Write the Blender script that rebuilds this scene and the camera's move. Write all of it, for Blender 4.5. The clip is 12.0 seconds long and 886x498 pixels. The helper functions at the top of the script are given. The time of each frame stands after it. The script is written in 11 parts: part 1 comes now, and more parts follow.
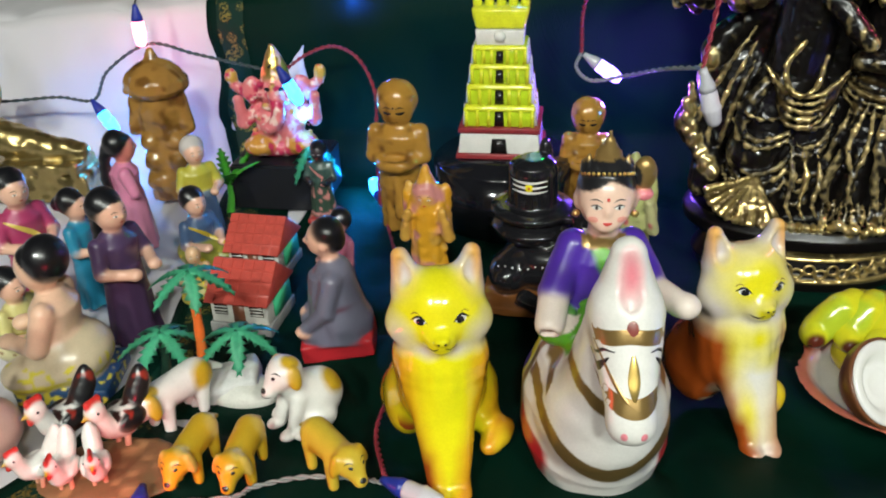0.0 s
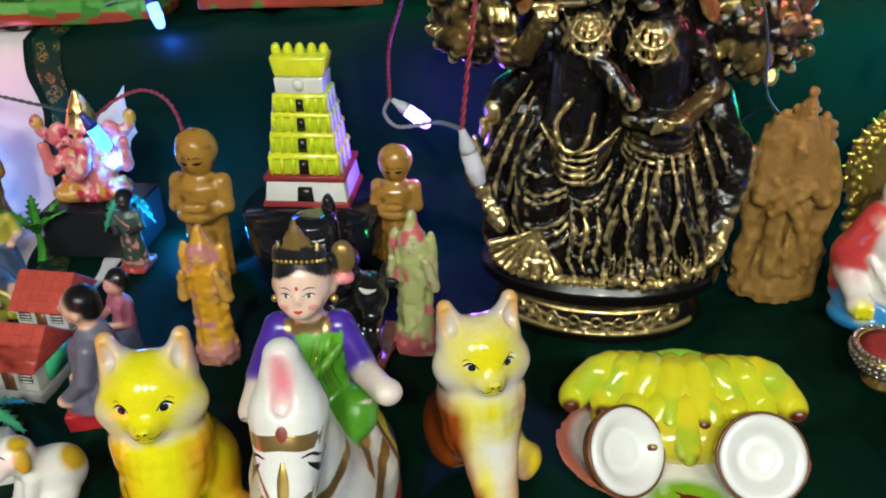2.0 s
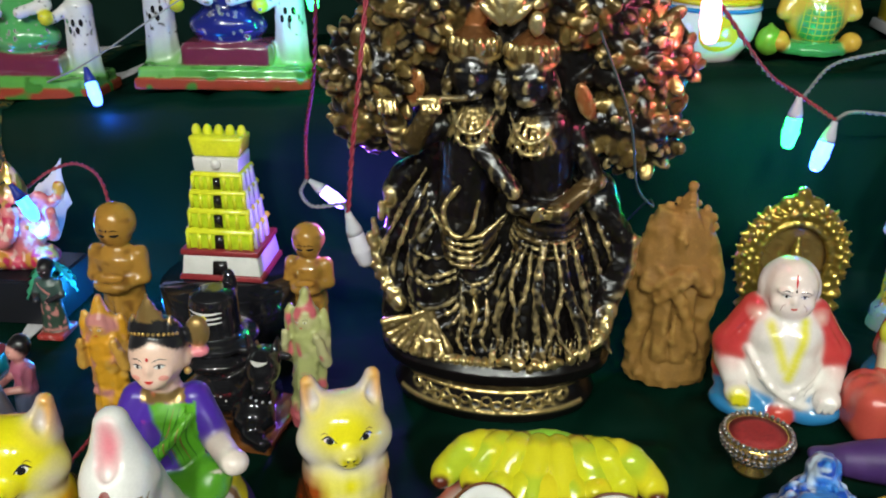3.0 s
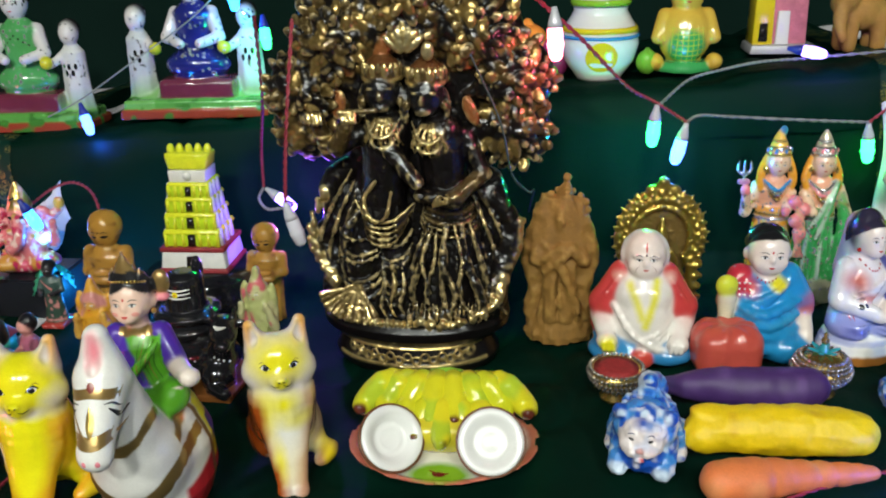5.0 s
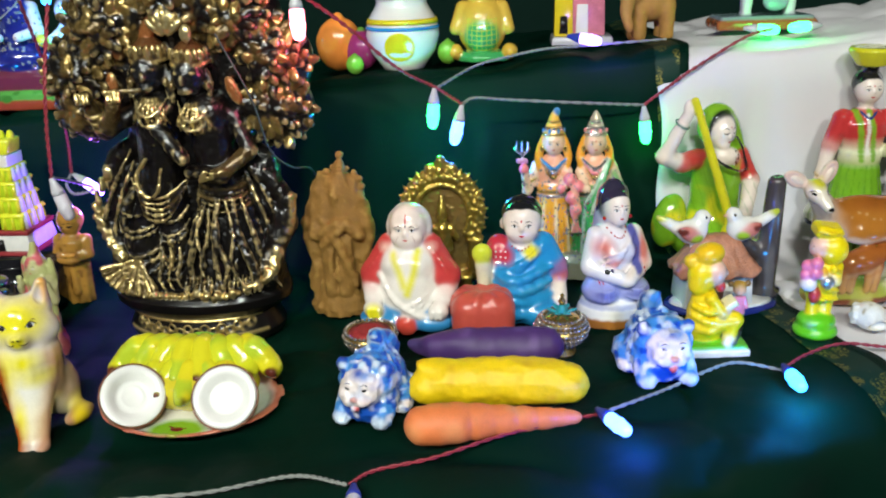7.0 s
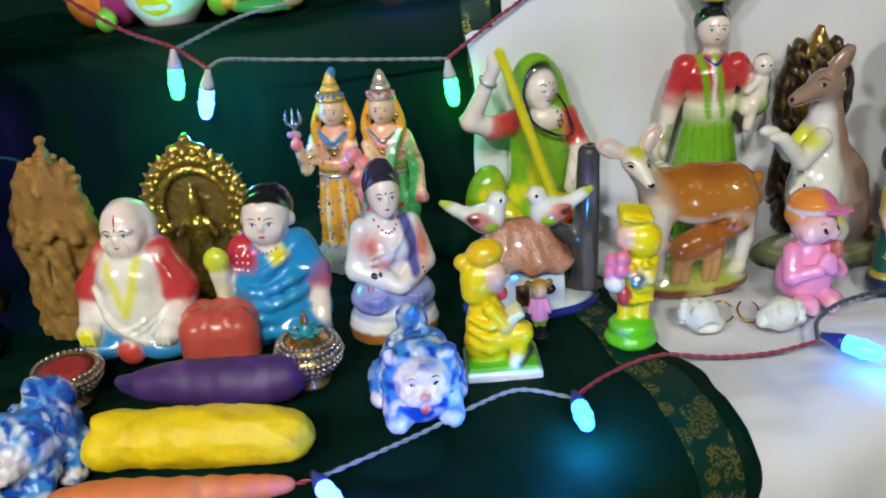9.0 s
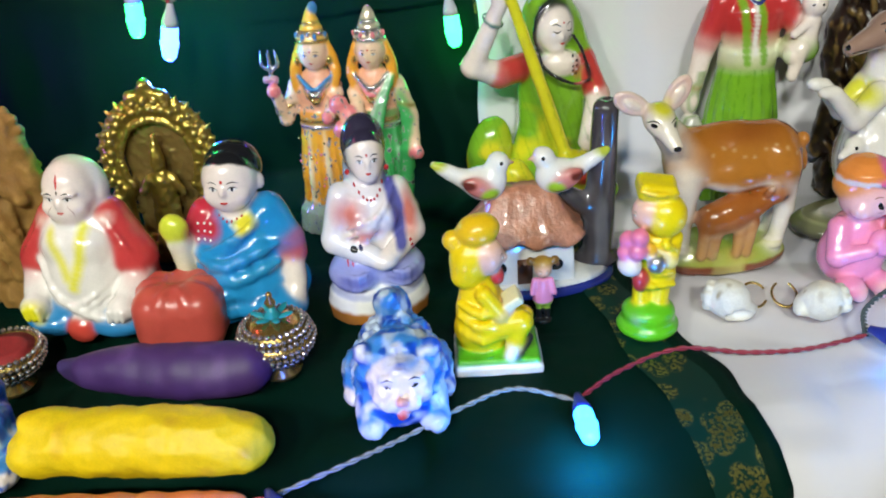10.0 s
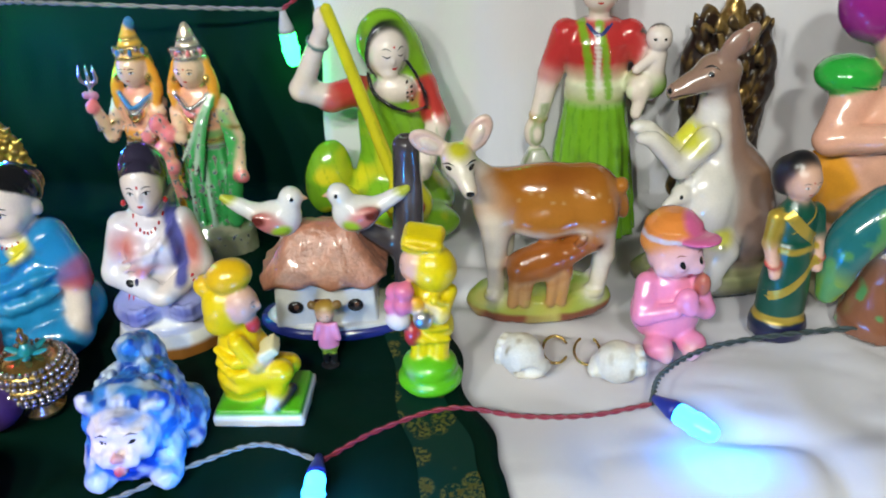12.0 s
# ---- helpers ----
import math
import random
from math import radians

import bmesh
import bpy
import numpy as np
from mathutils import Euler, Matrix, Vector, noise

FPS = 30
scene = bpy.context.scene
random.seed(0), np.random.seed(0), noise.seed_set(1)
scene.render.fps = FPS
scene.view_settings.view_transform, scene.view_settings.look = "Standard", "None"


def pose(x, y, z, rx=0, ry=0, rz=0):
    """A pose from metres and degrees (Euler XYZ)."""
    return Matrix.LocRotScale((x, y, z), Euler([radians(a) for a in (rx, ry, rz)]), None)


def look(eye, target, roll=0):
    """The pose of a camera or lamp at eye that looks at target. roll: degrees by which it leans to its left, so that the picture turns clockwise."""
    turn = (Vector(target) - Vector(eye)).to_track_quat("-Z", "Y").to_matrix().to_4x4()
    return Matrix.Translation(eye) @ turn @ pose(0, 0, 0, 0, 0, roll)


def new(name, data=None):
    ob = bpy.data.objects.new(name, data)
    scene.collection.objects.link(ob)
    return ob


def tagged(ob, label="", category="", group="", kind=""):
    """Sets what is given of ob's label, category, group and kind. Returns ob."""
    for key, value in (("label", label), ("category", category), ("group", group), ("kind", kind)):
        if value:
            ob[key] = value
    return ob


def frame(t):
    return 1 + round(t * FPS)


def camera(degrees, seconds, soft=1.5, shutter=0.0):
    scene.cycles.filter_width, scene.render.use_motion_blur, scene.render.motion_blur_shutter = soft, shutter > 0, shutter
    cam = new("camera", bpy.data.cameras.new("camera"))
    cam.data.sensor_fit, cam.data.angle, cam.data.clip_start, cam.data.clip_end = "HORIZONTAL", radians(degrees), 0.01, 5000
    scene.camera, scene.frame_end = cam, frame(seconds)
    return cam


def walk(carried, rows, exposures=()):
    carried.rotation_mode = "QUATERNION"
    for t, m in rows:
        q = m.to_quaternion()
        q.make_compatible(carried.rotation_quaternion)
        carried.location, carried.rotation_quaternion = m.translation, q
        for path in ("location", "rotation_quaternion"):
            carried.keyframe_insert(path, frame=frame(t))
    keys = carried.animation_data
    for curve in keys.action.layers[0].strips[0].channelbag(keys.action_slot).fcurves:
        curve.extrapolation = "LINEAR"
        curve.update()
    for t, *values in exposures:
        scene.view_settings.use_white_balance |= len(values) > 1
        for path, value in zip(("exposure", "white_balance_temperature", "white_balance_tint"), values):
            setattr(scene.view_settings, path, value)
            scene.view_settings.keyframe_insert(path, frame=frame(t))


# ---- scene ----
cam = camera(54.2, 12.0, soft=2.0)
METRES, EYE, TILT, LEAN, TURN = 1.2, 0.3545, -28.9, 2.04, 8.5
ROWS = [
    (0.0, 0.0, 0.0, 0.0, 0.0, 0.0, 0.0),
    (0.5, 0.024, 0.0028, 0.0069, 0.0, -0.45, -0.33),
    (1.0, 0.0489, 0.0051, 0.0163, -0.57, -0.69, 0.04),
    (1.5, 0.0831, 0.0099, 0.0258, -1.44, -0.71, 0.51),
    (2.0, 0.1127, 0.0058, 0.0365, -2.65, -0.13, 0.79),
    (2.5, 0.1454, 0.002, 0.034, -2.75, 1.87, -0.62),
    (3.0, 0.1752, -0.0202, 0.0387, -3.16, 4.8, -0.88),
    (3.2, 0.1776, -0.0314, 0.0323, -3.30, 5.88, -0.78),
    (4.8, 0.2153, -0.1544, -0.0157, -3.30, 7.43, 1.83),
    (5.0, 0.2314, -0.1541, -0.0193, -2.77, 7.54, 0.95),
    (5.5, 0.2763, -0.1749, -0.0332, -1.14, 8.41, 1.22),
    (6.0, 0.3295, -0.1932, -0.053, -2.32, 8.36, 2.13),
    (6.5, 0.3709, -0.1945, -0.0615, -3.71, 8.74, 2.24),
    (7.0, 0.3969, -0.1936, -0.0684, -4.28, 8.95, 1.93),
    (7.2, 0.4119, -0.1880, -0.0756, -4.63, 9.06, 2.40),
    (8.8, 0.5589, -0.0969, -0.0277, -4.51, 5.75, 3.71),
    (9.0, 0.5722, -0.0705, -0.0178, -5.68, 5.11, 4.7),
    (9.5, 0.5878, -0.0241, 0.0076, -7.16, 2.16, 4.25),
    (9.8, 0.5893, -0.0130, 0.0184, -6.34, 0.98, 3.95),
    (10.0, 0.601, -0.0, 0.0134, -4.16, 0.24, 3.69),
    (10.5, 0.6449, 0.0135, 0.0322, -3.06, -0.91, 1.81),
    (11.0, 0.6735, 0.0135, 0.0374, -2.63, -0.61, 1.72),
    (11.5, 0.7069, 0.0156, 0.0299, -2.43, -0.81, 0.81),
    (12.0, 0.7422, 0.0178, 0.0422, -1.92, -0.97, 1.07),
]
walk(cam, [(t, pose(0, 0, EYE, TILT, LEAN, TURN) @ pose(METRES * x, METRES * y, METRES * z, 90 + pitch, roll, yaw)) for t, x, y, z, yaw, pitch, roll in ROWS],
     exposures=[(0.0, -0.12), (1.0, -0.20), (2.0, -0.20), (3.0, -0.16), (5.0, -0.22), (5.5, -0.16), (6.5, 0.0), (7.0, 0.02), (9.0, -0.24), (9.5, -0.16), (10.5, 0.02), (12.0, -0.08)])


# ---- light ----
def lamp(name, kind, m, energy, colour, size):
    data = bpy.data.lights.new(name, kind)
    data.energy, data.color = energy, colour
    if kind == "AREA":
        data.size = size
    else:
        data.shadow_soft_size = size
    ob = new(name, data)
    ob.matrix_world = m
    return ob


world = bpy.data.worlds.new("room_air")
world.use_nodes = True
world.node_tree.nodes["Background"].inputs[0].default_value = (0.8, 0.9, 1.0, 1)
world.node_tree.nodes["Background"].inputs[1].default_value = 0.002
scene.world = world
CEILING = 1.75
LAMPS = [(-0.55, -1.55), (0.25, -1.5), (1.05, -1.45)]
for lx, ly in LAMPS:
    lamp("ceiling_lamp_light", "AREA", look((lx, ly, CEILING - 0.06), (lx + 0.1, 0.9, 0)), 50, (0.95, 1.0, 0.91), 0.14)


# ---- materials ----
def material(name):
    m = bpy.data.materials.new(name)
    m.use_nodes = True
    nt = m.node_tree
    return m, nt.nodes, nt.links, nt.nodes["Principled BSDF"]


def node(nodes, kind, **values):
    n = nodes.new(kind)
    for key, v in values.items():
        n.inputs[key.replace("_", " ")].default_value = v
    return n


def mottled(nodes, links, bsdf, colour, scale, amount, relief, fine=900.0, bump=0.15):
    """Two scales of brightness change on a colour socket, and a fine relief."""
    co = nodes.new("ShaderNodeTexCoord")
    info = nodes.new("ShaderNodeObjectInfo")
    shift = nodes.new("ShaderNodeVectorMath")
    links.new(co.outputs["Object"], shift.inputs[0])
    links.new(info.outputs["Random"], shift.inputs[1])
    big = node(nodes, "ShaderNodeTexNoise", Scale=scale, Detail=4.0)
    small = node(nodes, "ShaderNodeTexNoise", Scale=fine, Detail=3.0)
    for n in (big, small):
        links.new(shift.outputs[0], n.inputs["Vector"])
    span = node(nodes, "ShaderNodeMapRange")
    span.inputs["From Min"].default_value, span.inputs["From Max"].default_value = 0.3, 0.7
    span.inputs["To Min"].default_value, span.inputs["To Max"].default_value = 1 - amount, 1 + amount * 0.5
    add = nodes.new("ShaderNodeMath")
    add.operation = "MULTIPLY_ADD"
    add.inputs[1].default_value = 0.35
    links.new(small.outputs["Fac"], add.inputs[0])
    sc = nodes.new("ShaderNodeMath")
    sc.operation = "MULTIPLY"
    sc.inputs[1].default_value = 0.65
    links.new(big.outputs["Fac"], sc.inputs[0])
    links.new(sc.outputs[0], add.inputs[2])
    links.new(add.outputs[0], span.inputs["Value"])
    mul = nodes.new("ShaderNodeMix")
    mul.data_type, mul.blend_type = "RGBA", "MULTIPLY"
    mul.inputs["Factor"].default_value = 1.0
    if isinstance(colour, tuple):
        mul.inputs["A"].default_value = (*colour, 1)
        mul.inputs[6].default_value = (*colour, 1)
    else:
        links.new(colour, mul.inputs[6])
    links.new(span.outputs[0], mul.inputs[7])
    links.new(mul.outputs[2], bsdf.inputs["Base Color"])
    b = node(nodes, "ShaderNodeBump", Strength=bump, Distance=relief)
    links.new(add.outputs[0], b.inputs["Height"])
    links.new(b.outputs[0], bsdf.inputs["Normal"])
    return add, co


def painted(name, rough, coat, amount=0.12, scale=60.0, relief=0.001, bump=0.12, fine=700.0):
    """Painted figures: the colour is the mesh's own paint; the paint's alpha tells gold and silver paint."""
    m, nodes, links, bsdf = material(name)
    att = nodes.new("ShaderNodeVertexColor")
    att.layer_name = "paint"
    mottled(nodes, links, bsdf, att.outputs["Color"], scale, amount, relief, fine, bump)
    links.new(att.outputs["Alpha"], bsdf.inputs["Metallic"])
    bsdf.inputs["Roughness"].default_value = rough
    bsdf.inputs["Coat Weight"].default_value = coat
    bsdf.inputs["Coat Roughness"].default_value = 0.06
    return m


def plain(name, colour, rough, metal=0.0, amount=0.15, scale=40.0, relief=0.001, bump=0.15, fine=700.0, coat=0.0):
    m, nodes, links, bsdf = material(name)
    mottled(nodes, links, bsdf, colour, scale, amount, relief, fine, bump)
    bsdf.inputs["Roughness"].default_value = rough
    bsdf.inputs["Metallic"].default_value = metal
    bsdf.inputs["Coat Weight"].default_value = coat
    return m


def cloth(name, colour, second, rough, sheen, weave):
    """Woven cloth: threads as fine relief, broad tone changes, a little sheen."""
    m, nodes, links, bsdf = material(name)
    co = nodes.new("ShaderNodeTexCoord")
    big = node(nodes, "ShaderNodeTexNoise", Scale=9.0, Detail=5.0)
    links.new(co.outputs["Object"], big.inputs["Vector"])
    mix = nodes.new("ShaderNodeMix")
    mix.data_type = "RGBA"
    mix.inputs[6].default_value, mix.inputs[7].default_value = (*colour, 1), (*second, 1)
    links.new(big.outputs["Fac"], mix.inputs["Factor"])
    links.new(mix.outputs[2], bsdf.inputs["Base Color"])
    threads = []
    for axis in ("X", "Y"):
        w = node(nodes, "ShaderNodeTexWave", Scale=weave, Distortion=0.6, Detail=1.0)
        w.bands_direction = axis
        links.new(co.outputs["Object"], w.inputs["Vector"])
        threads.append(w)
    add = nodes.new("ShaderNodeMath")
    links.new(threads[0].outputs["Fac"], add.inputs[0])
    links.new(threads[1].outputs["Fac"], add.inputs[1])
    b = node(nodes, "ShaderNodeBump", Strength=0.25, Distance=0.0005)
    links.new(add.outputs[0], b.inputs["Height"])
    links.new(b.outputs[0], bsdf.inputs["Normal"])
    bsdf.inputs["Roughness"].default_value = rough
    bsdf.inputs["Sheen Weight"].default_value = sheen
    bsdf.inputs["Specular IOR Level"].default_value = 0.07
    return m


def glowing(name, colour, strength):
    m, nodes, links, bsdf = material(name)
    bsdf.inputs["Base Color"].default_value = (*colour, 1)
    bsdf.inputs["Emission Color"].default_value = (*colour, 1)
    bsdf.inputs["Emission Strength"].default_value = strength
    bsdf.inputs["Roughness"].default_value = 0.3
    return m


GLAZE = painted("glazed_ceramic", 0.16, 0.6)
ENAMEL = painted("enamel_paint", 0.30, 0.25)
CHALK = painted("matte_paint", 0.55, 0.0, amount=0.2, bump=0.25)
CLAYMAT = painted("raw_terracotta", 0.75, 0.0, amount=0.3, bump=0.5, relief=0.0015)
RESIN = painted("gilded_resin", 0.28, 0.15, amount=0.2, bump=0.2)
GREEN_CLOTH = cloth("green_velvet_cloth", (0.0003, 0.0095, 0.0056), (0.0007, 0.018, 0.0105), 0.55, 0.0, 900.0)
WHITE_CLOTH = cloth("white_cotton_cloth", (0.60, 0.575, 0.605), (0.72, 0.69, 0.72), 0.85, 0.1, 700.0)


def zari():
    """Woven border: gold thread motifs scattered on the green ground."""
    m, nodes, links, bsdf = material("gold_zari_border")
    co = nodes.new("ShaderNodeTexCoord")
    big = node(nodes, "ShaderNodeTexVoronoi", Scale=60.0)
    fine = node(nodes, "ShaderNodeTexNoise", Scale=420.0, Detail=3.0)
    for n in (big, fine):
        links.new(co.outputs["Object"], n.inputs["Vector"])
    mask = nodes.new("ShaderNodeMapRange")
    mask.inputs["From Min"].default_value, mask.inputs["From Max"].default_value = 0.52, 0.40
    links.new(big.outputs["Distance"], mask.inputs["Value"])
    cut = nodes.new("ShaderNodeMapRange")
    cut.inputs["From Min"].default_value, cut.inputs["From Max"].default_value = 0.46, 0.56
    links.new(fine.outputs["Fac"], cut.inputs["Value"])
    both = nodes.new("ShaderNodeMath")
    both.operation = "MULTIPLY"
    links.new(mask.outputs[0], both.inputs[0])
    links.new(cut.outputs[0], both.inputs[1])
    mix = nodes.new("ShaderNodeMix")
    mix.data_type = "RGBA"
    mix.inputs[6].default_value, mix.inputs[7].default_value = (0.0014, 0.024, 0.015, 1), (0.26, 0.23, 0.06, 1)
    links.new(both.outputs[0], mix.inputs["Factor"])
    links.new(mix.outputs[2], bsdf.inputs["Base Color"])
    links.new(both.outputs[0], bsdf.inputs["Metallic"])
    bsdf.inputs["Roughness"].default_value = 0.5
    bsdf.inputs["Specular IOR Level"].default_value = 0.18
    return m


BORDER = zari()
WALLPAINT = plain("wall_paint", (0.11, 0.108, 0.10), 0.8, amount=0.08, scale=4.0)
FLOORMAT = plain("floor_stone", (0.10, 0.09, 0.08), 0.4, amount=0.2, scale=8.0)


# ---- modelling ----
def part(name, bm, mat, parent=None, label=""):
    """Links a bmesh as one mesh object, under a thing or a part where one is given."""
    me = bpy.data.meshes.new(name)
    bm.to_mesh(me)
    bm.free()
    for f in me.polygons:
        f.use_smooth = True
    me.materials.append(mat)
    ob = new(name, me)
    if parent:
        ob.parent = parent
    if label:
        ob["label"] = label
    return ob


def vnoise(p, scale, seed=0):
    """Smooth value noise of an array of points, 0 to 1."""
    q = np.asarray(p) * scale + seed * 17.31
    i = np.floor(q).astype(np.int64)
    f = q - i
    f = f * f * (3 - 2 * f)
    out = 0.0
    for dx in (0, 1):
        for dy in (0, 1):
            for dz in (0, 1):
                h = (i[..., 0] + dx) * 374761393 + (i[..., 1] + dy) * 668265263 + (i[..., 2] + dz) * 2147483647
                h = (h ^ (h >> 13)) * 1274126177
                h = ((h ^ (h >> 16)) & 0xFFFF) / 65535.0
                w = (f[..., 0] if dx else 1 - f[..., 0]) * (f[..., 1] if dy else 1 - f[..., 1]) * (f[..., 2] if dz else 1 - f[..., 2])
                out = out + h * w
    return out


def rgba(c):
    return np.array(c if len(c) == 4 else (*c, 0.0), float)


def turn3(rot):
    return np.array(Euler([radians(a) for a in rot]).to_matrix())


def curve_through(points, n):
    """n places on a smooth line through the points."""
    pts = np.array(points, float)
    if len(pts) == 2:
        return pts[0] + (pts[1] - pts[0]) * np.linspace(0, 1, n)[:, None]
    ext = np.vstack([2 * pts[0] - pts[1], pts, 2 * pts[-1] - pts[-2]])
    out = []
    for u in np.linspace(0, len(pts) - 1 - 1e-6, n):
        i = int(u)
        f = u - i
        a, b, c, d = ext[i:i + 4]
        out.append(0.5 * (2 * b + (c - a) * f + (2 * a - 5 * b + 4 * c - d) * f * f + (3 * b - a - 3 * c + d) * f ** 3))
    return np.array(out)


def ease(v, a, b):
    """0 before a, 1 after b, smooth between."""
    t = np.clip((np.asarray(v, float) - a) / (b - a), 0, 1)
    return t * t * (3 - 2 * t)


def sag(x, y):
    """Height of the table top, which hangs a little at the back of one end."""
    return -0.017 * (1 - ease(x, 0.16, 0.46)) * ease(y, 0.35, 0.46)


class Clay:
    """A figure of soft lumps that melt into one skin, each lump with its paint. Metres; it faces -y and stands on z = 0."""

    def __init__(self, grain, soft=0.0012):
        self.grain, self.soft, self.focus = grain, soft, None
        self.lumps, self.coats, self.extra, self.reliefs, self.brush, self.ridge_tone = [], [], [], [], {}, None

    def lump(self, fn, lo, hi, colour, k, cut=False):
        self.lumps.append((fn, np.array(lo, float), np.array(hi, float), rgba(colour), max(k, 1e-5), cut))
        return self

    def ball(self, c, r, colour, k=0.003, rot=(0, 0, 0), cut=False):
        c = np.array(c, float)
        r = np.array((r, r, r) if np.isscalar(r) else r, float)
        m = turn3(rot)

        def fn(p):
            q = (p - c) @ m
            k0 = np.sqrt(((q / r) ** 2).sum(-1))
            k1 = np.sqrt(((q / r ** 2) ** 2).sum(-1)) + 1e-9
            return k0 * (k0 - 1) / k1
        e = np.abs(m) @ r
        return self.lump(fn, c - e, c + e, colour, k, cut)

    def limb(self, a, b, ra, rb, colour, k=0.003, cut=False):
        a, b = np.array(a, float), np.array(b, float)
        ab = b - a
        ll = (ab * ab).sum() + 1e-12

        def fn(p):
            h = np.clip((p - a) @ ab / ll, 0, 1)
            return np.sqrt((((p - a) - h[..., None] * ab) ** 2).sum(-1)) - (ra + (rb - ra) * h)
        e = max(ra, rb)
        return self.lump(fn, np.minimum(a, b) - e, np.maximum(a, b) + e, colour, k, cut)

    def rope(self, points, radii, colour, k=0.003, n=8):
        pts = curve_through(points, n)
        rad = np.interp(np.linspace(0, 1, n), np.linspace(0, 1, len(radii)), radii)
        for i in range(n - 1):
            self.limb(pts[i], pts[i + 1], rad[i], rad[i + 1], colour, k)
        return self

    def box(self, c, half, colour, k=0.002, rot=(0, 0, 0), round=0.001, cut=False):
        c, half = np.array(c, float), np.array(half, float) - round
        m = turn3(rot)

        def fn(p):
            q = np.abs((p - c) @ m) - half
            return np.sqrt((np.maximum(q, 0) ** 2).sum(-1)) + np.minimum(q.max(-1), 0) - round
        e = np.abs(m) @ (half + round)
        return self.lump(fn, c - e, c + e, colour, k, cut)

    def robe(self, c, profile, colour, k=0.003, deep=1.0, folds=0, fold=0.0, lean=(0, 0), rot=0, cut=False):
        """A turned body: profile of (height, radius), flattened by deep, with folds that widen downwards."""
        c = np.array(c, float)
        zs, rs = np.array([q[0] for q in profile], float), np.array([q[1] for q in profile], float)
        cr, sr = math.cos(radians(rot)), math.sin(radians(rot))

        def fn(p):
            q = p - c
            z = q[..., 2]
            x0, y0 = q[..., 0] - lean[0] * z, q[..., 1] - lean[1] * z
            x, y = x0 * cr + y0 * sr, (-x0 * sr + y0 * cr) / deep
            rho = np.sqrt(x * x + y * y)
            r = np.interp(z, zs, rs)
            if folds:
                down = np.clip((zs[-1] - z) / (zs[-1] - zs[0]), 0, 1)
                r = r * (1 + fold * down * np.cos(folds * np.arctan2(y, x) + 0.6 * np.sin(z * 60)))
            return np.maximum((rho - r) * 0.75 * min(1, deep + 0.15), np.maximum(z - zs[-1], zs[0] - z))
        e = rs.max() * (1 + fold) + 0.002
        dz = np.array([abs(lean[0]) * zs[-1], abs(lean[1]) * zs[-1], 0])
        w = max(e, e * deep)
        return self.lump(fn, c + (-w, -w, zs[0]) - dz, c + (w, w, zs[-1]) + dz, colour, k, cut)

    def ring(self, c, big, small, colour, k=0.001, rot=(0, 0, 0), deep=1.0):
        c = np.array(c, float)
        m = turn3(rot)

        def fn(p):
            q = (p - c) @ m
            rho = np.sqrt(q[..., 0] ** 2 + (q[..., 1] / deep) ** 2) - big
            return np.sqrt(rho * rho + q[..., 2] ** 2) - small
        e = big * max(1, deep) + small
        return self.lump(fn, c - e, c + e, colour, k)

    def relief(self, depth, scale, seed=0, lo=(-9, -9, -9), hi=(9, 9, 9), ridged=False, squash=(1, 1, 1)):
        """Carved unevenness in a region."""
        self.reliefs.append((depth, scale, seed, np.array(lo), np.array(hi), ridged, np.array(squash)))
        return self

    def bumps(self, p, full=False):
        out = 0.0
        for depth, scale, seed, lo, hi, ridged, squash in self.reliefs:
            n = vnoise(p * squash, scale, seed)
            if ridged:
                n = np.abs(2 * n - 1)
            inside = ((p > lo) & (p < hi)).all(-1)
            out = out + (n - 0.5) * depth * inside
        return out

    def field(self, p, only=None):
        d = np.full(p.shape[:-1], 0.05)
        for fn, lo, hi, col, k, cut in self.lumps[only[0]:only[1]] if only else self.lumps:
            e = fn(p)
            if cut:
                e = -e
                h = np.clip(0.5 - 0.5 * (d - e) / k, 0, 1)
                d = d + (e - d) * h + k * h * (1 - h)
            else:
                h = np.clip(0.5 + 0.5 * (d - e) / k, 0, 1)
                d = d + (e - d) * h - k * h * (1 - h)
        return d + self.bumps(p) if self.reliefs else d

    def coat(self, fn, colour):
        """Paint over what is there: fn gives the cover, 0 to 1, at points."""
        self.coats.append((fn, rgba(colour)))
        return self

    def spot(self, c, r, colour, soft=0.3, strength=1.0):
        c, r = np.array(c, float), np.array((r, r, r) if np.isscalar(r) else r, float)
        return self.coat(lambda p: strength * np.clip((1 - np.sqrt((((p - c) / r) ** 2).sum(-1))) / soft, 0, 1), colour)

    def streak(self, points, width, colour, soft=0.6, strength=1.0, front=0.02):
        """A soft band of paint along a line through (x, z) points, on what faces the front."""
        line = curve_through([(q[0], q[1]) for q in points], 14)

        def fn(p):
            d = np.sqrt(((p[:, None, ::2] - line) ** 2).sum(-1)).min(1)
            return strength * np.clip((1 - d / width) / soft, 0, 1) * (p[:, 1] < front)
        return self.coat(fn, colour)

    def speckle(self, scale, level, colour, seed=0, soft=0.06, lo=(-9, -9, -9), hi=(9, 9, 9), squash=(1, 1, 1)):
        lo, hi, sq = np.array(lo), np.array(hi), np.array(squash)
        return self.coat(lambda p: np.clip((vnoise(p * sq, scale, seed) - level) / soft, 0, 1) * ((p > lo) & (p < hi)).all(-1), colour)

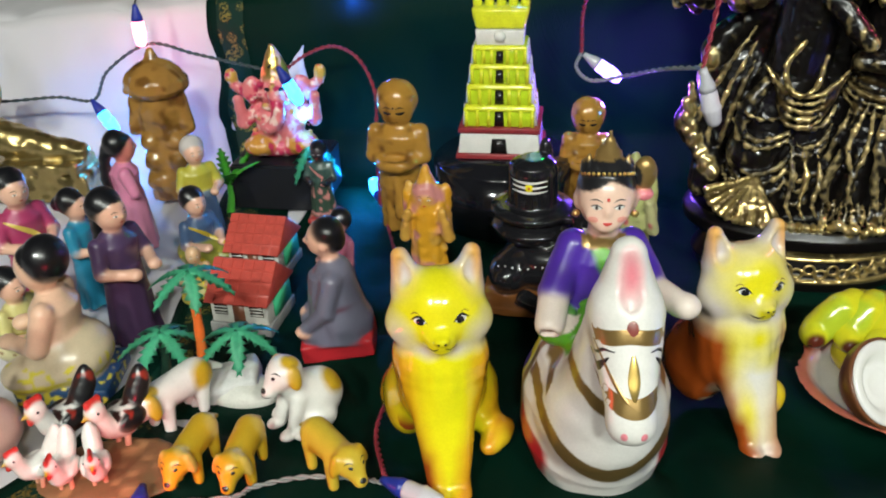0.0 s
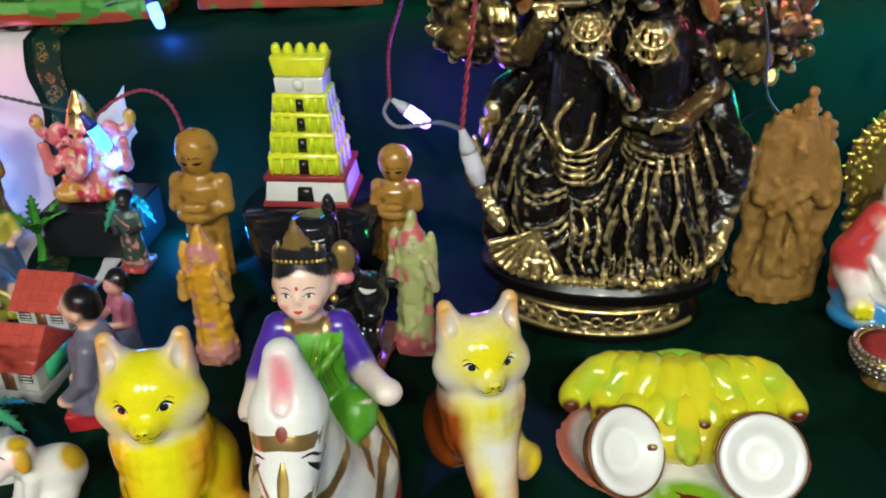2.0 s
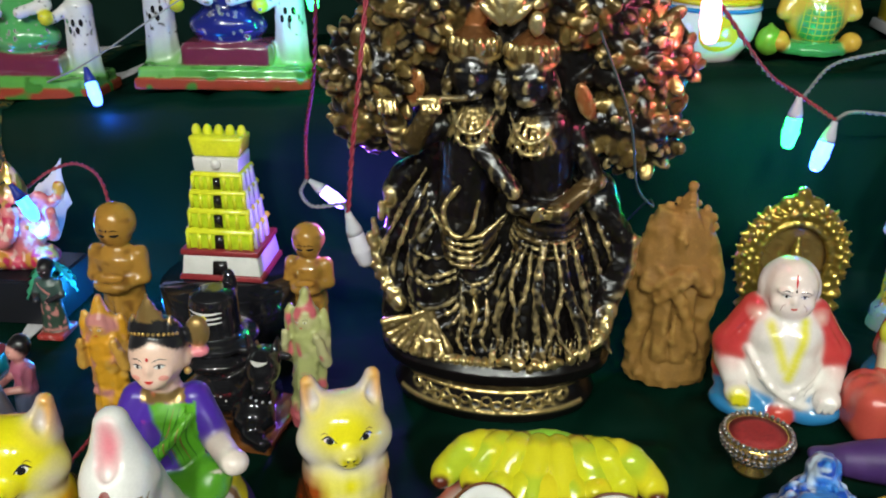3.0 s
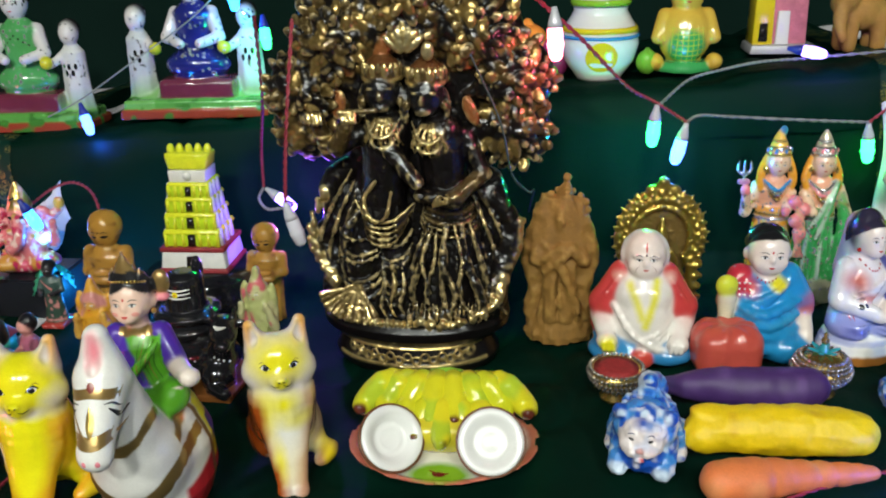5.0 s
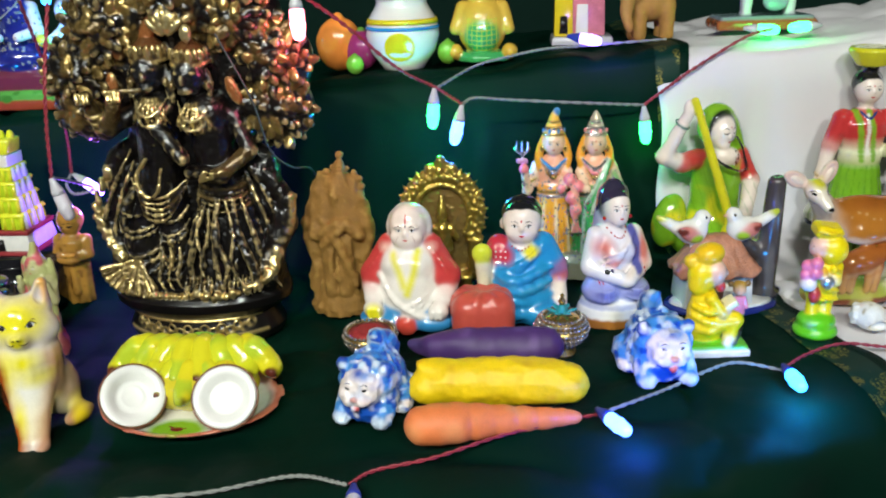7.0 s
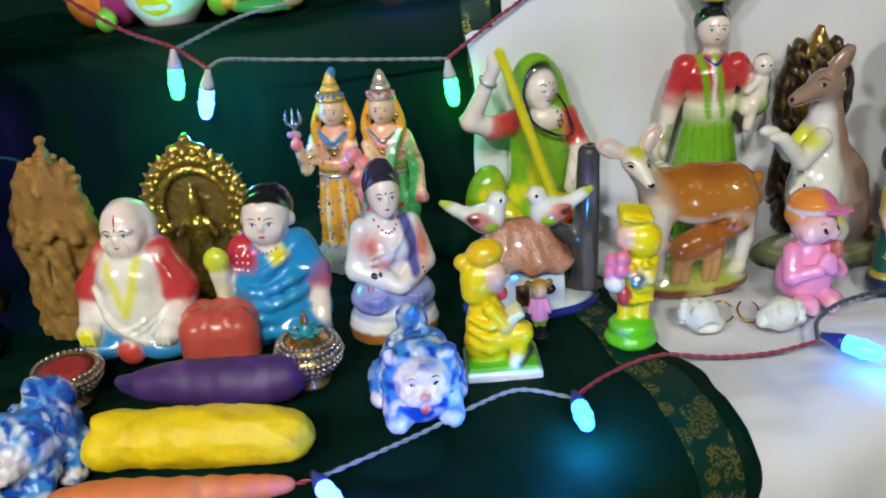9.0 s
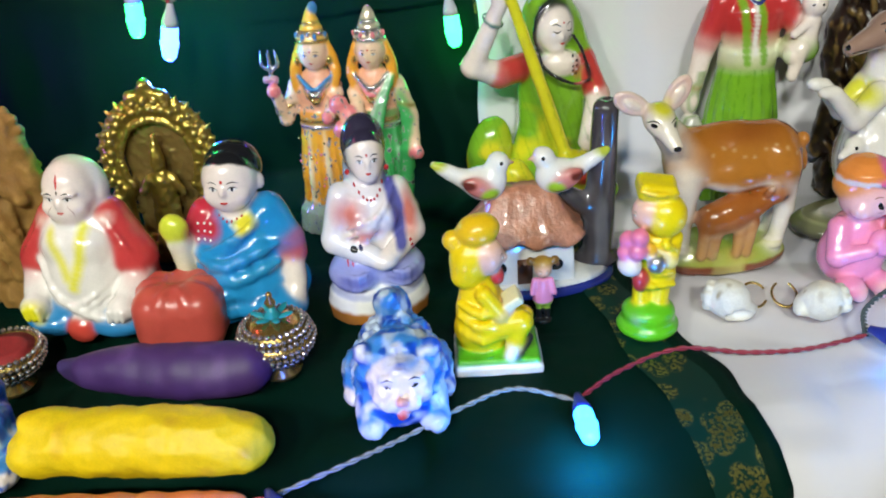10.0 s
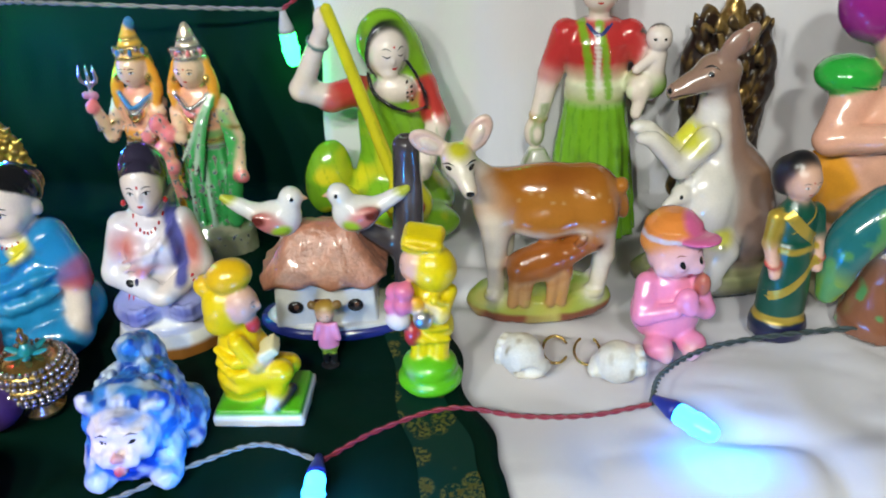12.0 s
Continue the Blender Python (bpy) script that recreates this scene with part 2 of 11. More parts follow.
    def hair(self, c, r, colour, thr=0.08, reach=1.5):
        """Hair painted on the crown and the back of a head."""
        c, n = np.array(c, float), np.array((0, 0.62, 0.78))

        def fn(p):
            q = (p - c) / r
            return np.clip((q @ n - thr) / 0.05, 0, 1) * (np.sqrt((q * q).sum(-1)) < reach)
        return self.coat(fn, colour)

    def raised(self, depth, colour, index=0, level=0.5, soft=0.15):
        """Paint on what stands out of the relief."""
        def fn(p):
            dep, scale, seed, lo, hi, ridged, squash = self.reliefs[index]
            n = vnoise(p * squash, scale, seed)
            if ridged:
                n = np.abs(2 * n - 1)
            inside = ((p > lo) & (p < hi)).all(-1)
            return np.clip((level - n) / soft, 0, 1) * inside
        return self.coat(fn, colour)

    # brushwork that lies on the skin
    def onto(self, u, v, az, el=0.0, reach=0.3, mid=(0, 0, 0), only=None):
        """Places on the skin, met from outside along the direction az (0: the front), at u to the side and v up."""
        a, b = radians(az), radians(el)
        right = np.array((math.cos(a), math.sin(a), 0))
        away = np.array((math.sin(a) * math.cos(b), -math.cos(a) * math.cos(b), math.sin(b)))
        up = np.array((-math.sin(a) * math.sin(b), math.cos(a) * math.sin(b), math.cos(b)))
        p = np.array(mid, float) + np.outer(u, right) + np.outer(v, up) + away * reach
        for _ in range(40):
            d = self.field(p, only)
            p = p - away * np.clip(d, -0.004, 0.05)[:, None] * 0.8
        return p, away

    def sheet(self, pts, faces, colour):
        self.extra.append((np.asarray(pts), faces, rgba(colour)))

    def later(self, u, v, az, el, mid, lift, faces, colour):
        """Brushwork waits until the form is whole."""
        self.brush.setdefault((az, el, tuple(mid), self.focus), []).append((np.asarray(u, float), np.asarray(v, float), np.asarray(lift, float), faces, colour))

    def brushed(self):
        for (az, el, mid, only), jobs in self.brush.items():
            u, v = np.concatenate([j[0] for j in jobs]), np.concatenate([j[1] for j in jobs])
            p, away = self.onto(u, v, az, el, mid=mid, only=only)
            met = np.abs(self.field(p, only)) < 0.0016
            o = 0
            for ju, jv, lift, faces, colour in jobs:
                on = met[o:o + len(ju)]
                kept = [f for f in faces if all(on[i] for i in f)]
                if kept:
                    q = np.where(on[:, None], p[o:o + len(ju)] + away * lift[:, None], p[o:o + len(ju)][on][0])
                    self.sheet(q, kept, colour)
                o += len(ju)

    def dab(self, u, v, ru, rv, colour, az=0, el=0.0, tilt=0, lift=0.0003, mid=(0, 0, 0)):
        n, rings = 14, 2
        ct, st = math.cos(radians(tilt)), math.sin(radians(tilt))
        a = np.linspace(0, 2 * np.pi, n, endpoint=False)
        uu, vv = [0.0], [0.0]
        for i in range(1, rings + 1):
            uu += list(ru * i / rings * np.cos(a))
            vv += list(rv * i / rings * np.sin(a))
        uu, vv = np.array(uu), np.array(vv)
        faces = [(0, 1 + i, 1 + (i + 1) % n) for i in range(n)]
        faces += [(1 + i, 1 + n + i, 1 + n + (i + 1) % n, 1 + (i + 1) % n) for i in range(n)]
        self.later(u + uu * ct - vv * st, v + uu * st + vv * ct, az, el, mid, lift * np.r_[1.0, np.ones(n), np.full(n, 0.2)], faces, colour)
        return self

    def stroke(self, points, width, colour, az=0, el=0.0, lift=0.0003, n=14, taper=True, mid=(0, 0, 0)):
        c = curve_through(points, n)
        t = np.gradient(c, axis=0)
        t /= np.linalg.norm(t, axis=1)[:, None] + 1e-9
        nrm = np.c_[-t[:, 1], t[:, 0]]
        w = width * 0.5 * (np.sin(np.linspace(0.25, np.pi - 0.25, n)) if taper else np.ones(n))
        flat = np.vstack([c + nrm * (w * s)[:, None] for s in (-1, 0, 1)])
        faces = [(j * n + i, j * n + i + 1, (j + 1) * n + i + 1, (j + 1) * n + i) for j in range(2) for i in range(n - 1)]
        self.later(flat[:, 0], flat[:, 1], az, el, mid, lift * np.repeat([0.3, 1.0, 0.3], n), faces, colour)
        return self

    def bead(self, c, r, colour, n=8):
        """A small hard drop stuck on."""
        c = np.array(c, float)
        r = np.array((r, r, r) if np.isscalar(r) else r, float)
        rows = 5
        pts = [c + r * (0, 0, 1)]
        for i in range(1, rows):
            th = math.pi * i / rows
            for j in range(n):
                ph = 2 * math.pi * j / n
                pts.append(c + r * (math.sin(th) * math.cos(ph), math.sin(th) * math.sin(ph), math.cos(th)))
        pts.append(c - r * (0, 0, 1))
        faces = [(0, 1 + j, 1 + (j + 1) % n) for j in range(n)]
        for i in range(rows - 2):
            o = 1 + i * n
            faces += [(o + j, o + n + j, o + n + (j + 1) % n, o + (j + 1) % n) for j in range(n)]
        o, e = 1 + (rows - 2) * n, len(pts) - 1
        faces += [(o + j, e, o + (j + 1) % n) for j in range(n)]
        self.sheet(pts, faces, colour)
        return self

    def skin(self):
        g = self.grain
        lo = np.min([q[1] for q in self.lumps if not q[5]], axis=0) - 3 * g
        hi = np.max([q[2] for q in self.lumps if not q[5]], axis=0) + 3 * g
        n = np.ceil((hi - lo) / g).astype(int) + 1
        axes = [lo[i] + g * np.arange(n[i]) for i in range(3)]
        f = np.full(n, 0.02, np.float64)
        for fn, a, b, col, k, cut in self.lumps:
            i0 = np.clip(np.floor((a - k - 2 * g - lo) / g).astype(int), 0, n - 1)
            i1 = np.clip(np.ceil((b + k + 2 * g - lo) / g).astype(int) + 1, 1, n)
            sl = tuple(slice(i0[j], i1[j]) for j in range(3))
            p = np.stack(np.meshgrid(*[axes[j][sl[j]] for j in range(3)], indexing="ij"), -1)
            e, d = fn(p), f[sl]
            if cut:
                e = -e
                h = np.clip(0.5 - 0.5 * (d - e) / k, 0, 1)
                f[sl] = d + (e - d) * h + k * h * (1 - h)
            else:
                h = np.clip(0.5 + 0.5 * (d - e) / k, 0, 1)
                f[sl] = d + (e - d) * h - k * h * (1 - h)
        if self.reliefs:
            p = np.stack(np.meshgrid(*axes, indexing="ij"), -1)
            near = np.abs(f) < 0.012
            f[near] += self.bumps(p[near])
        s = f < 0
        corners = [(dx, dy, dz) for dx in (0, 1) for dy in (0, 1) for dz in (0, 1)]
        cell = [f[dx:n[0] - 1 + dx, dy:n[1] - 1 + dy, dz:n[2] - 1 + dz] for dx, dy, dz in corners]
        inside = sum((c < 0).astype(np.int8) for c in cell)
        on = (inside > 0) & (inside < 8)
        idx = np.full(on.shape, -1, np.int64)
        idx[on] = np.arange(on.sum())
        ijk = np.argwhere(on)
        val = np.stack([c[on] for c in cell], 1)
        total, count = np.zeros((len(ijk), 3)), np.zeros(len(ijk))
        for a in range(8):
            for b in range(a + 1, 8):
                if sum(abs(corners[a][q] - corners[b][q]) for q in range(3)) != 1:
                    continue
                va, vb = val[:, a], val[:, b]
                cross = (va < 0) != (vb < 0)
                t = np.where(cross, va / np.where(cross, va - vb, 1), 0)
                p = np.array(corners[a]) + t[:, None] * (np.array(corners[b]) - np.array(corners[a]))
                total += p * cross[:, None]
                count += cross
        verts = lo + g * (ijk + total / count[:, None])
        quads = []
        for ax in range(3):
            u, v = [(1, 2), (2, 0), (0, 1)][ax]
            a = [slice(1, -1)] * 3
            a[ax] = slice(0, -1)
            b = list(a)
            b[ax] = slice(1, None)
            sa, sb = s[tuple(a)], s[tuple(b)]
            for flip in (False, True):
                e = np.argwhere((sa & ~sb) if not flip else (~sa & sb))
                base = e + 1
                base[:, ax] = e[:, ax]
                du, dv = np.zeros(3, int), np.zeros(3, int)
                du[u], dv[v] = 1, 1
                q = [idx[tuple((base - o).T)] for o in (du + dv, dv, 0 * du, du)]
                quads.append(np.stack(q[::-1] if flip else q, 1))
        return verts, np.vstack(quads)

    def paint(self, p):
        c = np.zeros((len(p), 4))
        for o in range(0, len(p), 6000):
            q = p[o:o + 6000]
            lo, hi = q.min(0) - 0.006, q.max(0) + 0.006
            near = [m for m in self.lumps if (m[1] < hi).all() and (m[2] > lo).all()] or self.lumps
            ds = np.stack([np.abs(m[0](q)) if m[5] else m[0](q) for m in near])
            w = np.exp(-np.clip((ds - ds.min(0)) / (0.55 * self.soft), 0, 30))
            c[o:o + 6000] = np.einsum("kn,kc->nc", w, np.stack([m[3] for m in near])) / w.sum(0)[:, None]
        hand = p + 0.0016 * (np.stack([vnoise(p, 170, 31 + i) for i in range(3)], 1) - 0.5)
        for fn, col in self.coats:
            m = np.clip(fn(hand), 0, 1)[:, None]
            c = c * (1 - m) + col * m
        return np.clip(c, 0, 1)

    def tone_ridges(self, verts, quads, cols):
        """A second colour on the ridges alone: gold brushed dry, or paler clay on the terracotta."""
        colour, low, high, rounds, keep = self.ridge_tone
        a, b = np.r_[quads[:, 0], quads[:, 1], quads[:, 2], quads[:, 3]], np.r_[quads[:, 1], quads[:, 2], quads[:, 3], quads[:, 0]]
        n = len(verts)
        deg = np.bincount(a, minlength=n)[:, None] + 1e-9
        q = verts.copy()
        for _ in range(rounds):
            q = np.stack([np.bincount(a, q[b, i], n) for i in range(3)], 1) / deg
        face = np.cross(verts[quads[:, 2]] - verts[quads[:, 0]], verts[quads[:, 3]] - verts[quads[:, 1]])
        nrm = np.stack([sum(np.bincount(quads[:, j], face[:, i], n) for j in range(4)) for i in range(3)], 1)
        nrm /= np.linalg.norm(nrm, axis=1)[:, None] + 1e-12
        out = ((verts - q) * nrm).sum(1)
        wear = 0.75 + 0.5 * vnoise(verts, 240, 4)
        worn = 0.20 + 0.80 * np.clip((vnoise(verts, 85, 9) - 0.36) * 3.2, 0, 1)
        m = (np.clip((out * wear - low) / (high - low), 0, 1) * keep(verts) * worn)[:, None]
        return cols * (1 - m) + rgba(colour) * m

    def mesh(self, name):
        verts, quads = self.skin()
        self.brushed()
        cols = [self.paint(verts)]
        if self.ridge_tone:
            cols[0] = self.tone_ridges(verts, quads, cols[0])
        pts, polys, off = [verts], [quads], len(verts)
        loops, sizes = [quads.ravel()], [np.full(len(quads), 4)]
        for p, faces, col in self.extra:
            pts.append(p)
            cols.append(np.tile(col, (len(p), 1)))
            loops.append(np.array([i + off for f in faces for i in f]))
            sizes.append(np.array([len(f) for f in faces]))
            off += len(p)
        pts, cols, loops, sizes = np.vstack(pts), np.vstack(cols), np.concatenate(loops), np.concatenate(sizes)
        me = bpy.data.meshes.new(name)
        me.vertices.add(len(pts))
        me.vertices.foreach_set("co", pts.astype(np.float32).ravel())
        me.loops.add(len(loops))
        me.loops.foreach_set("vertex_index", loops.astype(np.int32))
        me.polygons.add(len(sizes))
        me.polygons.foreach_set("loop_start", np.r_[0, np.cumsum(sizes)[:-1]].astype(np.int32))
        me.polygons.foreach_set("use_smooth", np.ones(len(sizes), bool))
        me.update(calc_edges=True)
        layer = me.color_attributes.new("paint", "FLOAT_COLOR", "POINT")
        layer.data.foreach_set("color", cols.astype(np.float32).ravel())
        me.validate()
        return me

    def thing(self, name, mat, x, y, z=0.0, rz=0.0, label="", category="figurine", group="", parent=None, size=1.0, slim=1.0):
        if not self.reliefs:
            self.relief(0.0007, 120, len(self.lumps))
        me = self.mesh(name)
        me.materials.append(mat)
        ob = new(name, me)
        if not parent and z == 0.0:
            z = float(sag(x, y))
        ob.matrix_world = pose(x, y, z, 0, 0, rz) @ Matrix.Diagonal((size * slim, size, size, 1))
        if parent:
            ob.parent = parent
        else:
            tagged(ob, label, category, group)
        return ob


# ---- the stepped display and its room ----
def shelf(x):
    """Height of the upper step's top, which is not quite level."""
    return 0.190 + 0.0765 * x


RISER, SHELF_EDGE, BACK = 0.862, 0.884, 1.22
EDGE_X = [-1.2, 0.2, 0.4, 0.6, 0.75, 0.85, 1.05, 1.7]
EDGE_Y = [0.20, 0.25, 0.30, 0.37, 0.445, 0.505, 0.548, 0.58]


def drape(name, left, right, down, mat, cell, seed, label, border=False):
    """A cloth over the upper step, its riser, the table top and the table's front. left and right: side edges,
    as x at the back, the riser, three places on the table and the hem; down: how far it lies below the upper cloth."""
    stage = [0.0, 0.26, 0.38, 0.55, 0.72, 0.86, 1.0]
    cols = max(8, int((max(right) - min(left)) / cell))
    rows = 170
    v = np.linspace(0, 1, rows)
    pts = np.zeros((rows, cols + 1, 3))
    for j, s in enumerate(v):
        xl, xr = np.interp(s, stage, left), np.interp(s, stage, right)
        x = np.linspace(xl, xr, cols + 1)
        h, f = shelf(x) - down, np.interp(x, EDGE_X, EDGE_Y)
        ky = [BACK + 0 * x, SHELF_EDGE + 0.004 + 0 * x, SHELF_EDGE - 0.010 + 0 * x, RISER + 0.002 + 0 * x, RISER - 0.004 + 0 * x, RISER - 0.03 + 0 * x, f + 0.025, f, f - 0.018, f - 0.035]
        kz = [h, h, h - 0.008, h - 0.04, 0.02 + 0 * x, -down + 0 * x, -down + 0 * x, -0.006 - down + 0 * x, -0.03 - down + 0 * x, -0.62 + 0 * x]
        ks = [0.0, 0.24, 0.26, 0.28, 0.39, 0.41, 0.80, 0.815, 0.83, 1.0]
        i = min(np.searchsorted(ks, s, "right") - 1, 8)
        t = (s - ks[i]) / (ks[i + 1] - ks[i])
        y, z = ky[i] + (ky[i + 1] - ky[i]) * t, kz[i] + (kz[i + 1] - kz[i]) * t
        if s > 0.385:
            z = z + sag(x, np.maximum(y, f)) * min(1, (s - 0.385) / 0.03) * np.clip((1 - s) / 0.15, 0, 1)
        p = np.stack([x, y, z], -1)
        wave = vnoise(p * (1, 1, 0.35), 16, seed) - 0.5 + 0.5 * (vnoise(p * (1, 1, 0.4), 37, seed + 3) - 0.5)
        if 0.255 < s < 0.40:
            p[:, 1] -= (0.016 if border else 0.030) * wave * math.sin(math.pi * (s - 0.255) / 0.145) + 0.002
        elif s > 0.82:
            g = min(1, (s - 0.82) / 0.06)
            p[:, 1] -= g * (0.02 * np.sin(x * 62 + 3 * vnoise(p, 5, seed)) + 0.024 * wave)
        else:
            ripple = vnoise(p, 15, seed + 7)
            small = vnoise(p, 46, seed + 9)
            calm = np.clip(np.minimum(xr - x, x - xl) / 0.09, 0, 1) if border else np.clip((x - xl if seed == 2 else xr - x) / 0.09, 0, 1)
            p[:, 2] -= calm * 0.0014 * (1 - np.clip(np.abs(2 * small - 1) * 2.4, 0, 1))
            p[:, 2] -= calm * (0.0095 if border else 0.0080) * (1 - np.clip(np.abs(2 * ripple - 1) * (2.2 if border else 2.2), 0, 1))
        p[:, 0] += 0.004 * math.sin(s * 60 + seed) * np.abs(np.linspace(-1, 1, cols + 1)) ** 8
        pts[j] = p
    bm = bmesh.new()
    vs = [[bm.verts.new(q) for q in row] for row in pts]
    for j in range(rows - 1):
        for i in range(cols):
            bm.faces.new((vs[j][i], vs[j + 1][i], vs[j + 1][i + 1], vs[j][i + 1]))
    ob = part(name, bm, mat)
    if border:
        for lo, hi in ((2, 7), (cols - 7, cols - 2)):
            strip = bmesh.new()
            vs = [[strip.verts.new(q + np.array((0, -0.0028, 0.0030))) for q in row[lo:hi + 1]] for row in pts[:int(rows * 0.9)]]
            for a, b in zip(vs, vs[1:]):
                for i in range(hi - lo):
                    strip.faces.new((a[i], b[i], b[i + 1], a[i + 1]))
            part("border", strip, BORDER, ob, "woven gold border")
    thick = ob.modifiers.new("thickness", "SOLIDIFY")
    thick.thickness, thick.offset = 0.0016, 1.0
    return tagged(ob, label, "cloth")


G_LEFT = [-0.36, -0.385, -0.385, -0.315, -0.300, -0.40, -0.46]
G_RIGHT = [0.70, 0.725, 0.735, 0.800, 0.838, 0.880, 0.975]
drape("green_cloth", G_LEFT, G_RIGHT, 0.0, GREEN_CLOTH, 0.0075, 1, "dark green silky cloth draped over the stepped display", True)
drape("white_cloth", [0.66, 0.685, 0.695, 0.755, 0.795, 0.835, 0.92], [1.62] * 7, 0.0045, WHITE_CLOTH, 0.009, 2, "white cotton cloth draped over the steps beside green")
drape("white_cloth", [-1.3] * 7, [-0.26, -0.28, -0.28, -0.25, -0.24, -0.33, -0.40], 0.0045, WHITE_CLOTH, 0.010, 5, "white cotton cloth draped behind the village dolls")


def slab(name, lo, hi, mat, label="", kind="structure", bevel=0.0):
    bm = bmesh.new()
    bmesh.ops.create_cube(bm, size=1.0)
    for q in bm.verts:
        q.co = [lo[i] + (q.co[i] + 0.5) * (hi[i] - lo[i]) for i in range(3)]
    if bevel:
        bmesh.ops.bevel(bm, geom=bm.edges[:], offset=bevel, segments=2, affect="EDGES")
    ob = part(name, bm, mat)
    for f in ob.data.polygons:
        f.use_smooth = False
    return tagged(ob, label, "", "", kind) if kind else ob


slab("floor", (-2.6, -2.2, -0.80), (3.2, 1.9, -0.76), FLOORMAT, "grey stone floor")
slab("ceiling", (-2.6, -2.2, CEILING), (3.2, 1.9, CEILING + 0.05), WALLPAINT, "plain painted ceiling")
slab("wall_back", (-2.6, 1.85, -0.76), (3.2, 1.9, CEILING), WALLPAINT, "plain painted wall")
slab("wall_front", (-2.6, -2.2, -0.76), (3.2, -2.15, CEILING), WALLPAINT, "plain painted wall")
slab("wall_left", (-2.6, -2.15, -0.76), (-2.55, 1.85, CEILING), WALLPAINT, "plain painted wall")
slab("wall_right", (3.15, -2.15, -0.76), (3.2, 1.85, CEILING), WALLPAINT, "plain painted wall")
RISER_CLOTH = cloth("dark_green_backcloth", (0.0016, 0.010, 0.0075), (0.003, 0.016, 0.012), 0.8, 0.05, 700.0)
slab("trim", (-1.3, BACK, -0.7), (1.62, BACK + 0.05, 0.75), RISER_CLOTH, "dark green cloth behind the upper step")
LAMP_GLOW = glowing("lamp_diffuser", (1.0, 0.97, 0.93), 6.0)
for lx, ly in LAMPS:
    bm = bmesh.new()
    bmesh.ops.create_cone(bm, cap_ends=True, segments=32, radius1=0.09, radius2=0.11, depth=0.04)
    ob = part("ceiling_lamp", bm, LAMP_GLOW)
    ob.location = (lx, ly, CEILING - 0.025)
    tagged(ob, "round white ceiling lamp, switched on", "lamp", "ceiling lamps")


# ---- paints ----
GOLD, DULL_GOLD, SILVER = (0.80, 0.55, 0.16, 0.9), (0.36, 0.23, 0.08, 0.6), (0.75, 0.74, 0.72, 0.9)
BLACK, SKIN, PALE, WHITE = (0.012, 0.012, 0.014), (0.78, 0.46, 0.33), (0.82, 0.70, 0.62), (0.80, 0.78, 0.74)
YELLOW, RED, PINK, GREEN = (0.80, 0.70, 0.015), (0.55, 0.03, 0.025), (0.80, 0.25, 0.30), (0.10, 0.36, 0.02)
ORANGE, BROWN, BLUE, PURPLE = (0.80, 0.28, 0.03), (0.22, 0.08, 0.02), (0.02, 0.20, 0.55), (0.07, 0.025, 0.33)


def face(c, x, z, w, az=0, brow=BLACK, lips=RED, white=WHITE, mid=(0, 0, 0), gap=0.42, bindi=None, small=False):
    """Painted eyes, brows and mouth on a head whose middle is at x, z; w: half the width of the face."""
    for s in (-1, 1):
        e = x + s * gap * w
        c.dab(e, z, 0.18 * w, 0.075 * w, white, az, mid=mid)
        c.dab(e, z, 0.075 * w, 0.080 * w, BLACK, az, lift=0.0005, mid=mid)
        if not small:
            c.stroke([(e - 0.22 * w, z + 0.02 * w), (e, z + 0.11 * w), (e + 0.22 * w, z + 0.01 * w)], 0.055 * w, BLACK, az, lift=0.0005, mid=mid)
        c.stroke([(e - s * 0.22 * w, z + 0.24 * w), (e, z + 0.32 * w), (e + s * 0.26 * w, z + 0.24 * w)], 0.05 * w, brow, az, mid=mid)
    c.stroke([(x - 0.17 * w, z - 0.57 * w), (x, z - 0.61 * w), (x + 0.17 * w, z - 0.57 * w)], 0.13 * w, lips, az, mid=mid)
    if bindi:
        c.dab(x, z + 0.34 * w, 0.06 * w, 0.08 * w, bindi, az, mid=mid)


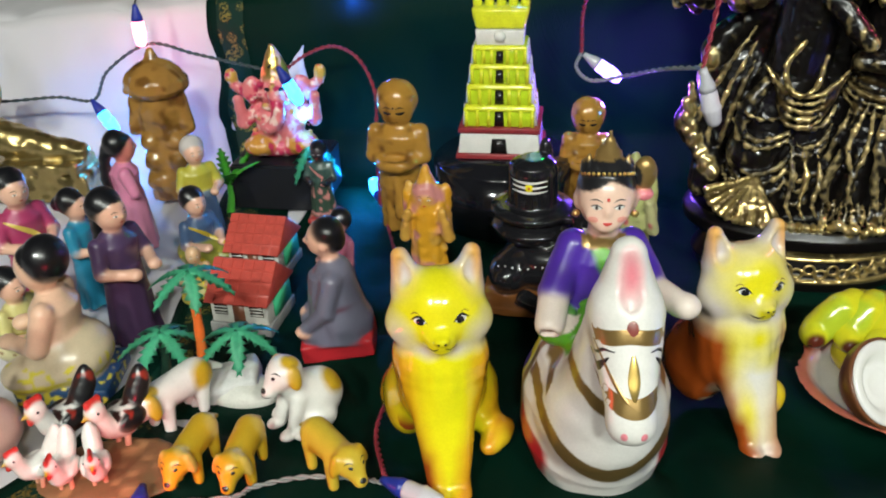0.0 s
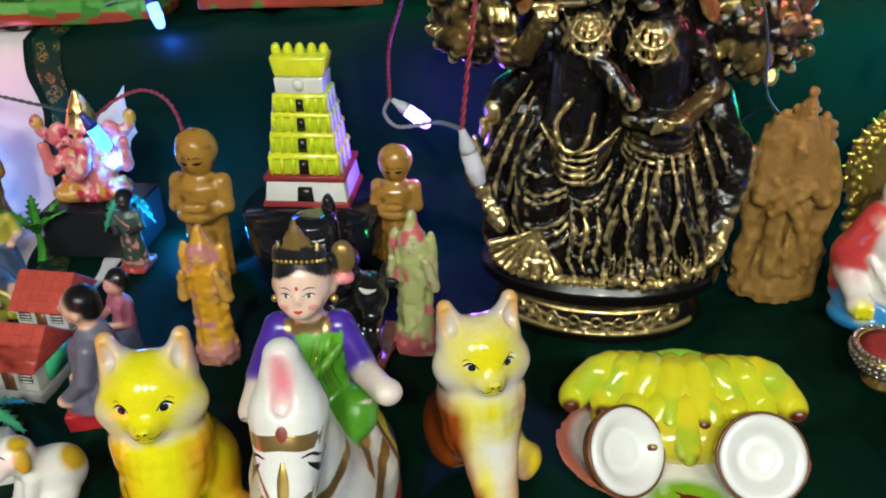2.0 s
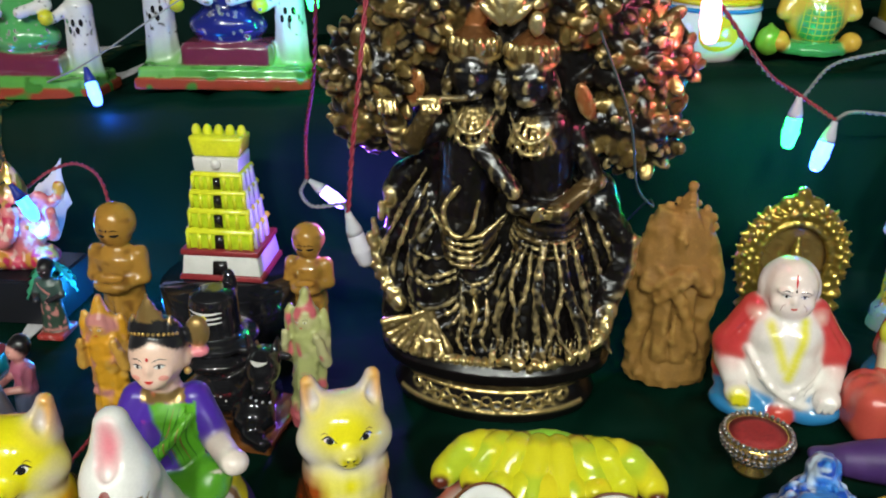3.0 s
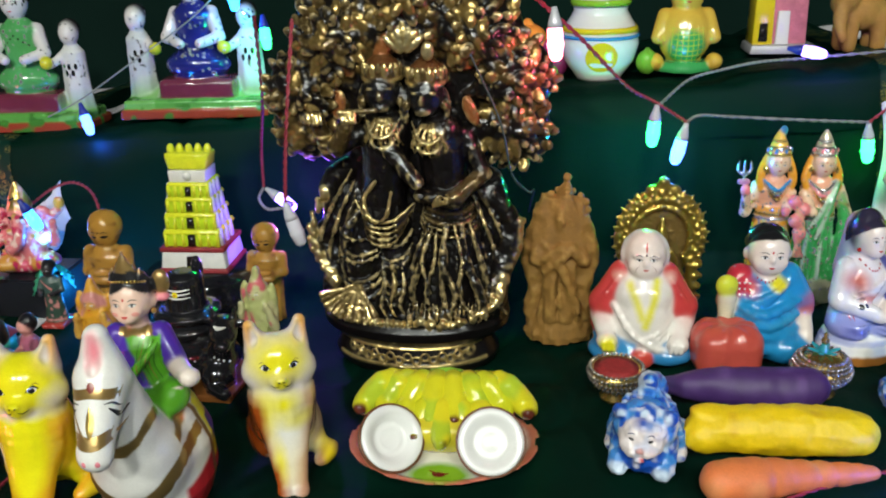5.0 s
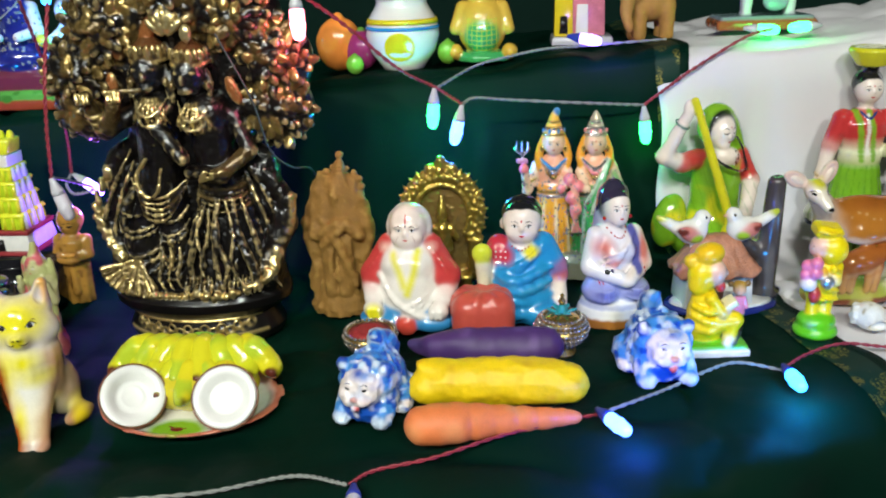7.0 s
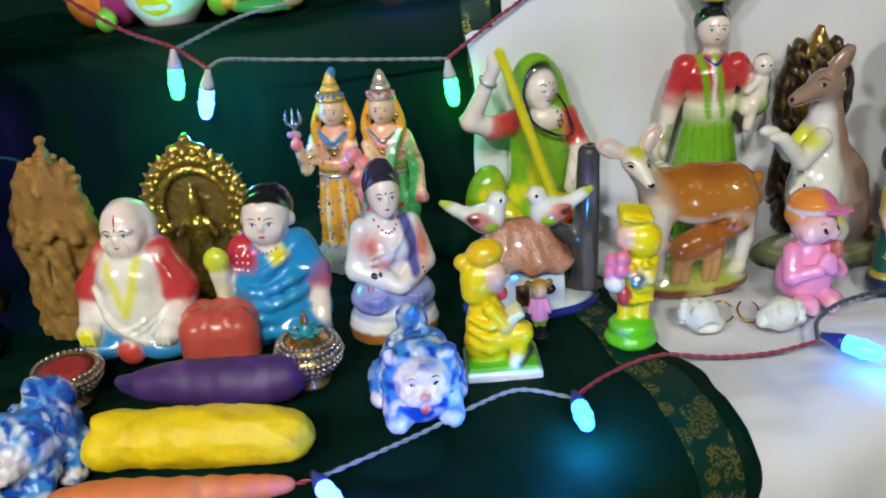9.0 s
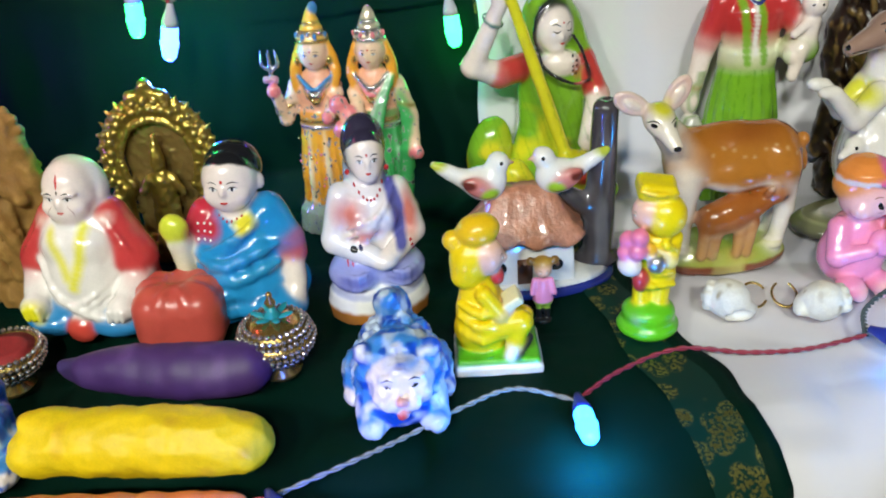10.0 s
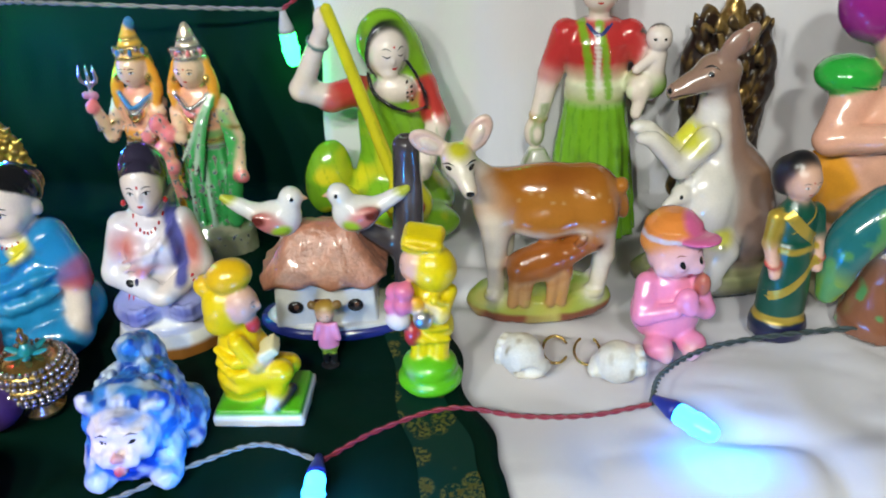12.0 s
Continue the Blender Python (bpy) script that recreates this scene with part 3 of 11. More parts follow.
# ---- seated foxes ----
def fox(x, y, rz, body, chest, patches, size, label):
    c = Clay(0.0014, soft=0.004)
    rust, grey, amber = (0.36, 0.07, 0.010), (0.58, 0.52, 0.55), (0.72, 0.27, 0.015)
    c.limb((0, -0.008, 0.084), (0, 0.020, 0.034), 0.0265, 0.0330, body, 0.010)
    c.ball((0, -0.012, 0.078), (0.0305, 0.0235, 0.0280), body, 0.010)
    c.ball((0, -0.012, 0.050), (0.0270, 0.0210, 0.0270), body, 0.012)
    c.ball((0, -0.022, 0.062), (0.0205, 0.0170, 0.0260), body, 0.008)
    c.limb((0, -0.026, 0.056), (0, -0.052, 0.016), 0.0150, 0.0075, body, 0.010)
    for s in (-1, 1):
        c.limb((s * 0.010, -0.024, 0.058), (s * 0.0062, -0.054, 0.011), 0.0125, 0.0076, body, 0.005)
        c.ball((s * 0.0068, -0.060, 0.006), (0.0076, 0.0100, 0.006), chest, 0.004)
        c.ball((s * 0.0240 - (0.004 if s > 0 else -0.006) * patches, 0.014, 0.027), (0.0160, 0.0260, 0.0260), body, 0.010)
        c.limb((s * 0.0175, -0.004, 0.127), (s * 0.0220, -0.003, 0.1475), 0.0118, 0.0058, grey, 0.005)
        c.ball((s * 0.0190, -0.012, 0.1070), (0.0140, 0.0140, 0.0130), body, 0.006)
        c.limb((s * 0.0178, -0.0135, 0.132), (s * 0.0218, -0.0100, 0.1460), 0.0068, 0.0034, (0.84, 0.62, 0.10), 0.002, cut=True)
        c.ball((s * 0.0150, -0.014, 0.105), (0.0150, 0.0150, 0.0140), body, 0.008)
        for k in range(4):
            c.rope([(s * (0.004 + 0.0055 * k), -0.030 + 0.003 * k, 0.096), (s * (0.005 + 0.006 * k), -0.036 + 0.004 * k, 0.076), (s * (0.005 + 0.005 * k), -0.037 + 0.005 * k, 0.056)], [0.001, 0.0026, 0.001], body, 0.005, 6)
    c.limb((0.022, 0.012, 0.018), (0.036, -0.008, 0.010), 0.0120, 0.0085, body, 0.006)
    c.ball((0.036, -0.012, 0.0085), (0.009, 0.019, 0.0085), body, 0.006, (0, 0, -34))
    c.ball((0, -0.010, 0.116), (0.0270, 0.0245, 0.0240), body, 0.008)
    c.limb((0, -0.022, 0.1085), (0, -0.0335, 0.1060), 0.0135, 0.0095, body, 0.007)
    c.ball((0, -0.0425, 0.1095), (0.0046, 0.0030, 0.0028), body, 0.002)
    c.limb((-0.008, -0.0425, 0.1015), (0.008, -0.0425, 0.1015), 0.0010, 0.0012, body, 0.0008, cut=True)
    if not patches:
        c.rope([(-0.010, 0.045, 0.020), (-0.026, 0.038, 0.022), (-0.033, 0.020, 0.024)], [0.011, 0.012, 0.008], rust, 0.006)
    side = 0.92 if not patches else 0.75
    c.coat(lambda p: side * np.clip((np.abs(p[:, 0]) - 0.0165 + 0.5 * (p[:, 1] + 0.018) * -1 - 0.004) / 0.012, 0, 1) * np.clip((0.100 - p[:, 2]) / 0.014, 0, 1), amber if not patches else (0.50, 0.15, 0.02))
    c.spot((0, 0.052, 0.050), (0.075, 0.060, 0.10), rust, 0.55, 0.95)
    c.spot((0, 0.008, 0.136), (0.018, 0.018, 0.013), amber, 0.8, 0.7)
    c.spot((0, -0.03, 0.066), (0.022, 0.04, 0.050), chest, 0.6, 0.9)
    for s in (-1, 1):
        c.spot((s * 0.024, -0.018, 0.104), (0.016, 0.024, 0.018), grey, 0.8, 0.95)
        c.spot((s * 0.0235, -0.002, 0.151), (0.008, 0.02, 0.010), (0.80, 0.40, 0.02), 0.8, 0.8)
        c.spot((s * 0.010, -0.030, 0.097), (0.012, 0.02, 0.008), grey, 0.8, 0.8)
        c.spot((s * 0.037, -0.014, 0.008), (0.011, 0.020, 0.012), (0.80, 0.55, 0.02), 0.4)
        c.spot((s * 0.0255, -0.004, 0.142), (0.006, 0.02, 0.018), amber, 0.8, 0.6)
    c.spot((0, -0.042, 0.106), (0.010, 0.02, 0.008), chest if not patches else YELLOW, 0.5)
    c.spot((0, -0.030, 0.124), (0.015, 0.02, 0.014), YELLOW, 0.7, 0.9)
    if patches:
        c.spot((-0.016, -0.03, 0.072), (0.014, 0.03, 0.036), YELLOW, 0.9, 0.9)
        c.spot((0.008, -0.03, 0.066), (0.024, 0.03, 0.012), YELLOW, 0.8, 0.9)
        c.spot((-0.008, -0.045, 0.030), (0.009, 0.03, 0.026), YELLOW, 0.8, 0.9)
        c.spot((0.0, -0.024, 0.120), (0.034, 0.030, 0.026), YELLOW, 0.6)
        c.spot((0.0, -0.03, 0.082), (0.022, 0.03, 0.018), YELLOW, 0.7)
        c.coat(lambda p: np.clip((-p[:, 0] - 0.014) / 0.008, 0, 1) * np.clip((0.088 - p[:, 2]) / 0.012, 0, 1), rust)
        c.spot((0.036, 0.000, 0.016), (0.016, 0.03, 0.018), YELLOW, 0.8, 0.8)
    c.coat(lambda p: np.clip((-p[:, 0] - 0.006) / 0.006, 0, 1) * np.clip((0.034 - p[:, 2]) / 0.012, 0, 1) * (p[:, 1] < -0.010), rust)
    for s in (-1, 1):
        c.dab(s * 0.0125, 0.1180, 0.0034, 0.0022, WHITE, lift=0.0003)
        c.dab(s * 0.0123, 0.1178, 0.0026, 0.0022, BLACK, lift=0.0006)
        c.stroke([(s * 0.0078, 0.1172), (s * 0.0125, 0.1210), (s * 0.0175, 0.1182)], 0.0015, BLACK, lift=0.0006)
        c.stroke([(s * 0.0125, 0.1225), (s * 0.0150, 0.1230), (s * 0.0175, 0.1212)], 0.0006, (0.2, 0.1, 0.03), lift=0.0005)
        c.stroke([(s * 0.0020, 0.1050), (s * 0.0055, 0.1024), (s * 0.0095, 0.1036)], 0.0012, BLACK, lift=0.0005)
        c.dab(s * 0.0020, 0.1092, 0.0009, 0.0008, BLACK, lift=0.0005)
    return c.thing("fox_figurine", GLAZE, x, y, 0, rz, label, "figurine", "seated foxes", size=size)


fox(-0.074, 0.411, 12, (0.82, 0.74, 0.010), (0.82, 0.76, 0.010), False, 0.90, "seated fox figurine, bright yellow and rust glazed ceramic")
fox(0.100, 0.472, 20, (0.80, 0.70, 0.48), WHITE, True, 0.88, "seated fox figurine, cream and yellow glazed ceramic")


# ---- rider on a white horse ----
def horse_rider(x, y, rz):
    c = Clay(0.0014, soft=0.0012)
    FAIR = (0.82, 0.56, 0.44)
    c.robe((0, 0.01, 0), [(0, 0.038), (0.02, 0.044), (0.050, 0.043), (0.075, 0.033), (0.090, 0.018)], WHITE, 0.008, deep=1.3)
    c.ball((0, -0.030, 0.058), (0.034, 0.030, 0.034), WHITE, 0.012)
    c.limb((0, -0.034, 0.075), (0, -0.058, 0.142), 0.027, 0.0165, WHITE, 0.01)
    c.limb((0, -0.066, 0.146), (0, -0.092, 0.113), 0.0180, 0.0115, WHITE, 0.006)
    c.ball((0, -0.097, 0.107), (0.0115, 0.0095, 0.0105), WHITE, 0.004)
    c.limb((0, -0.062, 0.156), (0, -0.062, 0.176), 0.0150, 0.0085, WHITE, 0.004)
    c.ball((0, -0.0745, 0.168), (0.0050, 0.0045, 0.014), PINK, 0.003, (-14, 0, 0), cut=True)
    c.spot((0, -0.074, 0.172), (0.0085, 0.012, 0.018), PINK, 0.6)
    horse = len(c.lumps)
    # rider
    c.robe((0, 0.014, 0.088), [(0, 0.024), (0.02, 0.020), (0.045, 0.019), (0.058, 0.010)], PURPLE, 0.004, deep=0.8)
    c.ball((-0.024, 0.002, 0.096), (0.013, 0.014, 0.012), GREEN, 0.003)
    c.ball((0.006, -0.004, 0.090), (0.028, 0.020, 0.011), GREEN, 0.004)
    for k in range(5):
        c.rope([(0.018 - 0.003 * k, -0.004, 0.140 - 0.004 * k), (0.004 - 0.004 * k, -0.009, 0.124 - 0.005 * k), (-0.012 - 0.001 * k, -0.003, 0.112 - 0.005 * k)], [0.0016, 0.0028, 0.0018], GREEN, 0.0015, 7)
    c.ball((0.022, 0.002, 0.094), (0.013, 0.014, 0.012), GREEN, 0.003)
    c.limb((-0.016, 0.014, 0.140), (-0.026, 0.004, 0.116), 0.0090, 0.0095, PURPLE, 0.003)
    c.limb((-0.027, 0.000, 0.112), (-0.030, -0.012, 0.105), 0.0088, 0.0082, PALE, 0.0004)
    c.limb((-0.031, -0.015, 0.103), (-0.031, -0.021, 0.100), 0.0050, 0.0050, (0.55, 0.48, 0.35), 0.001, cut=True)
    c.limb((0.016, 0.014, 0.140), (0.027, 0.006, 0.119), 0.0090, 0.0085, PURPLE, 0.003)
    c.limb((0.028, 0.004, 0.118), (0.039, -0.012, 0.116), 0.0075, 0.007, PALE, 0.0008)
    c.ball((0.042, -0.015, 0.117), (0.0078, 0.0078, 0.0072), PALE, 0.002)
    c.limb((0, 0.014, 0.146), (0, 0.013, 0.158), 0.009, 0.008, FAIR, 0.002)
    mid = np.array((0.0, 0.010, 0.0))
    spin = turn3((0, 0, -4))

    def at(px, py, pz):
        """A place on the head, which looks a little aside."""
        return mid + spin @ (np.array((px, py, pz)) - mid)
    c.ball(at(0, 0.010, 0.1705), (0.0150, 0.0150, 0.0178), FAIR, 0.003)
    c.ball(at(0, 0.000, 0.1605), (0.0078, 0.0062, 0.0055), FAIR, 0.004)
    c.ball(at(0, -0.0048, 0.1685), (0.0017, 0.0021, 0.0032), FAIR, 0.002)
    c.ball(at(0, -0.0046, 0.1620), (0.0030, 0.0015, 0.0013), FAIR, 0.001)
    for s in (-1, 1):
        c.ball(at(s * 0.0145, 0.013, 0.1675), (0.0028, 0.0042, 0.0058), FAIR, 0.002)
        c.ball(at(s * 0.0066, -0.0008, 0.1650), (0.0046, 0.0033, 0.0042), FAIR, 0.003)
        c.bead(at(s * 0.0155, 0.010, 0.1605), 0.0022, GOLD)
    c.ball(at(0, 0.0140, 0.1745), (0.0156, 0.0150, 0.0162), BLACK, 0.001)
    c.coat(lambda p: np.clip((p[:, 2] - 0.1835 + 0.55 * np.abs(p[:, 0] - 0.0005)) / 0.0008, 0, 1) * (p[:, 2] > 0.172) * (((p - np.array((0, 0.010, 0.176))) ** 2).sum(-1) < 0.019 ** 2), BLACK)
    for k in range(-6, 7):
        a = k * 0.20
        tall = 0.0040 + 0.0165 * max(0.0, 1 - abs(k) / 6) ** 1.4
        low = np.array(at(0.0138 * math.sin(a), 0.0135 - 0.0105 * math.cos(a), 0.1835 + 0.0035 * math.cos(a)))
        tip = np.array(at(0.0138 * math.sin(a) * (1 - 0.3 * (abs(k) < 4)), 0.0150 - 0.0085 * math.cos(a), 0.1845 + 0.0035 * math.cos(a) + tall))
        c.limb(low, tip, 0.0017, 0.0011, DULL_GOLD, 0.0007)
        c.bead(low + (0, -0.0016, 0), 0.0011, GOLD)
    c.ball(at(0.0200, 0.0190, 0.1800), (0.0068, 0.0050, 0.0095), DULL_GOLD, 0.002)
    c.ball(at(0.0200, 0.0180, 0.1685), (0.0058, 0.0046, 0.0036), (0.70, 0.20, 0.24), 0.001)
    for q, d in (((-0.0285, -0.004, 0.1095), (-0.2, -0.84, -0.5)), ((0.0325, -0.002, 0.1175), (0.55, -0.80, 0.0))):
        q, d = np.array(q), np.array(d)
        c.coat(lambda p, q=q, d=d: np.clip(((p - q) @ d + 0.001) / 0.0012, 0, 1) * (((p - q) ** 2).sum(-1) < 0.0165 ** 2) * (p[:, 2] > 0.098), PALE)
    c.coat(lambda p: np.clip((0.040 + 0.3 * p[:, 1] - p[:, 2]) / 0.004, 0, 1) * np.clip((np.abs(p[:, 0]) - 0.030) / 0.004, 0, 1), (0.55, 0.025, 0.035))
    c.coat(lambda p: np.clip((p[:, 1] - 0.012) / 0.004, 0, 1) * (p[:, 2] < 0.078) * (p[:, 2] > 0.028), YELLOW)
    c.coat(lambda p: np.clip((p[:, 1] - 0.018) / 0.003, 0, 1) * (np.abs(p[:, 2] - 0.052) < 0.010), PURPLE)
    c.coat(lambda p: np.clip(0.004 - np.abs(p[:, 1] - 0.010), 0, 0.002) / 0.002 * (p[:, 2] < 0.080) * (p[:, 2] > 0.006), DULL_GOLD)
    c.coat(lambda p: np.clip(0.005 - np.abs(p[:, 2] - 0.082 - 0.25 * p[:, 1]), 0, 0.002) / 0.002 * (p[:, 1] > -0.03) * (np.abs(p[:, 0]) > 0.015), DULL_GOLD)
    c.coat(lambda p: np.clip((p[:, 0] + 0.4 * (p[:, 2] - 0.12)) / 0.003, 0, 1) * (p[:, 2] > 0.088) * (p[:, 2] < 0.142) * (p[:, 0] < 0.019) * (p[:, 1] < 0.02) * (p[:, 1] > -0.012), GREEN)
    c.coat(lambda p: np.clip(0.0035 - np.abs(p[:, 2] - 0.145), 0, 0.001) / 0.001 * (p[:, 1] < 0.012) * (p[:, 1] > -0.02) * (np.abs(p[:, 0]) < 0.012), DULL_GOLD)
    for mid_z, bend, half, back in ((0.034, 22, 0.0080, 0.006), (0.086, 40, 0.0056, -0.034)):
        c.coat(lambda p, q=(mid_z, bend, half, back): np.clip(q[2] - np.abs(p[:, 2] - q[0] - q[1] * p[:, 0] ** 2), 0, 0.001) / 0.001 * (p[:, 1] < q[3]), DULL_GOLD)
    # bands and bridle
    c.focus = (0, horse)
    c.stroke([(-0.016, 0.143), (0, 0.147), (0.016, 0.143)], 0.006, DULL_GOLD, lift=0.0006, taper=False)
    c.stroke([(-0.013, 0.121), (0, 0.119), (0.013, 0.121)], 0.008, DULL_GOLD, lift=0.0006, taper=False)
    c.stroke([(0, 0.122), (0, 0.130), (0, 0.140)], 0.0055, GOLD, lift=0.0012)
    c.dab(0, 0.1495, 0.0028, 0.0040, (0.25, 0.05, 0.04), lift=0.0006)
    for s in (-1, 1):
        c.stroke([(s * 0.0105, 0.137), (s * 0.0135, 0.132), (s * 0.0150, 0.126)], 0.0016, BLACK, lift=0.0008)
        c.stroke([(s * 0.0080, 0.140), (s * 0.0125, 0.139), (s * 0.0155, 0.134)], 0.0011, BLACK, lift=0.0008)
        c.dab(s * 0.0045, 0.1065, 0.0016, 0.0022, PINK, lift=0.0006)
    c.stroke([(-0.016, 0.140), (-0.003, 0.121), (0.012, 0.118)], 0.002, DULL_GOLD, lift=0.0008)
    c.focus = (horse, len(c.lumps))
    face(c, 0, 0.1705, 0.0138, az=-4, mid=(0, 0.010, 0), bindi=RED)
    for s in (-1, 1):
        c.dab(s * 0.0074, 0.1640, 0.0026, 0.0018, (0.80, 0.34, 0.28), az=-4, mid=(0, 0.010, 0), lift=0.0002)
    for i in range(5):
        c.stroke([(0.004 + i * 0.003, 0.140), (0.000 + i * 0.003, 0.122), (0.004 + i * 0.003, 0.106)], 0.0009, DULL_GOLD if i % 2 else (0.03, 0.16, 0.01), lift=0.0005)
    c.thing("horse_rider_figurine", ENAMEL, x, y, 0, rz, "rider in purple and green on a white horse, painted figurine", "figurine", size=0.98)


horse_rider(0.018, 0.402, 7)


# ---- temple tower on a dark box ----
def prism(bm, cx, cy, z0, z1, a0, b0, a1, b1):
    """A tapered block: half sizes a (x) and b (y) below and above."""
    v = [bm.verts.new((cx + sx * a, cy + sy * b, z)) for z, a, b in ((z0, a0, b0), (z1, a1, b1)) for sx, sy in ((-1, -1), (1, -1), (1, 1), (-1, 1))]
    for f in ((3, 2, 1, 0), (4, 5, 6, 7), (0, 1, 5, 4), (1, 2, 6, 5), (2, 3, 7, 6), (3, 0, 4, 7)):
        bm.faces.new([v[i] for i in f])


def softened(ob, width=0.001, segments=2):
    b = ob.modifiers.new("bevel", "BEVEL")
    b.width, b.segments, b.limit_method = width, segments, "ANGLE"
    return ob


LIME = plain("lime_glaze", (0.48, 0.62, 0.02), 0.2, amount=0.25, scale=120.0, coat=0.5)
LEMON = plain("lemon_glaze", (0.72, 0.74, 0.03), 0.2, amount=0.2, scale=120.0, coat=0.5)
CREAM = plain("white_glaze", (0.74, 0.72, 0.68), 0.2, amount=0.12, scale=80.0, coat=0.5)
MAROON = plain("maroon_paint", (0.28, 0.03, 0.035), 0.3, amount=0.25, scale=90.0)
DARK = plain("dark_glaze", (0.012, 0.010, 0.010), 0.25, amount=0.2)
BLACK_GLOSS = plain("black_lacquer", (0.010, 0.010, 0.013), 0.12, amount=0.2, coat=0.6)
WOOD = plain("stained_wood", (0.16, 0.06, 0.03), 0.4, amount=0.4, scale=70.0)


def temple_tower(x, y, z):
    root = new("temple_tower")
    root.location = (x, y, z)

    def block(name, mat, *q, parent=root, w=0.0008):
        bm = bmesh.new()
        prism(bm, *q)
        return softened(part(name, bm, mat, parent), w)
    block("plinth", MAROON, 0, 0, 0, 0.005, 0.0395, 0.033, 0.0385, 0.032)
    base = block("base", CREAM, 0, 0, 0.005, 0.024, 0.037, 0.031, 0.0345, 0.029)
    bm = bmesh.new()
    prism(bm, 0.0, -0.0305, 0.006, 0.019, 0.0075, 0.002, 0.006, 0.002)
    part("doorway", bm, DARK, base, "dark doorway")
    block("cornice", MAROON, 0, 0, 0.024, 0.029, 0.0365, 0.031, 0.0365, 0.031)
    z0, a, b = 0.029, 0.031, 0.026
    for k in range(4):
        h = 0.0195 - k * 0.0012
        t = block("tier", LIME, 0, 0, z0, z0 + h * 0.74, a, b, a * 0.95, b * 0.95)
        block("ledge", LEMON, 0, 0, z0 + h * 0.74, z0 + h, a * 1.05, b * 1.06, a * 0.98, b * 0.98, parent=t, w=0.0014)
        bm = bmesh.new()
        prism(bm, 0, -b - 0.0002, z0 + 0.001, z0 + h * 0.7, 0.0042 - k * 0.0003, 0.0012, 0.0036 - k * 0.0003, 0.0018)
        part("niche", bm, DARK, t, "dark niche opening")
        for s in (-1, 1):
            bm = bmesh.new()
            for px in (0.30, 0.62, 0.95):
                prism(bm, s * a * px, -b * 0.97, z0, z0 + h * 0.78, 0.0016, 0.0022, 0.0014, 0.0022)
            part("pilaster", bm, LEMON, t)
            bm = bmesh.new()
            for py in (-0.7, -0.1, 0.5):
                prism(bm, s * a * 0.98, b * py, z0, z0 + h * 0.95, 0.003, 0.004, 0.0015, 0.003)
            part("side_figure", bm, CREAM, t)
        z0, a, b = z0 + h, a * 0.905, b * 0.89
    block("neck", CREAM, 0, 0, z0, z0 + 0.013, a * 0.98, b, a * 1.02, b)
    bm = bmesh.new()
    bmesh.ops.create_cone(bm, cap_ends=True, segments=16, radius1=0.0055, radius2=0.004, depth=0.004, matrix=Matrix.Translation((0, -b - 0.001, z0 + 0.0075)) @ Matrix.Rotation(math.pi / 2, 4, "X"))
    part("medallion", bm, CREAM, root)
    roof = block("crown", LEMON, 0, 0, z0 + 0.013, z0 + 0.031, a * 1.02, b * 0.9, a * 1.22, b * 0.8, w=0.003)
    for i in range(5):
        bm = bmesh.new()
        bmesh.ops.create_uvsphere(bm, u_segments=12, v_segments=8, radius=1)
        for q in bm.verts:
            q.co = (q.co.x * 0.0042 + (i - 2) * a * 0.5, q.co.y * 0.0042, q.co.z * 0.0065 + z0 + 0.033)
        part("finial", bm, LEMON, roof)
    tagged(root, "small temple tower model, lime green tiers on a white base", "temple model")


temple_tower(-0.068, 0.753, 0.046)
bm = bmesh.new()
bmesh.ops.create_cone(bm, cap_ends=True, segments=64, radius1=0.062, radius2=0.0635, depth=0.0625)
bmesh.ops.bevel(bm, geom=[e for e in bm.edges if abs(e.verts[0].co.z - e.verts[1].co.z) < 1e-5], offset=0.003, segments=3, affect="EDGES")
ob = part("round_tin", bm, BLACK_GLOSS)
ob.location = (-0.066, 0.738, 0.0140)
tagged(ob, "round glossy black tin under the temple tower model", "tin")


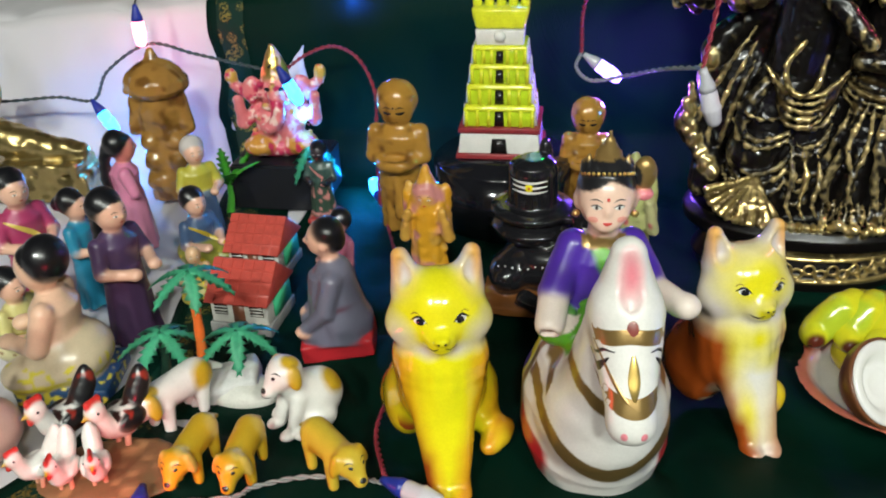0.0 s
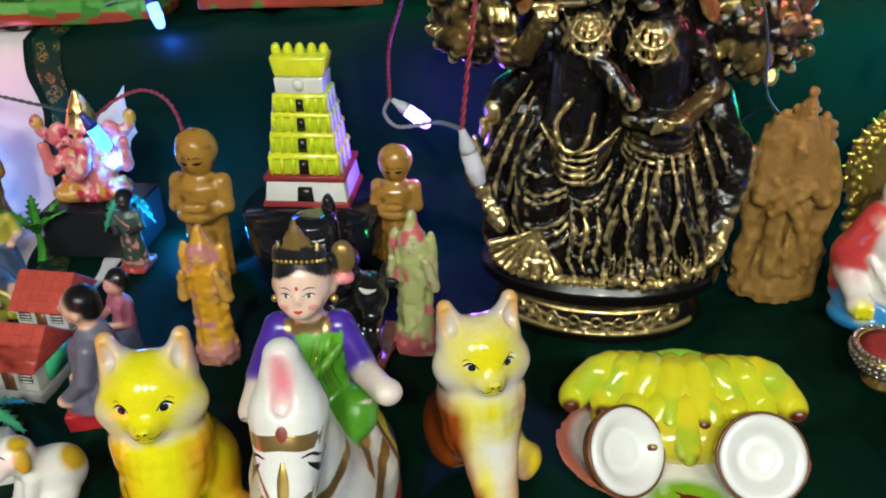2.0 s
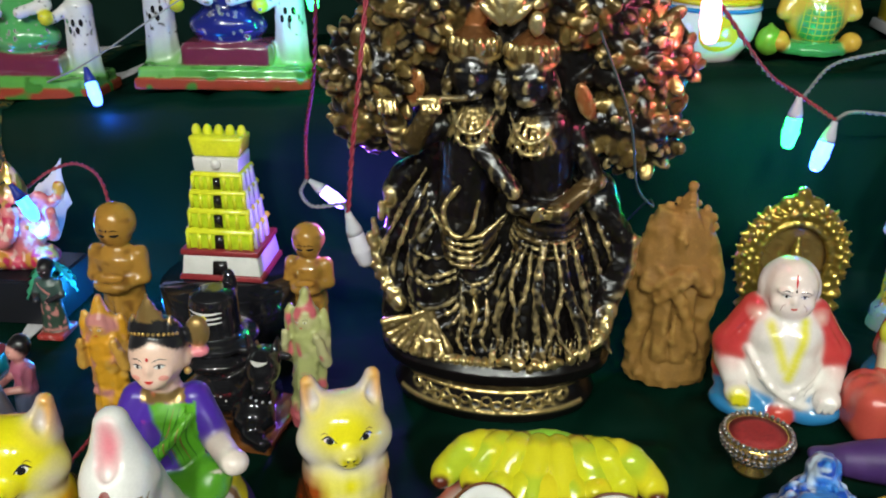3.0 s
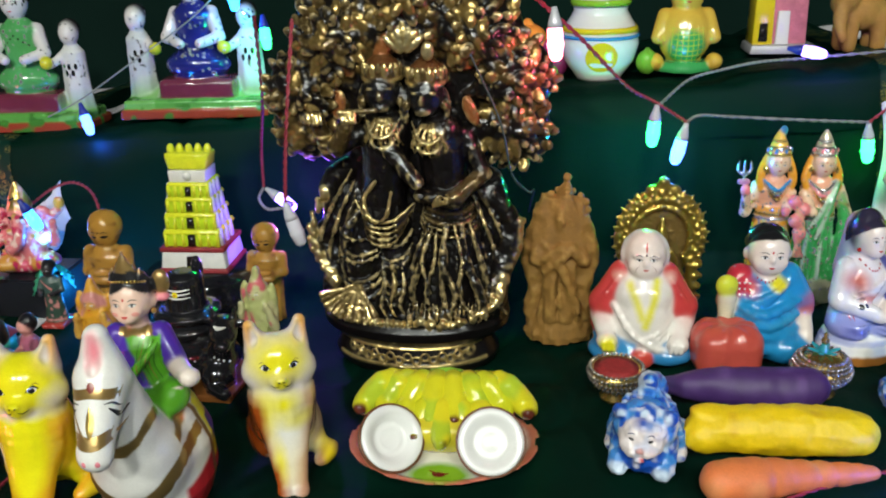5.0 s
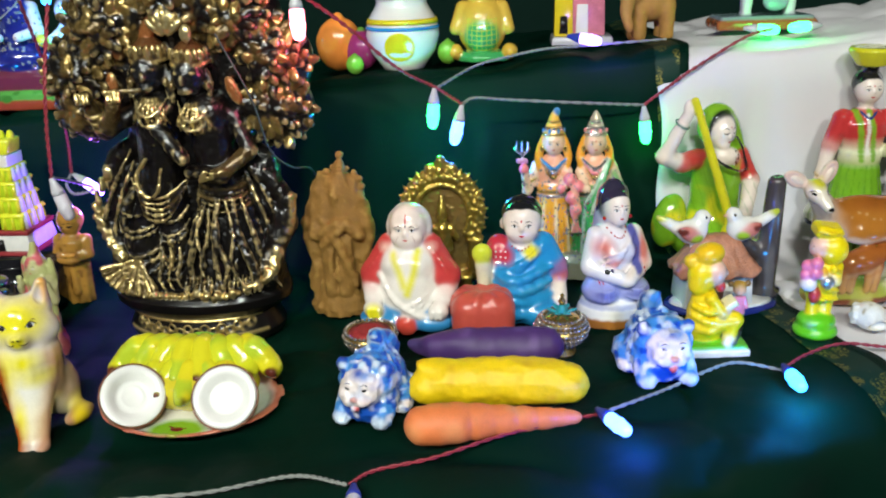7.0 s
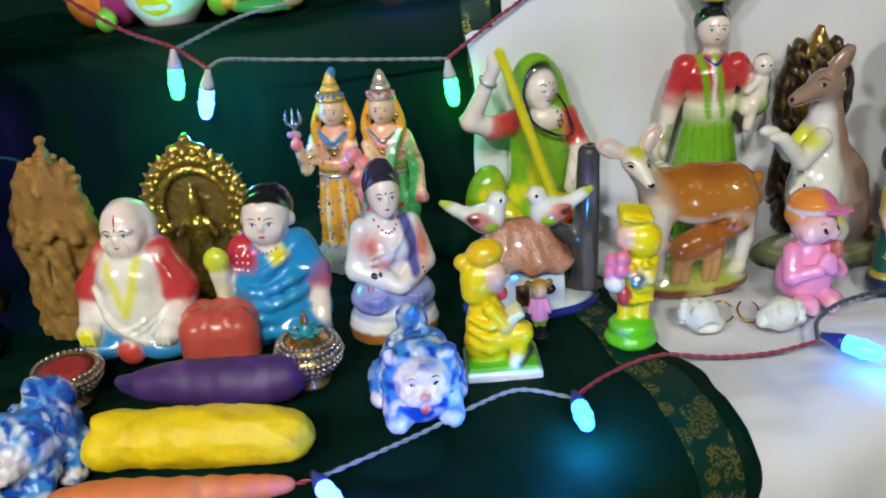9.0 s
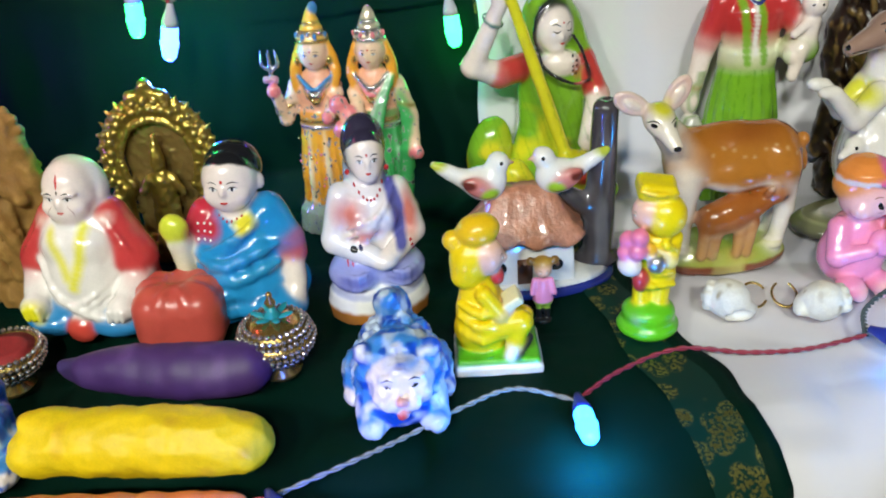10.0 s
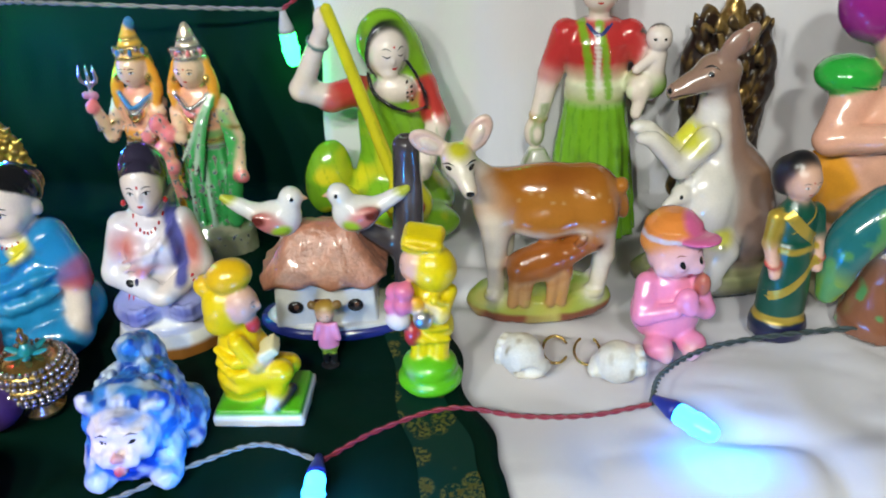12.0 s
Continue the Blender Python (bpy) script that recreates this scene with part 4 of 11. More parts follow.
# ---- black bull carrying a pillar stone ----
def bull_stone(x, y, rz):
    c = Clay(0.0015)
    blk = (0.011, 0.011, 0.013)
    c.box((0, 0.0, 0.004), (0.050, 0.040, 0.004), BROWN, 0.001)
    c.ball((0.004, 0.006, 0.030), (0.040, 0.026, 0.025), blk, 0.008)
    c.ball((-0.028, -0.002, 0.022), (0.018, 0.026, 0.017), blk, 0.006)
    c.ball((0.028, -0.016, 0.020), (0.018, 0.018, 0.016), blk, 0.006)
    c.limb((0.028, -0.006, 0.040), (0.036, -0.010, 0.066), 0.016, 0.012, blk, 0.008)
    c.ball((0.040, -0.016, 0.070), (0.014, 0.020, 0.012), blk, 0.005, (25, 0, 20))
    c.ball((0.046, -0.034, 0.063), (0.008, 0.009, 0.007), blk, 0.004)
    for s in (-1, 1):
        c.limb((0.036 + s * 0.010, -0.004, 0.080), (0.036 + s * 0.013, -0.004, 0.090), 0.004, 0.0015, blk, 0.002)
        c.ball((0.036 + s * 0.017, -0.004, 0.074), (0.007, 0.003, 0.004), blk, 0.002)
        c.limb((0.01 + s * 0.02, -0.030, 0.012), (0.024 + s * 0.02, -0.038, 0.011), 0.008, 0.006, blk, 0.004)
    c.robe((-0.012, 0.012, 0.052), [(0, 0.026), (0.004, 0.031), (0.010, 0.034), (0.014, 0.030), (0.018, 0.024), (0.022, 0.034), (0.026, 0.034), (0.029, 0.026)], blk, 0.002)
    c.robe((-0.012, 0.012, 0.080), [(0, 0.0205), (0.03, 0.0200), (0.036, 0.018), (0.040, 0.010)], blk, 0.002)
    c.ball((-0.005, 0.030, 0.112), (0.006, 0.007, 0.018), blk, 0.004)
    for k in range(3):
        c.stroke([(-0.026, 0.098 + k * 0.0042), (-0.012, 0.0972 + k * 0.0042), (0.002, 0.098 + k * 0.0042)], 0.0022, WHITE, lift=0.0005)
    c.dab(-0.012, 0.1015, 0.0034, 0.0034, YELLOW, lift=0.0008)
    c.dab(-0.012, 0.1015, 0.0013, 0.0017, RED, lift=0.0011)
    for k in range(6):
        c.bead((0.020 + k * 0.005, -0.024 + 0.001 * (k - 3) ** 2, 0.046 - 0.0015 * k), 0.0011, WHITE)
    for k in range(8):
        c.bead((-0.034 + k * 0.006, -0.021 - 0.003 * math.sin(k), 0.036 + 0.002 * math.sin(k * 1.3)), 0.0008, WHITE)
    c.stroke([(0.033, 0.078), (0.040, 0.0775), (0.047, 0.078)], 0.0025, WHITE, lift=0.0005)
    c.thing("bull_figurine", GLAZE, x, y, 0, rz, "black stone bull with a round pillar stone, striped mark", "figurine", size=0.95)


bull_stone(-0.021, 0.596, -6)


# ---- brown standing monks ----
def monk(x, y, rz, size, label):
    c = Clay(0.0015)
    tan, deep = (0.40, 0.20, 0.035), (0.16, 0.07, 0.015)
    c.robe((0, 0, 0), [(0, 0.020), (0.03, 0.0205), (0.07, 0.021), (0.082, 0.022)], tan, 0.004, deep=0.75, folds=9, fold=0.05)
    c.robe((0, 0, 0.070), [(0, 0.020), (0.014, 0.0225), (0.028, 0.024), (0.038, 0.014)], tan, 0.005, deep=0.72)
    for s in (-1, 1):
        c.limb((s * 0.021, 0, 0.100), (s * 0.024, -0.004, 0.078), 0.0085, 0.0075, tan, 0.003)
        c.limb((s * 0.024, -0.005, 0.077), (s * 0.007, -0.021, 0.074), 0.0065, 0.005, tan, 0.003)
    c.ball((0, -0.019, 0.074), (0.019, 0.012, 0.008), tan, 0.003)
    c.ball((0, -0.021, 0.081), (0.013, 0.008, 0.004), deep, 0.002, cut=True)
    c.ball((0, 0, 0.127), (0.0180, 0.0165, 0.0215), tan, 0.003)
    c.ball((0, 0.004, 0.131), (0.0200, 0.0165, 0.0195), tan, 0.0012)
    c.ball((0, -0.013, 0.121), (0.0028, 0.0035, 0.005), tan, 0.002)
    c.limb((0, -0.012, 0.066), (0.002, -0.016, 0.020), 0.005, 0.006, tan, 0.003)
    c.relief(0.0012, 160, 4)
    c.speckle(120, 0.62, deep, 2, 0.3)
    for s in (-1, 1):
        c.stroke([(s * 0.002, 0.1235), (s * 0.006, 0.1228), (s * 0.0105, 0.124)], 0.0030, BLACK)
        c.stroke([(s * 0.002, 0.1275), (s * 0.006, 0.129), (s * 0.0105, 0.1275)], 0.0010, BLACK)
    c.dab(0, 0.1285, 0.0009, 0.0012, BLACK)
    c.stroke([(-0.004, 0.1135), (0, 0.113), (0.004, 0.1135)], 0.0012, deep)
    c.thing("monk_figurine", GLAZE, x, y, 0, rz, label, "figurine", "brown monks", size=size)


monk(-0.156, 0.707, 0, 0.935, "standing bald monk figurine with a bowl, brown glazed clay")
monk(0.010, 0.740, 0, 0.77, "smaller standing monk figurine, brown glazed clay")


# ---- tall black and gold couple under a tree ----
def couple_statue(x, y, rz):
    c = Clay(0.0014, soft=0.0007)
    blk, gold, deep_gold = (0.0045, 0.0035, 0.0035, 0.0), (0.72, 0.54, 0.22, 0.88), (0.10, 0.065, 0.022, 0.5)
    leafy, pale, bronze = (0.34, 0.23, 0.075, 0.75), (0.70, 0.58, 0.30, 0.8), (0.33, 0.115, 0.035, 0.35)

    def ridge(points, r, colour=blk, n=9, k=0.0022):
        """A fine fold that swells in its middle."""
        c.rope(points, [0.45 * r, r, 0.9 * r, 0.45 * r], colour, k, n)
    # oval plinth with a scrolled plaque
    c.robe((0, 0.004, 0.0), [(0, 0.086), (0.010, 0.090), (0.022, 0.084), (0.030, 0.080), (0.036, 0.092), (0.043, 0.100), (0.052, 0.101), (0.058, 0.094)], blk, 0.004, deep=0.66)
    for k in range(17):
        a = (k - 8) * 0.118
        c.ring((0.078 * math.sin(a), 0.002 - 0.0575 * math.cos(a), 0.021 + 0.002 * (-1) ** k), 0.0042, 0.0013, gold, 0.0006, (90, 0, math.degrees(a)))
    for z, grow in ((0.012, 0.006), (0.030, 0.0)):
        c.rope([((0.082 + grow) * math.sin(a), 0.003 - (0.0555 + grow * 0.6) * math.cos(a), z) for a in np.linspace(-1.1, 1.1, 9)], [0.0014, 0.0014], gold, 0.0006, 16)
    # back mass
    c.limb((0, 0.030, 0.06), (0.004, 0.034, 0.34), 0.040, 0.034, blk, 0.010)
    for s in (-1, 1):
        c.limb((s * 0.040, 0.026, 0.20), (s * 0.052, 0.026, 0.32), 0.026, 0.034, blk, 0.012)
        c.ball((s * 0.062, 0.008, 0.125), (0.036, 0.014, 0.066), blk, 0.010)
    # the man: crossed legs in a gathered cloth
    c.limb((-0.034, -0.010, 0.160), (-0.052, -0.020, 0.112), 0.022, 0.019, blk, 0.006)
    c.limb((-0.052, -0.020, 0.112), (-0.036, -0.026, 0.066), 0.019, 0.014, blk, 0.006)
    c.limb((-0.022, -0.008, 0.160), (-0.016, -0.016, 0.110), 0.021, 0.018, blk, 0.006)
    c.limb((-0.016, -0.016, 0.110), (-0.012, -0.020, 0.064), 0.018, 0.014, blk, 0.006)
    c.limb((-0.028, -0.008, 0.158), (-0.020, -0.008, 0.252), 0.021, 0.024, blk, 0.006)
    for k in range(6):
        u = (k + 0.3 * math.sin(k * 2.4)) / 5
        ridge([(-0.072 + 0.004 * u, -0.024, 0.156 - 0.070 * u), (-0.056, -0.041, 0.146 - 0.072 * u), (-0.034, -0.038, 0.148 - 0.066 * u), (-0.026, -0.032, 0.156 - 0.066 * u)], 0.0017)
        ridge([(-0.030 + 0.002 * u, -0.031, 0.150 - 0.070 * u), (-0.018, -0.036, 0.138 - 0.068 * u), (-0.004, -0.031, 0.140 - 0.062 * u), (0.004, -0.022, 0.152 - 0.062 * u)], 0.0016)
    # sash looped from hip to hip
    for k in range(5):
        d = 0.0058 * k
        ridge([(-0.052 + 0.002 * k, -0.028, 0.184 - 0.3 * d), (-0.036, -0.039, 0.168 - d), (-0.012, -0.039, 0.166 - d), (0.010 - 0.001 * k, -0.026, 0.184 - 0.5 * d)], 0.0019, deep_gold if k % 2 == 0 else blk, 11, 0.0012)
    c.rope([(-0.028, -0.036, 0.206), (-0.040, -0.040, 0.188), (-0.032, -0.044, 0.168), (-0.018, -0.044, 0.172), (-0.012, -0.040, 0.196)], [0.0016, 0.0020, 0.0016], gold, 0.001, 13)
    c.rope([(-0.050, -0.026, 0.170), (-0.062, -0.030, 0.150), (-0.066, -0.034, 0.128)], [0.004, 0.006, 0.003], blk, 0.002, 7)
    # fan of pleats at his hem, then toes
    for k in range(12):
        a = radians(192 + k * 10)
        c.limb((-0.050, -0.040, 0.098), (-0.052 + 0.036 * math.cos(a), -0.052, 0.097 + 0.036 * math.sin(a)), 0.0010, 0.0032, gold if k % 2 == 0 else deep_gold, 0.0008)
    for k in range(9):
        c.ball((-0.042 + 0.0056 * k, -0.054, 0.0612), (0.0026, 0.006, 0.0034), gold if k % 2 else pale, 0.0008)
    for k in range(3):
        ridge([(-0.026 + 0.010 * k, -0.036, 0.118), (-0.022 + 0.010 * k, -0.044, 0.098), (-0.026 + 0.010 * k, -0.050, 0.080), (-0.020 + 0.010 * k, -0.052, 0.066)], 0.0018, gold if k == 1 else blk, 8)
    # his arms, lifted to a short flute
    c.limb((-0.044, -0.004, 0.254), (-0.076, -0.020, 0.232), 0.011, 0.009, blk, 0.004)
    c.limb((-0.076, -0.020, 0.232), (-0.082, -0.032, 0.260), 0.0085, 0.007, deep_gold, 0.003)
    c.limb((-0.040, -0.010, 0.252), (-0.066, -0.030, 0.238), 0.010, 0.009, blk, 0.004)
    c.limb((-0.066, -0.030, 0.238), (-0.052, -0.040, 0.264), 0.0085, 0.007, deep_gold, 0.003)
    for hx, hz in ((-0.083, 0.270), (-0.050, 0.272)):
        c.ball((hx, -0.038, hz), (0.008, 0.008, 0.006), deep_gold, 0.002)
        for k in range(4):
            c.limb((hx - 0.006 + 0.004 * k, -0.044, hz + 0.004), (hx - 0.004 + 0.004 * k, -0.047, hz - 0.005), 0.0019, 0.0015, gold, 0.0006)
    for u in (0.15, 0.4, 0.7):
        c.ring((-0.076 - 0.006 * u, -0.020 - 0.012 * u, 0.232 + 0.028 * u), 0.0085, 0.0013, gold, 0.0008, (20, 8, 0))
    c.limb((-0.058, -0.045, 0.276), (-0.024, -0.038, 0.277), 0.0022, 0.0022, deep_gold, 0.001)
    # the woman: pleated skirt, waist bands, folded arms
    c.robe((0.042, -0.006, 0.056), [(0, 0.054), (0.012, 0.052), (0.045, 0.042), (0.090, 0.028), (0.115, 0.022)], blk, 0.006, deep=0.70, folds=9, fold=0.10, rot=12)
    c.limb((0.040, -0.008, 0.164), (0.034, -0.010, 0.248), 0.021, 0.023, blk, 0.006)
    for k in range(10):
        a = (k - 4.5) * 0.23 + 0.07 * math.sin(k * 3.7)
        w = 0.20 * math.sin(k * 2.3)
        ridge([(0.040 + math.sin(a) * 0.024, -0.010 - math.cos(a) * 0.020, 0.160), (0.039 + math.sin(a + w) * 0.036, -0.010 - math.cos(a) * 0.031, 0.124), (0.042 + math.sin(a - 0.5 * w) * 0.048, -0.010 - math.cos(a) * 0.038, 0.092), (0.046 + math.sin(a + w) * 0.057, -0.010 - math.cos(a) * 0.043, 0.064)], 0.0026 + 0.0008 * math.sin(k * 1.7), blk, 10)
    for k in range(6):
        c.ring((0.040, -0.008, 0.180 - k * 0.0050), 0.0220 + k * 0.0012, 0.0015, deep_gold if k % 2 else blk, 0.0010, (8 + 2 * k, 4, 8), deep=0.86)
    c.limb((0.016, -0.028, 0.190), (0.050, -0.036, 0.188), 0.0075, 0.0080, blk, 0.002)
    c.limb((-0.012, -0.032, 0.236), (0.014, -0.043, 0.208), 0.0085, 0.0075, blk, 0.003)
    c.limb((0.058, -0.006, 0.246), (0.076, -0.016, 0.210), 0.010, 0.008, blk, 0.003)
    c.limb((0.076, -0.016, 0.210), (0.050, -0.034, 0.190), 0.008, 0.007, deep_gold, 0.003)
    c.ball((0.050, -0.037, 0.192), (0.009, 0.007, 0.006), deep_gold, 0.002)
    for k in range(4):
        c.limb((0.044 - 0.001 * k, -0.043, 0.196 - 0.003 * k), (0.034 - 0.001 * k, -0.045, 0.194 - 0.003 * k), 0.0016, 0.0013, gold, 0.0005)
    # broad collars of fine pleats on both chests
    for cx, cz in ((-0.020, 0.260), (0.026, 0.255)):
        for j in range(11):
            a = (j - 5) * 0.19
            wob = 0.0016 * math.sin(j * 2.6)
            ridge([(cx + 0.010 * math.sin(a), -0.022 - 0.006 * math.cos(a), cz + 0.006), (cx + 0.017 * math.sin(a) + wob, -0.024 - 0.010 * math.cos(a), cz - 0.004), (cx + 0.022 * math.sin(a) - wob, -0.023 - 0.012 * math.cos(a), cz - 0.014), (cx + 0.024 * math.sin(a) + wob, -0.021 - 0.013 * math.cos(a), cz - 0.024 + 0.006 * abs(math.sin(a)))], 0.0014, gold if j % 2 else deep_gold, 8, 0.0008)
        for j in range(2):
            ridge([(cx - 0.018, -0.022, cz + 0.008 - 0.010 * j), (cx - 0.008, -0.037, cz - 0.008 - 0.010 * j), (cx + 0.008, -0.037, cz - 0.008 - 0.010 * j), (cx + 0.018, -0.022, cz + 0.008 - 0.010 * j)], 0.0015, pale, 9, 0.0008)
    # ruffled lace along her hem and up the side of the cloth
    lace = curve_through([(0.004, -0.052, 0.064), (0.036, -0.057, 0.062), (0.068, -0.046, 0.066), (0.090, -0.030, 0.082), (0.098, -0.014, 0.110), (0.108, -0.006, 0.136), (0.112, -0.002, 0.158)], 46)
    for k, q in enumerate(lace):
        c.ball(q + (0.0022 * math.sin(k * 1.9), 0, 0.0022 * math.cos(k * 2.3)), (0.0030, 0.0040, 0.0044), gold if k % 3 else pale, 0.0010, (0, 50 * math.sin(k * 1.3), 0))
        if k < 26:
            ridge([q + (-0.001, 0.002, 0.003), q + (-0.002, 0.003, 0.008), q + (-0.001, 0.005, 0.013), q + (-0.002, 0.008, 0.019)], 0.0014, deep_gold if k % 2 else blk, 5, 0.001)
    for k, q in enumerate(curve_through([(-0.092, -0.004, 0.184), (-0.106, -0.010, 0.146), (-0.098, -0.014, 0.114), (-0.082, -0.020, 0.090)], 26)):
        c.ball(q + (0.0026 * math.sin(k * 2.1), 0, 0), (0.0032, 0.0036, 0.0040), gold if k % 3 else pale, 0.0014)
    # trailing cloth at both sides
    for s in (-1, 1):
        c.rope([(s * 0.058, 0.010, 0.215), (s * 0.086, 0.008, 0.190), (s * 0.084, 0.004, 0.150), (s * 0.102, 0.004, 0.128), (s * 0.084, -0.004, 0.100), (s * 0.088, -0.008, 0.074)], [0.008, 0.010, 0.008, 0.011, 0.009, 0.011], blk, 0.008, 14)
        for j in range(4):
            o = j * 0.011
            ridge([(s * (0.060 - 0.2 * o), -0.004, 0.208 - o), (s * (0.082 - 0.6 * o), -0.009, 0.170 - o), (s * (0.098 - 0.9 * o), -0.012, 0.128 - o), (s * (0.086 - 0.8 * o), -0.017, 0.088 - 0.3 * o)], 0.0019, blk, 12)
    c.rope([(0.072, 0.000, 0.190), (0.094, 0.000, 0.170), (0.104, -0.002, 0.146), (0.092, -0.012, 0.100), (0.084, -0.024, 0.070)], [0.008, 0.009, 0.009, 0.010, 0.010], blk, 0.006, 10)
    # heads close together, hair to the shoulders, tall ribbed crowns
    for hx, hz, t in ((-0.021, 0.292, 3), (0.022, 0.288, -3)):
        c.ball((hx, -0.016, hz), (0.0175, 0.0185, 0.0215), blk, 0.003)
        c.ball((hx + t * 0.0005, -0.0345, hz - 0.003), (0.0030, 0.0042, 0.0055), blk, 0.003)
        c.ball((hx + t * 0.0005, -0.0310, hz - 0.014), (0.0075, 0.0048, 0.0040), blk, 0.003)
        for s in (-1, 1):
            c.ball((hx + s * 0.0072, -0.0310, hz + 0.004), (0.0048, 0.003, 0.0022), blk, 0.001)
            ridge([(hx + s * 0.018, -0.016, hz + 0.006), (hx + s * 0.021, -0.018, hz - 0.008), (hx + s * 0.020, -0.020, hz - 0.020), (hx + s * 0.023, -0.018, hz - 0.030)], 0.0030, blk, 7)
            c.ball((hx + s * 0.0185, -0.020, hz - 0.010), (0.0032, 0.004, 0.005), deep_gold, 0.001)
        c.robe((hx, -0.010, hz + 0.012), [(0, 0.0190), (0.008, 0.0190), (0.015, 0.0145), (0.021, 0.0080), (0.025, 0.0020)], (0.16, 0.065, 0.022, 0.4), 0.002)
        for j in range(5):
            c.ring((hx, -0.010, hz + 0.013 + 0.0045 * j), 0.0192 - 0.0010 * j * j, 0.0017, gold if j % 2 == 0 else deep_gold, 0.0008, (10, 0, 0))
        for k in range(9):
            a = radians(-72 + 18 * k)
            c.ball((hx + 0.019 * math.sin(a), -0.010 - 0.019 * math.cos(a), hz + 0.021), (0.0028, 0.0022, 0.0068), gold if k % 2 else deep_gold, 0.0006)
    # peacock feathers fanned above their heads
    for k in range(7):
        a = radians(-48 + 16 * k)
        c.ball((0.002 + 0.014 * math.sin(a), -0.018, 0.322 + 0.020 * math.cos(a)), (0.0036, 0.0032, 0.0120), gold if k % 2 else pale, 0.0008, (0, -48 + 16 * k, 0))
    c.ball((0.026, -0.024, 0.330), (0.0060, 0.0040, 0.0090), pale, 0.001)
    # tree crown: branches, bronze buds and clumps of scale-like leaves
    rnd = random.Random(5)
    for px, pz, tx, tz in ((-0.03, 0.28, -0.108, 0.304), (-0.02, 0.30, -0.066, 0.345), (0.03, 0.29, 0.070, 0.342), (0.04, 0.27, 0.110, 0.300), (0.05, 0.25, 0.100, 0.238)):
        c.rope([(px, 0.006, pz), ((px + tx) / 2, -0.006, (pz + tz) / 2 + 0.008), (tx, -0.008, tz)], [0.006, 0.005, 0.003], blk, 0.004, 7)
    for px, pz, t in ((-0.066, 0.276, 10), (-0.020, 0.330, 20), (0.064, 0.272, -20), (0.058, 0.326, -12), (-0.056, 0.318, -18), (0.030, 0.352, 8)):
        c.ball((px, -0.012, pz), (0.0065, 0.004, 0.015), bronze, 0.0015, (0, t, 0))
    crown = [(-0.102, 0.288, 0.042), (0.104, 0.250, 0.037), (0.104, 0.300, 0.040), (-0.070, 0.338, 0.044), (0.072, 0.344, 0.042), (0.000, 0.378, 0.044), (-0.108, 0.250, 0.028), (-0.036, 0.352, 0.034), (0.038, 0.356, 0.034)]
    for cx, cz, r in crown:
        c.ball((cx, 0.012, cz), (r * 0.98, r * 0.75, r * 0.98), blk, 0.008)
        for k in range(60):
            rr = r * 1.02 * math.sqrt((k + 0.5) / 60)
            th = k * 2.39996 + rnd.uniform(-0.2, 0.2)
            px, pz = cx + rr * math.cos(th), cz + rr * math.sin(th)
            py = 0.012 - 0.78 * r * math.sqrt(max(0.02, 1 - (rr / r / 1.02) ** 2)) - rnd.uniform(0, 0.002)
            t = 90 - math.degrees(th) + rnd.uniform(-35, 35)
            big = rnd.uniform(0.75, 1.10)
            c.ball((px, py, pz), (0.0052 * big, 0.0030, 0.0100 * big), rnd.choice((blk, blk, deep_gold, leafy)), 0.0014, (rnd.uniform(-35, 35), t, 0))
    c.relief(0.0020, 190, 8, lo=(-0.2, -0.2, 0.060), hi=(0.2, 0.2, 0.245), squash=(1, 1, 0.35))
    c.relief(0.0012, 330, 9, lo=(-0.2, -0.2, 0.060), hi=(0.2, 0.2, 0.40), ridged=True)
    c.ridge_tone = ((0.86, 0.66, 0.30, 0.88), 0.00062, 0.00150, 12, lambda p: np.clip((p[:, 2] - 0.057) / 0.002, 0, 1))
    for fx, fz in ((-0.021, 0.289), (0.022, 0.285)):
        c.coat(lambda p, fx=fx, fz=fz: np.clip(1 - np.sqrt(((p[:, 0] - fx) / 0.018) ** 2 + ((p[:, 2] - fz) / 0.017) ** 2), 0, 0.3) / 0.3 * (p[:, 1] < -0.012), (0.006, 0.006, 0.008, 0.0))
    c.thing("couple_statue", RESIN, x, y, 0, rz, "tall couple statue under a tree, black resin brushed with gold", "statue", size=0.95)


couple_statue(0.186, 0.667, -3)


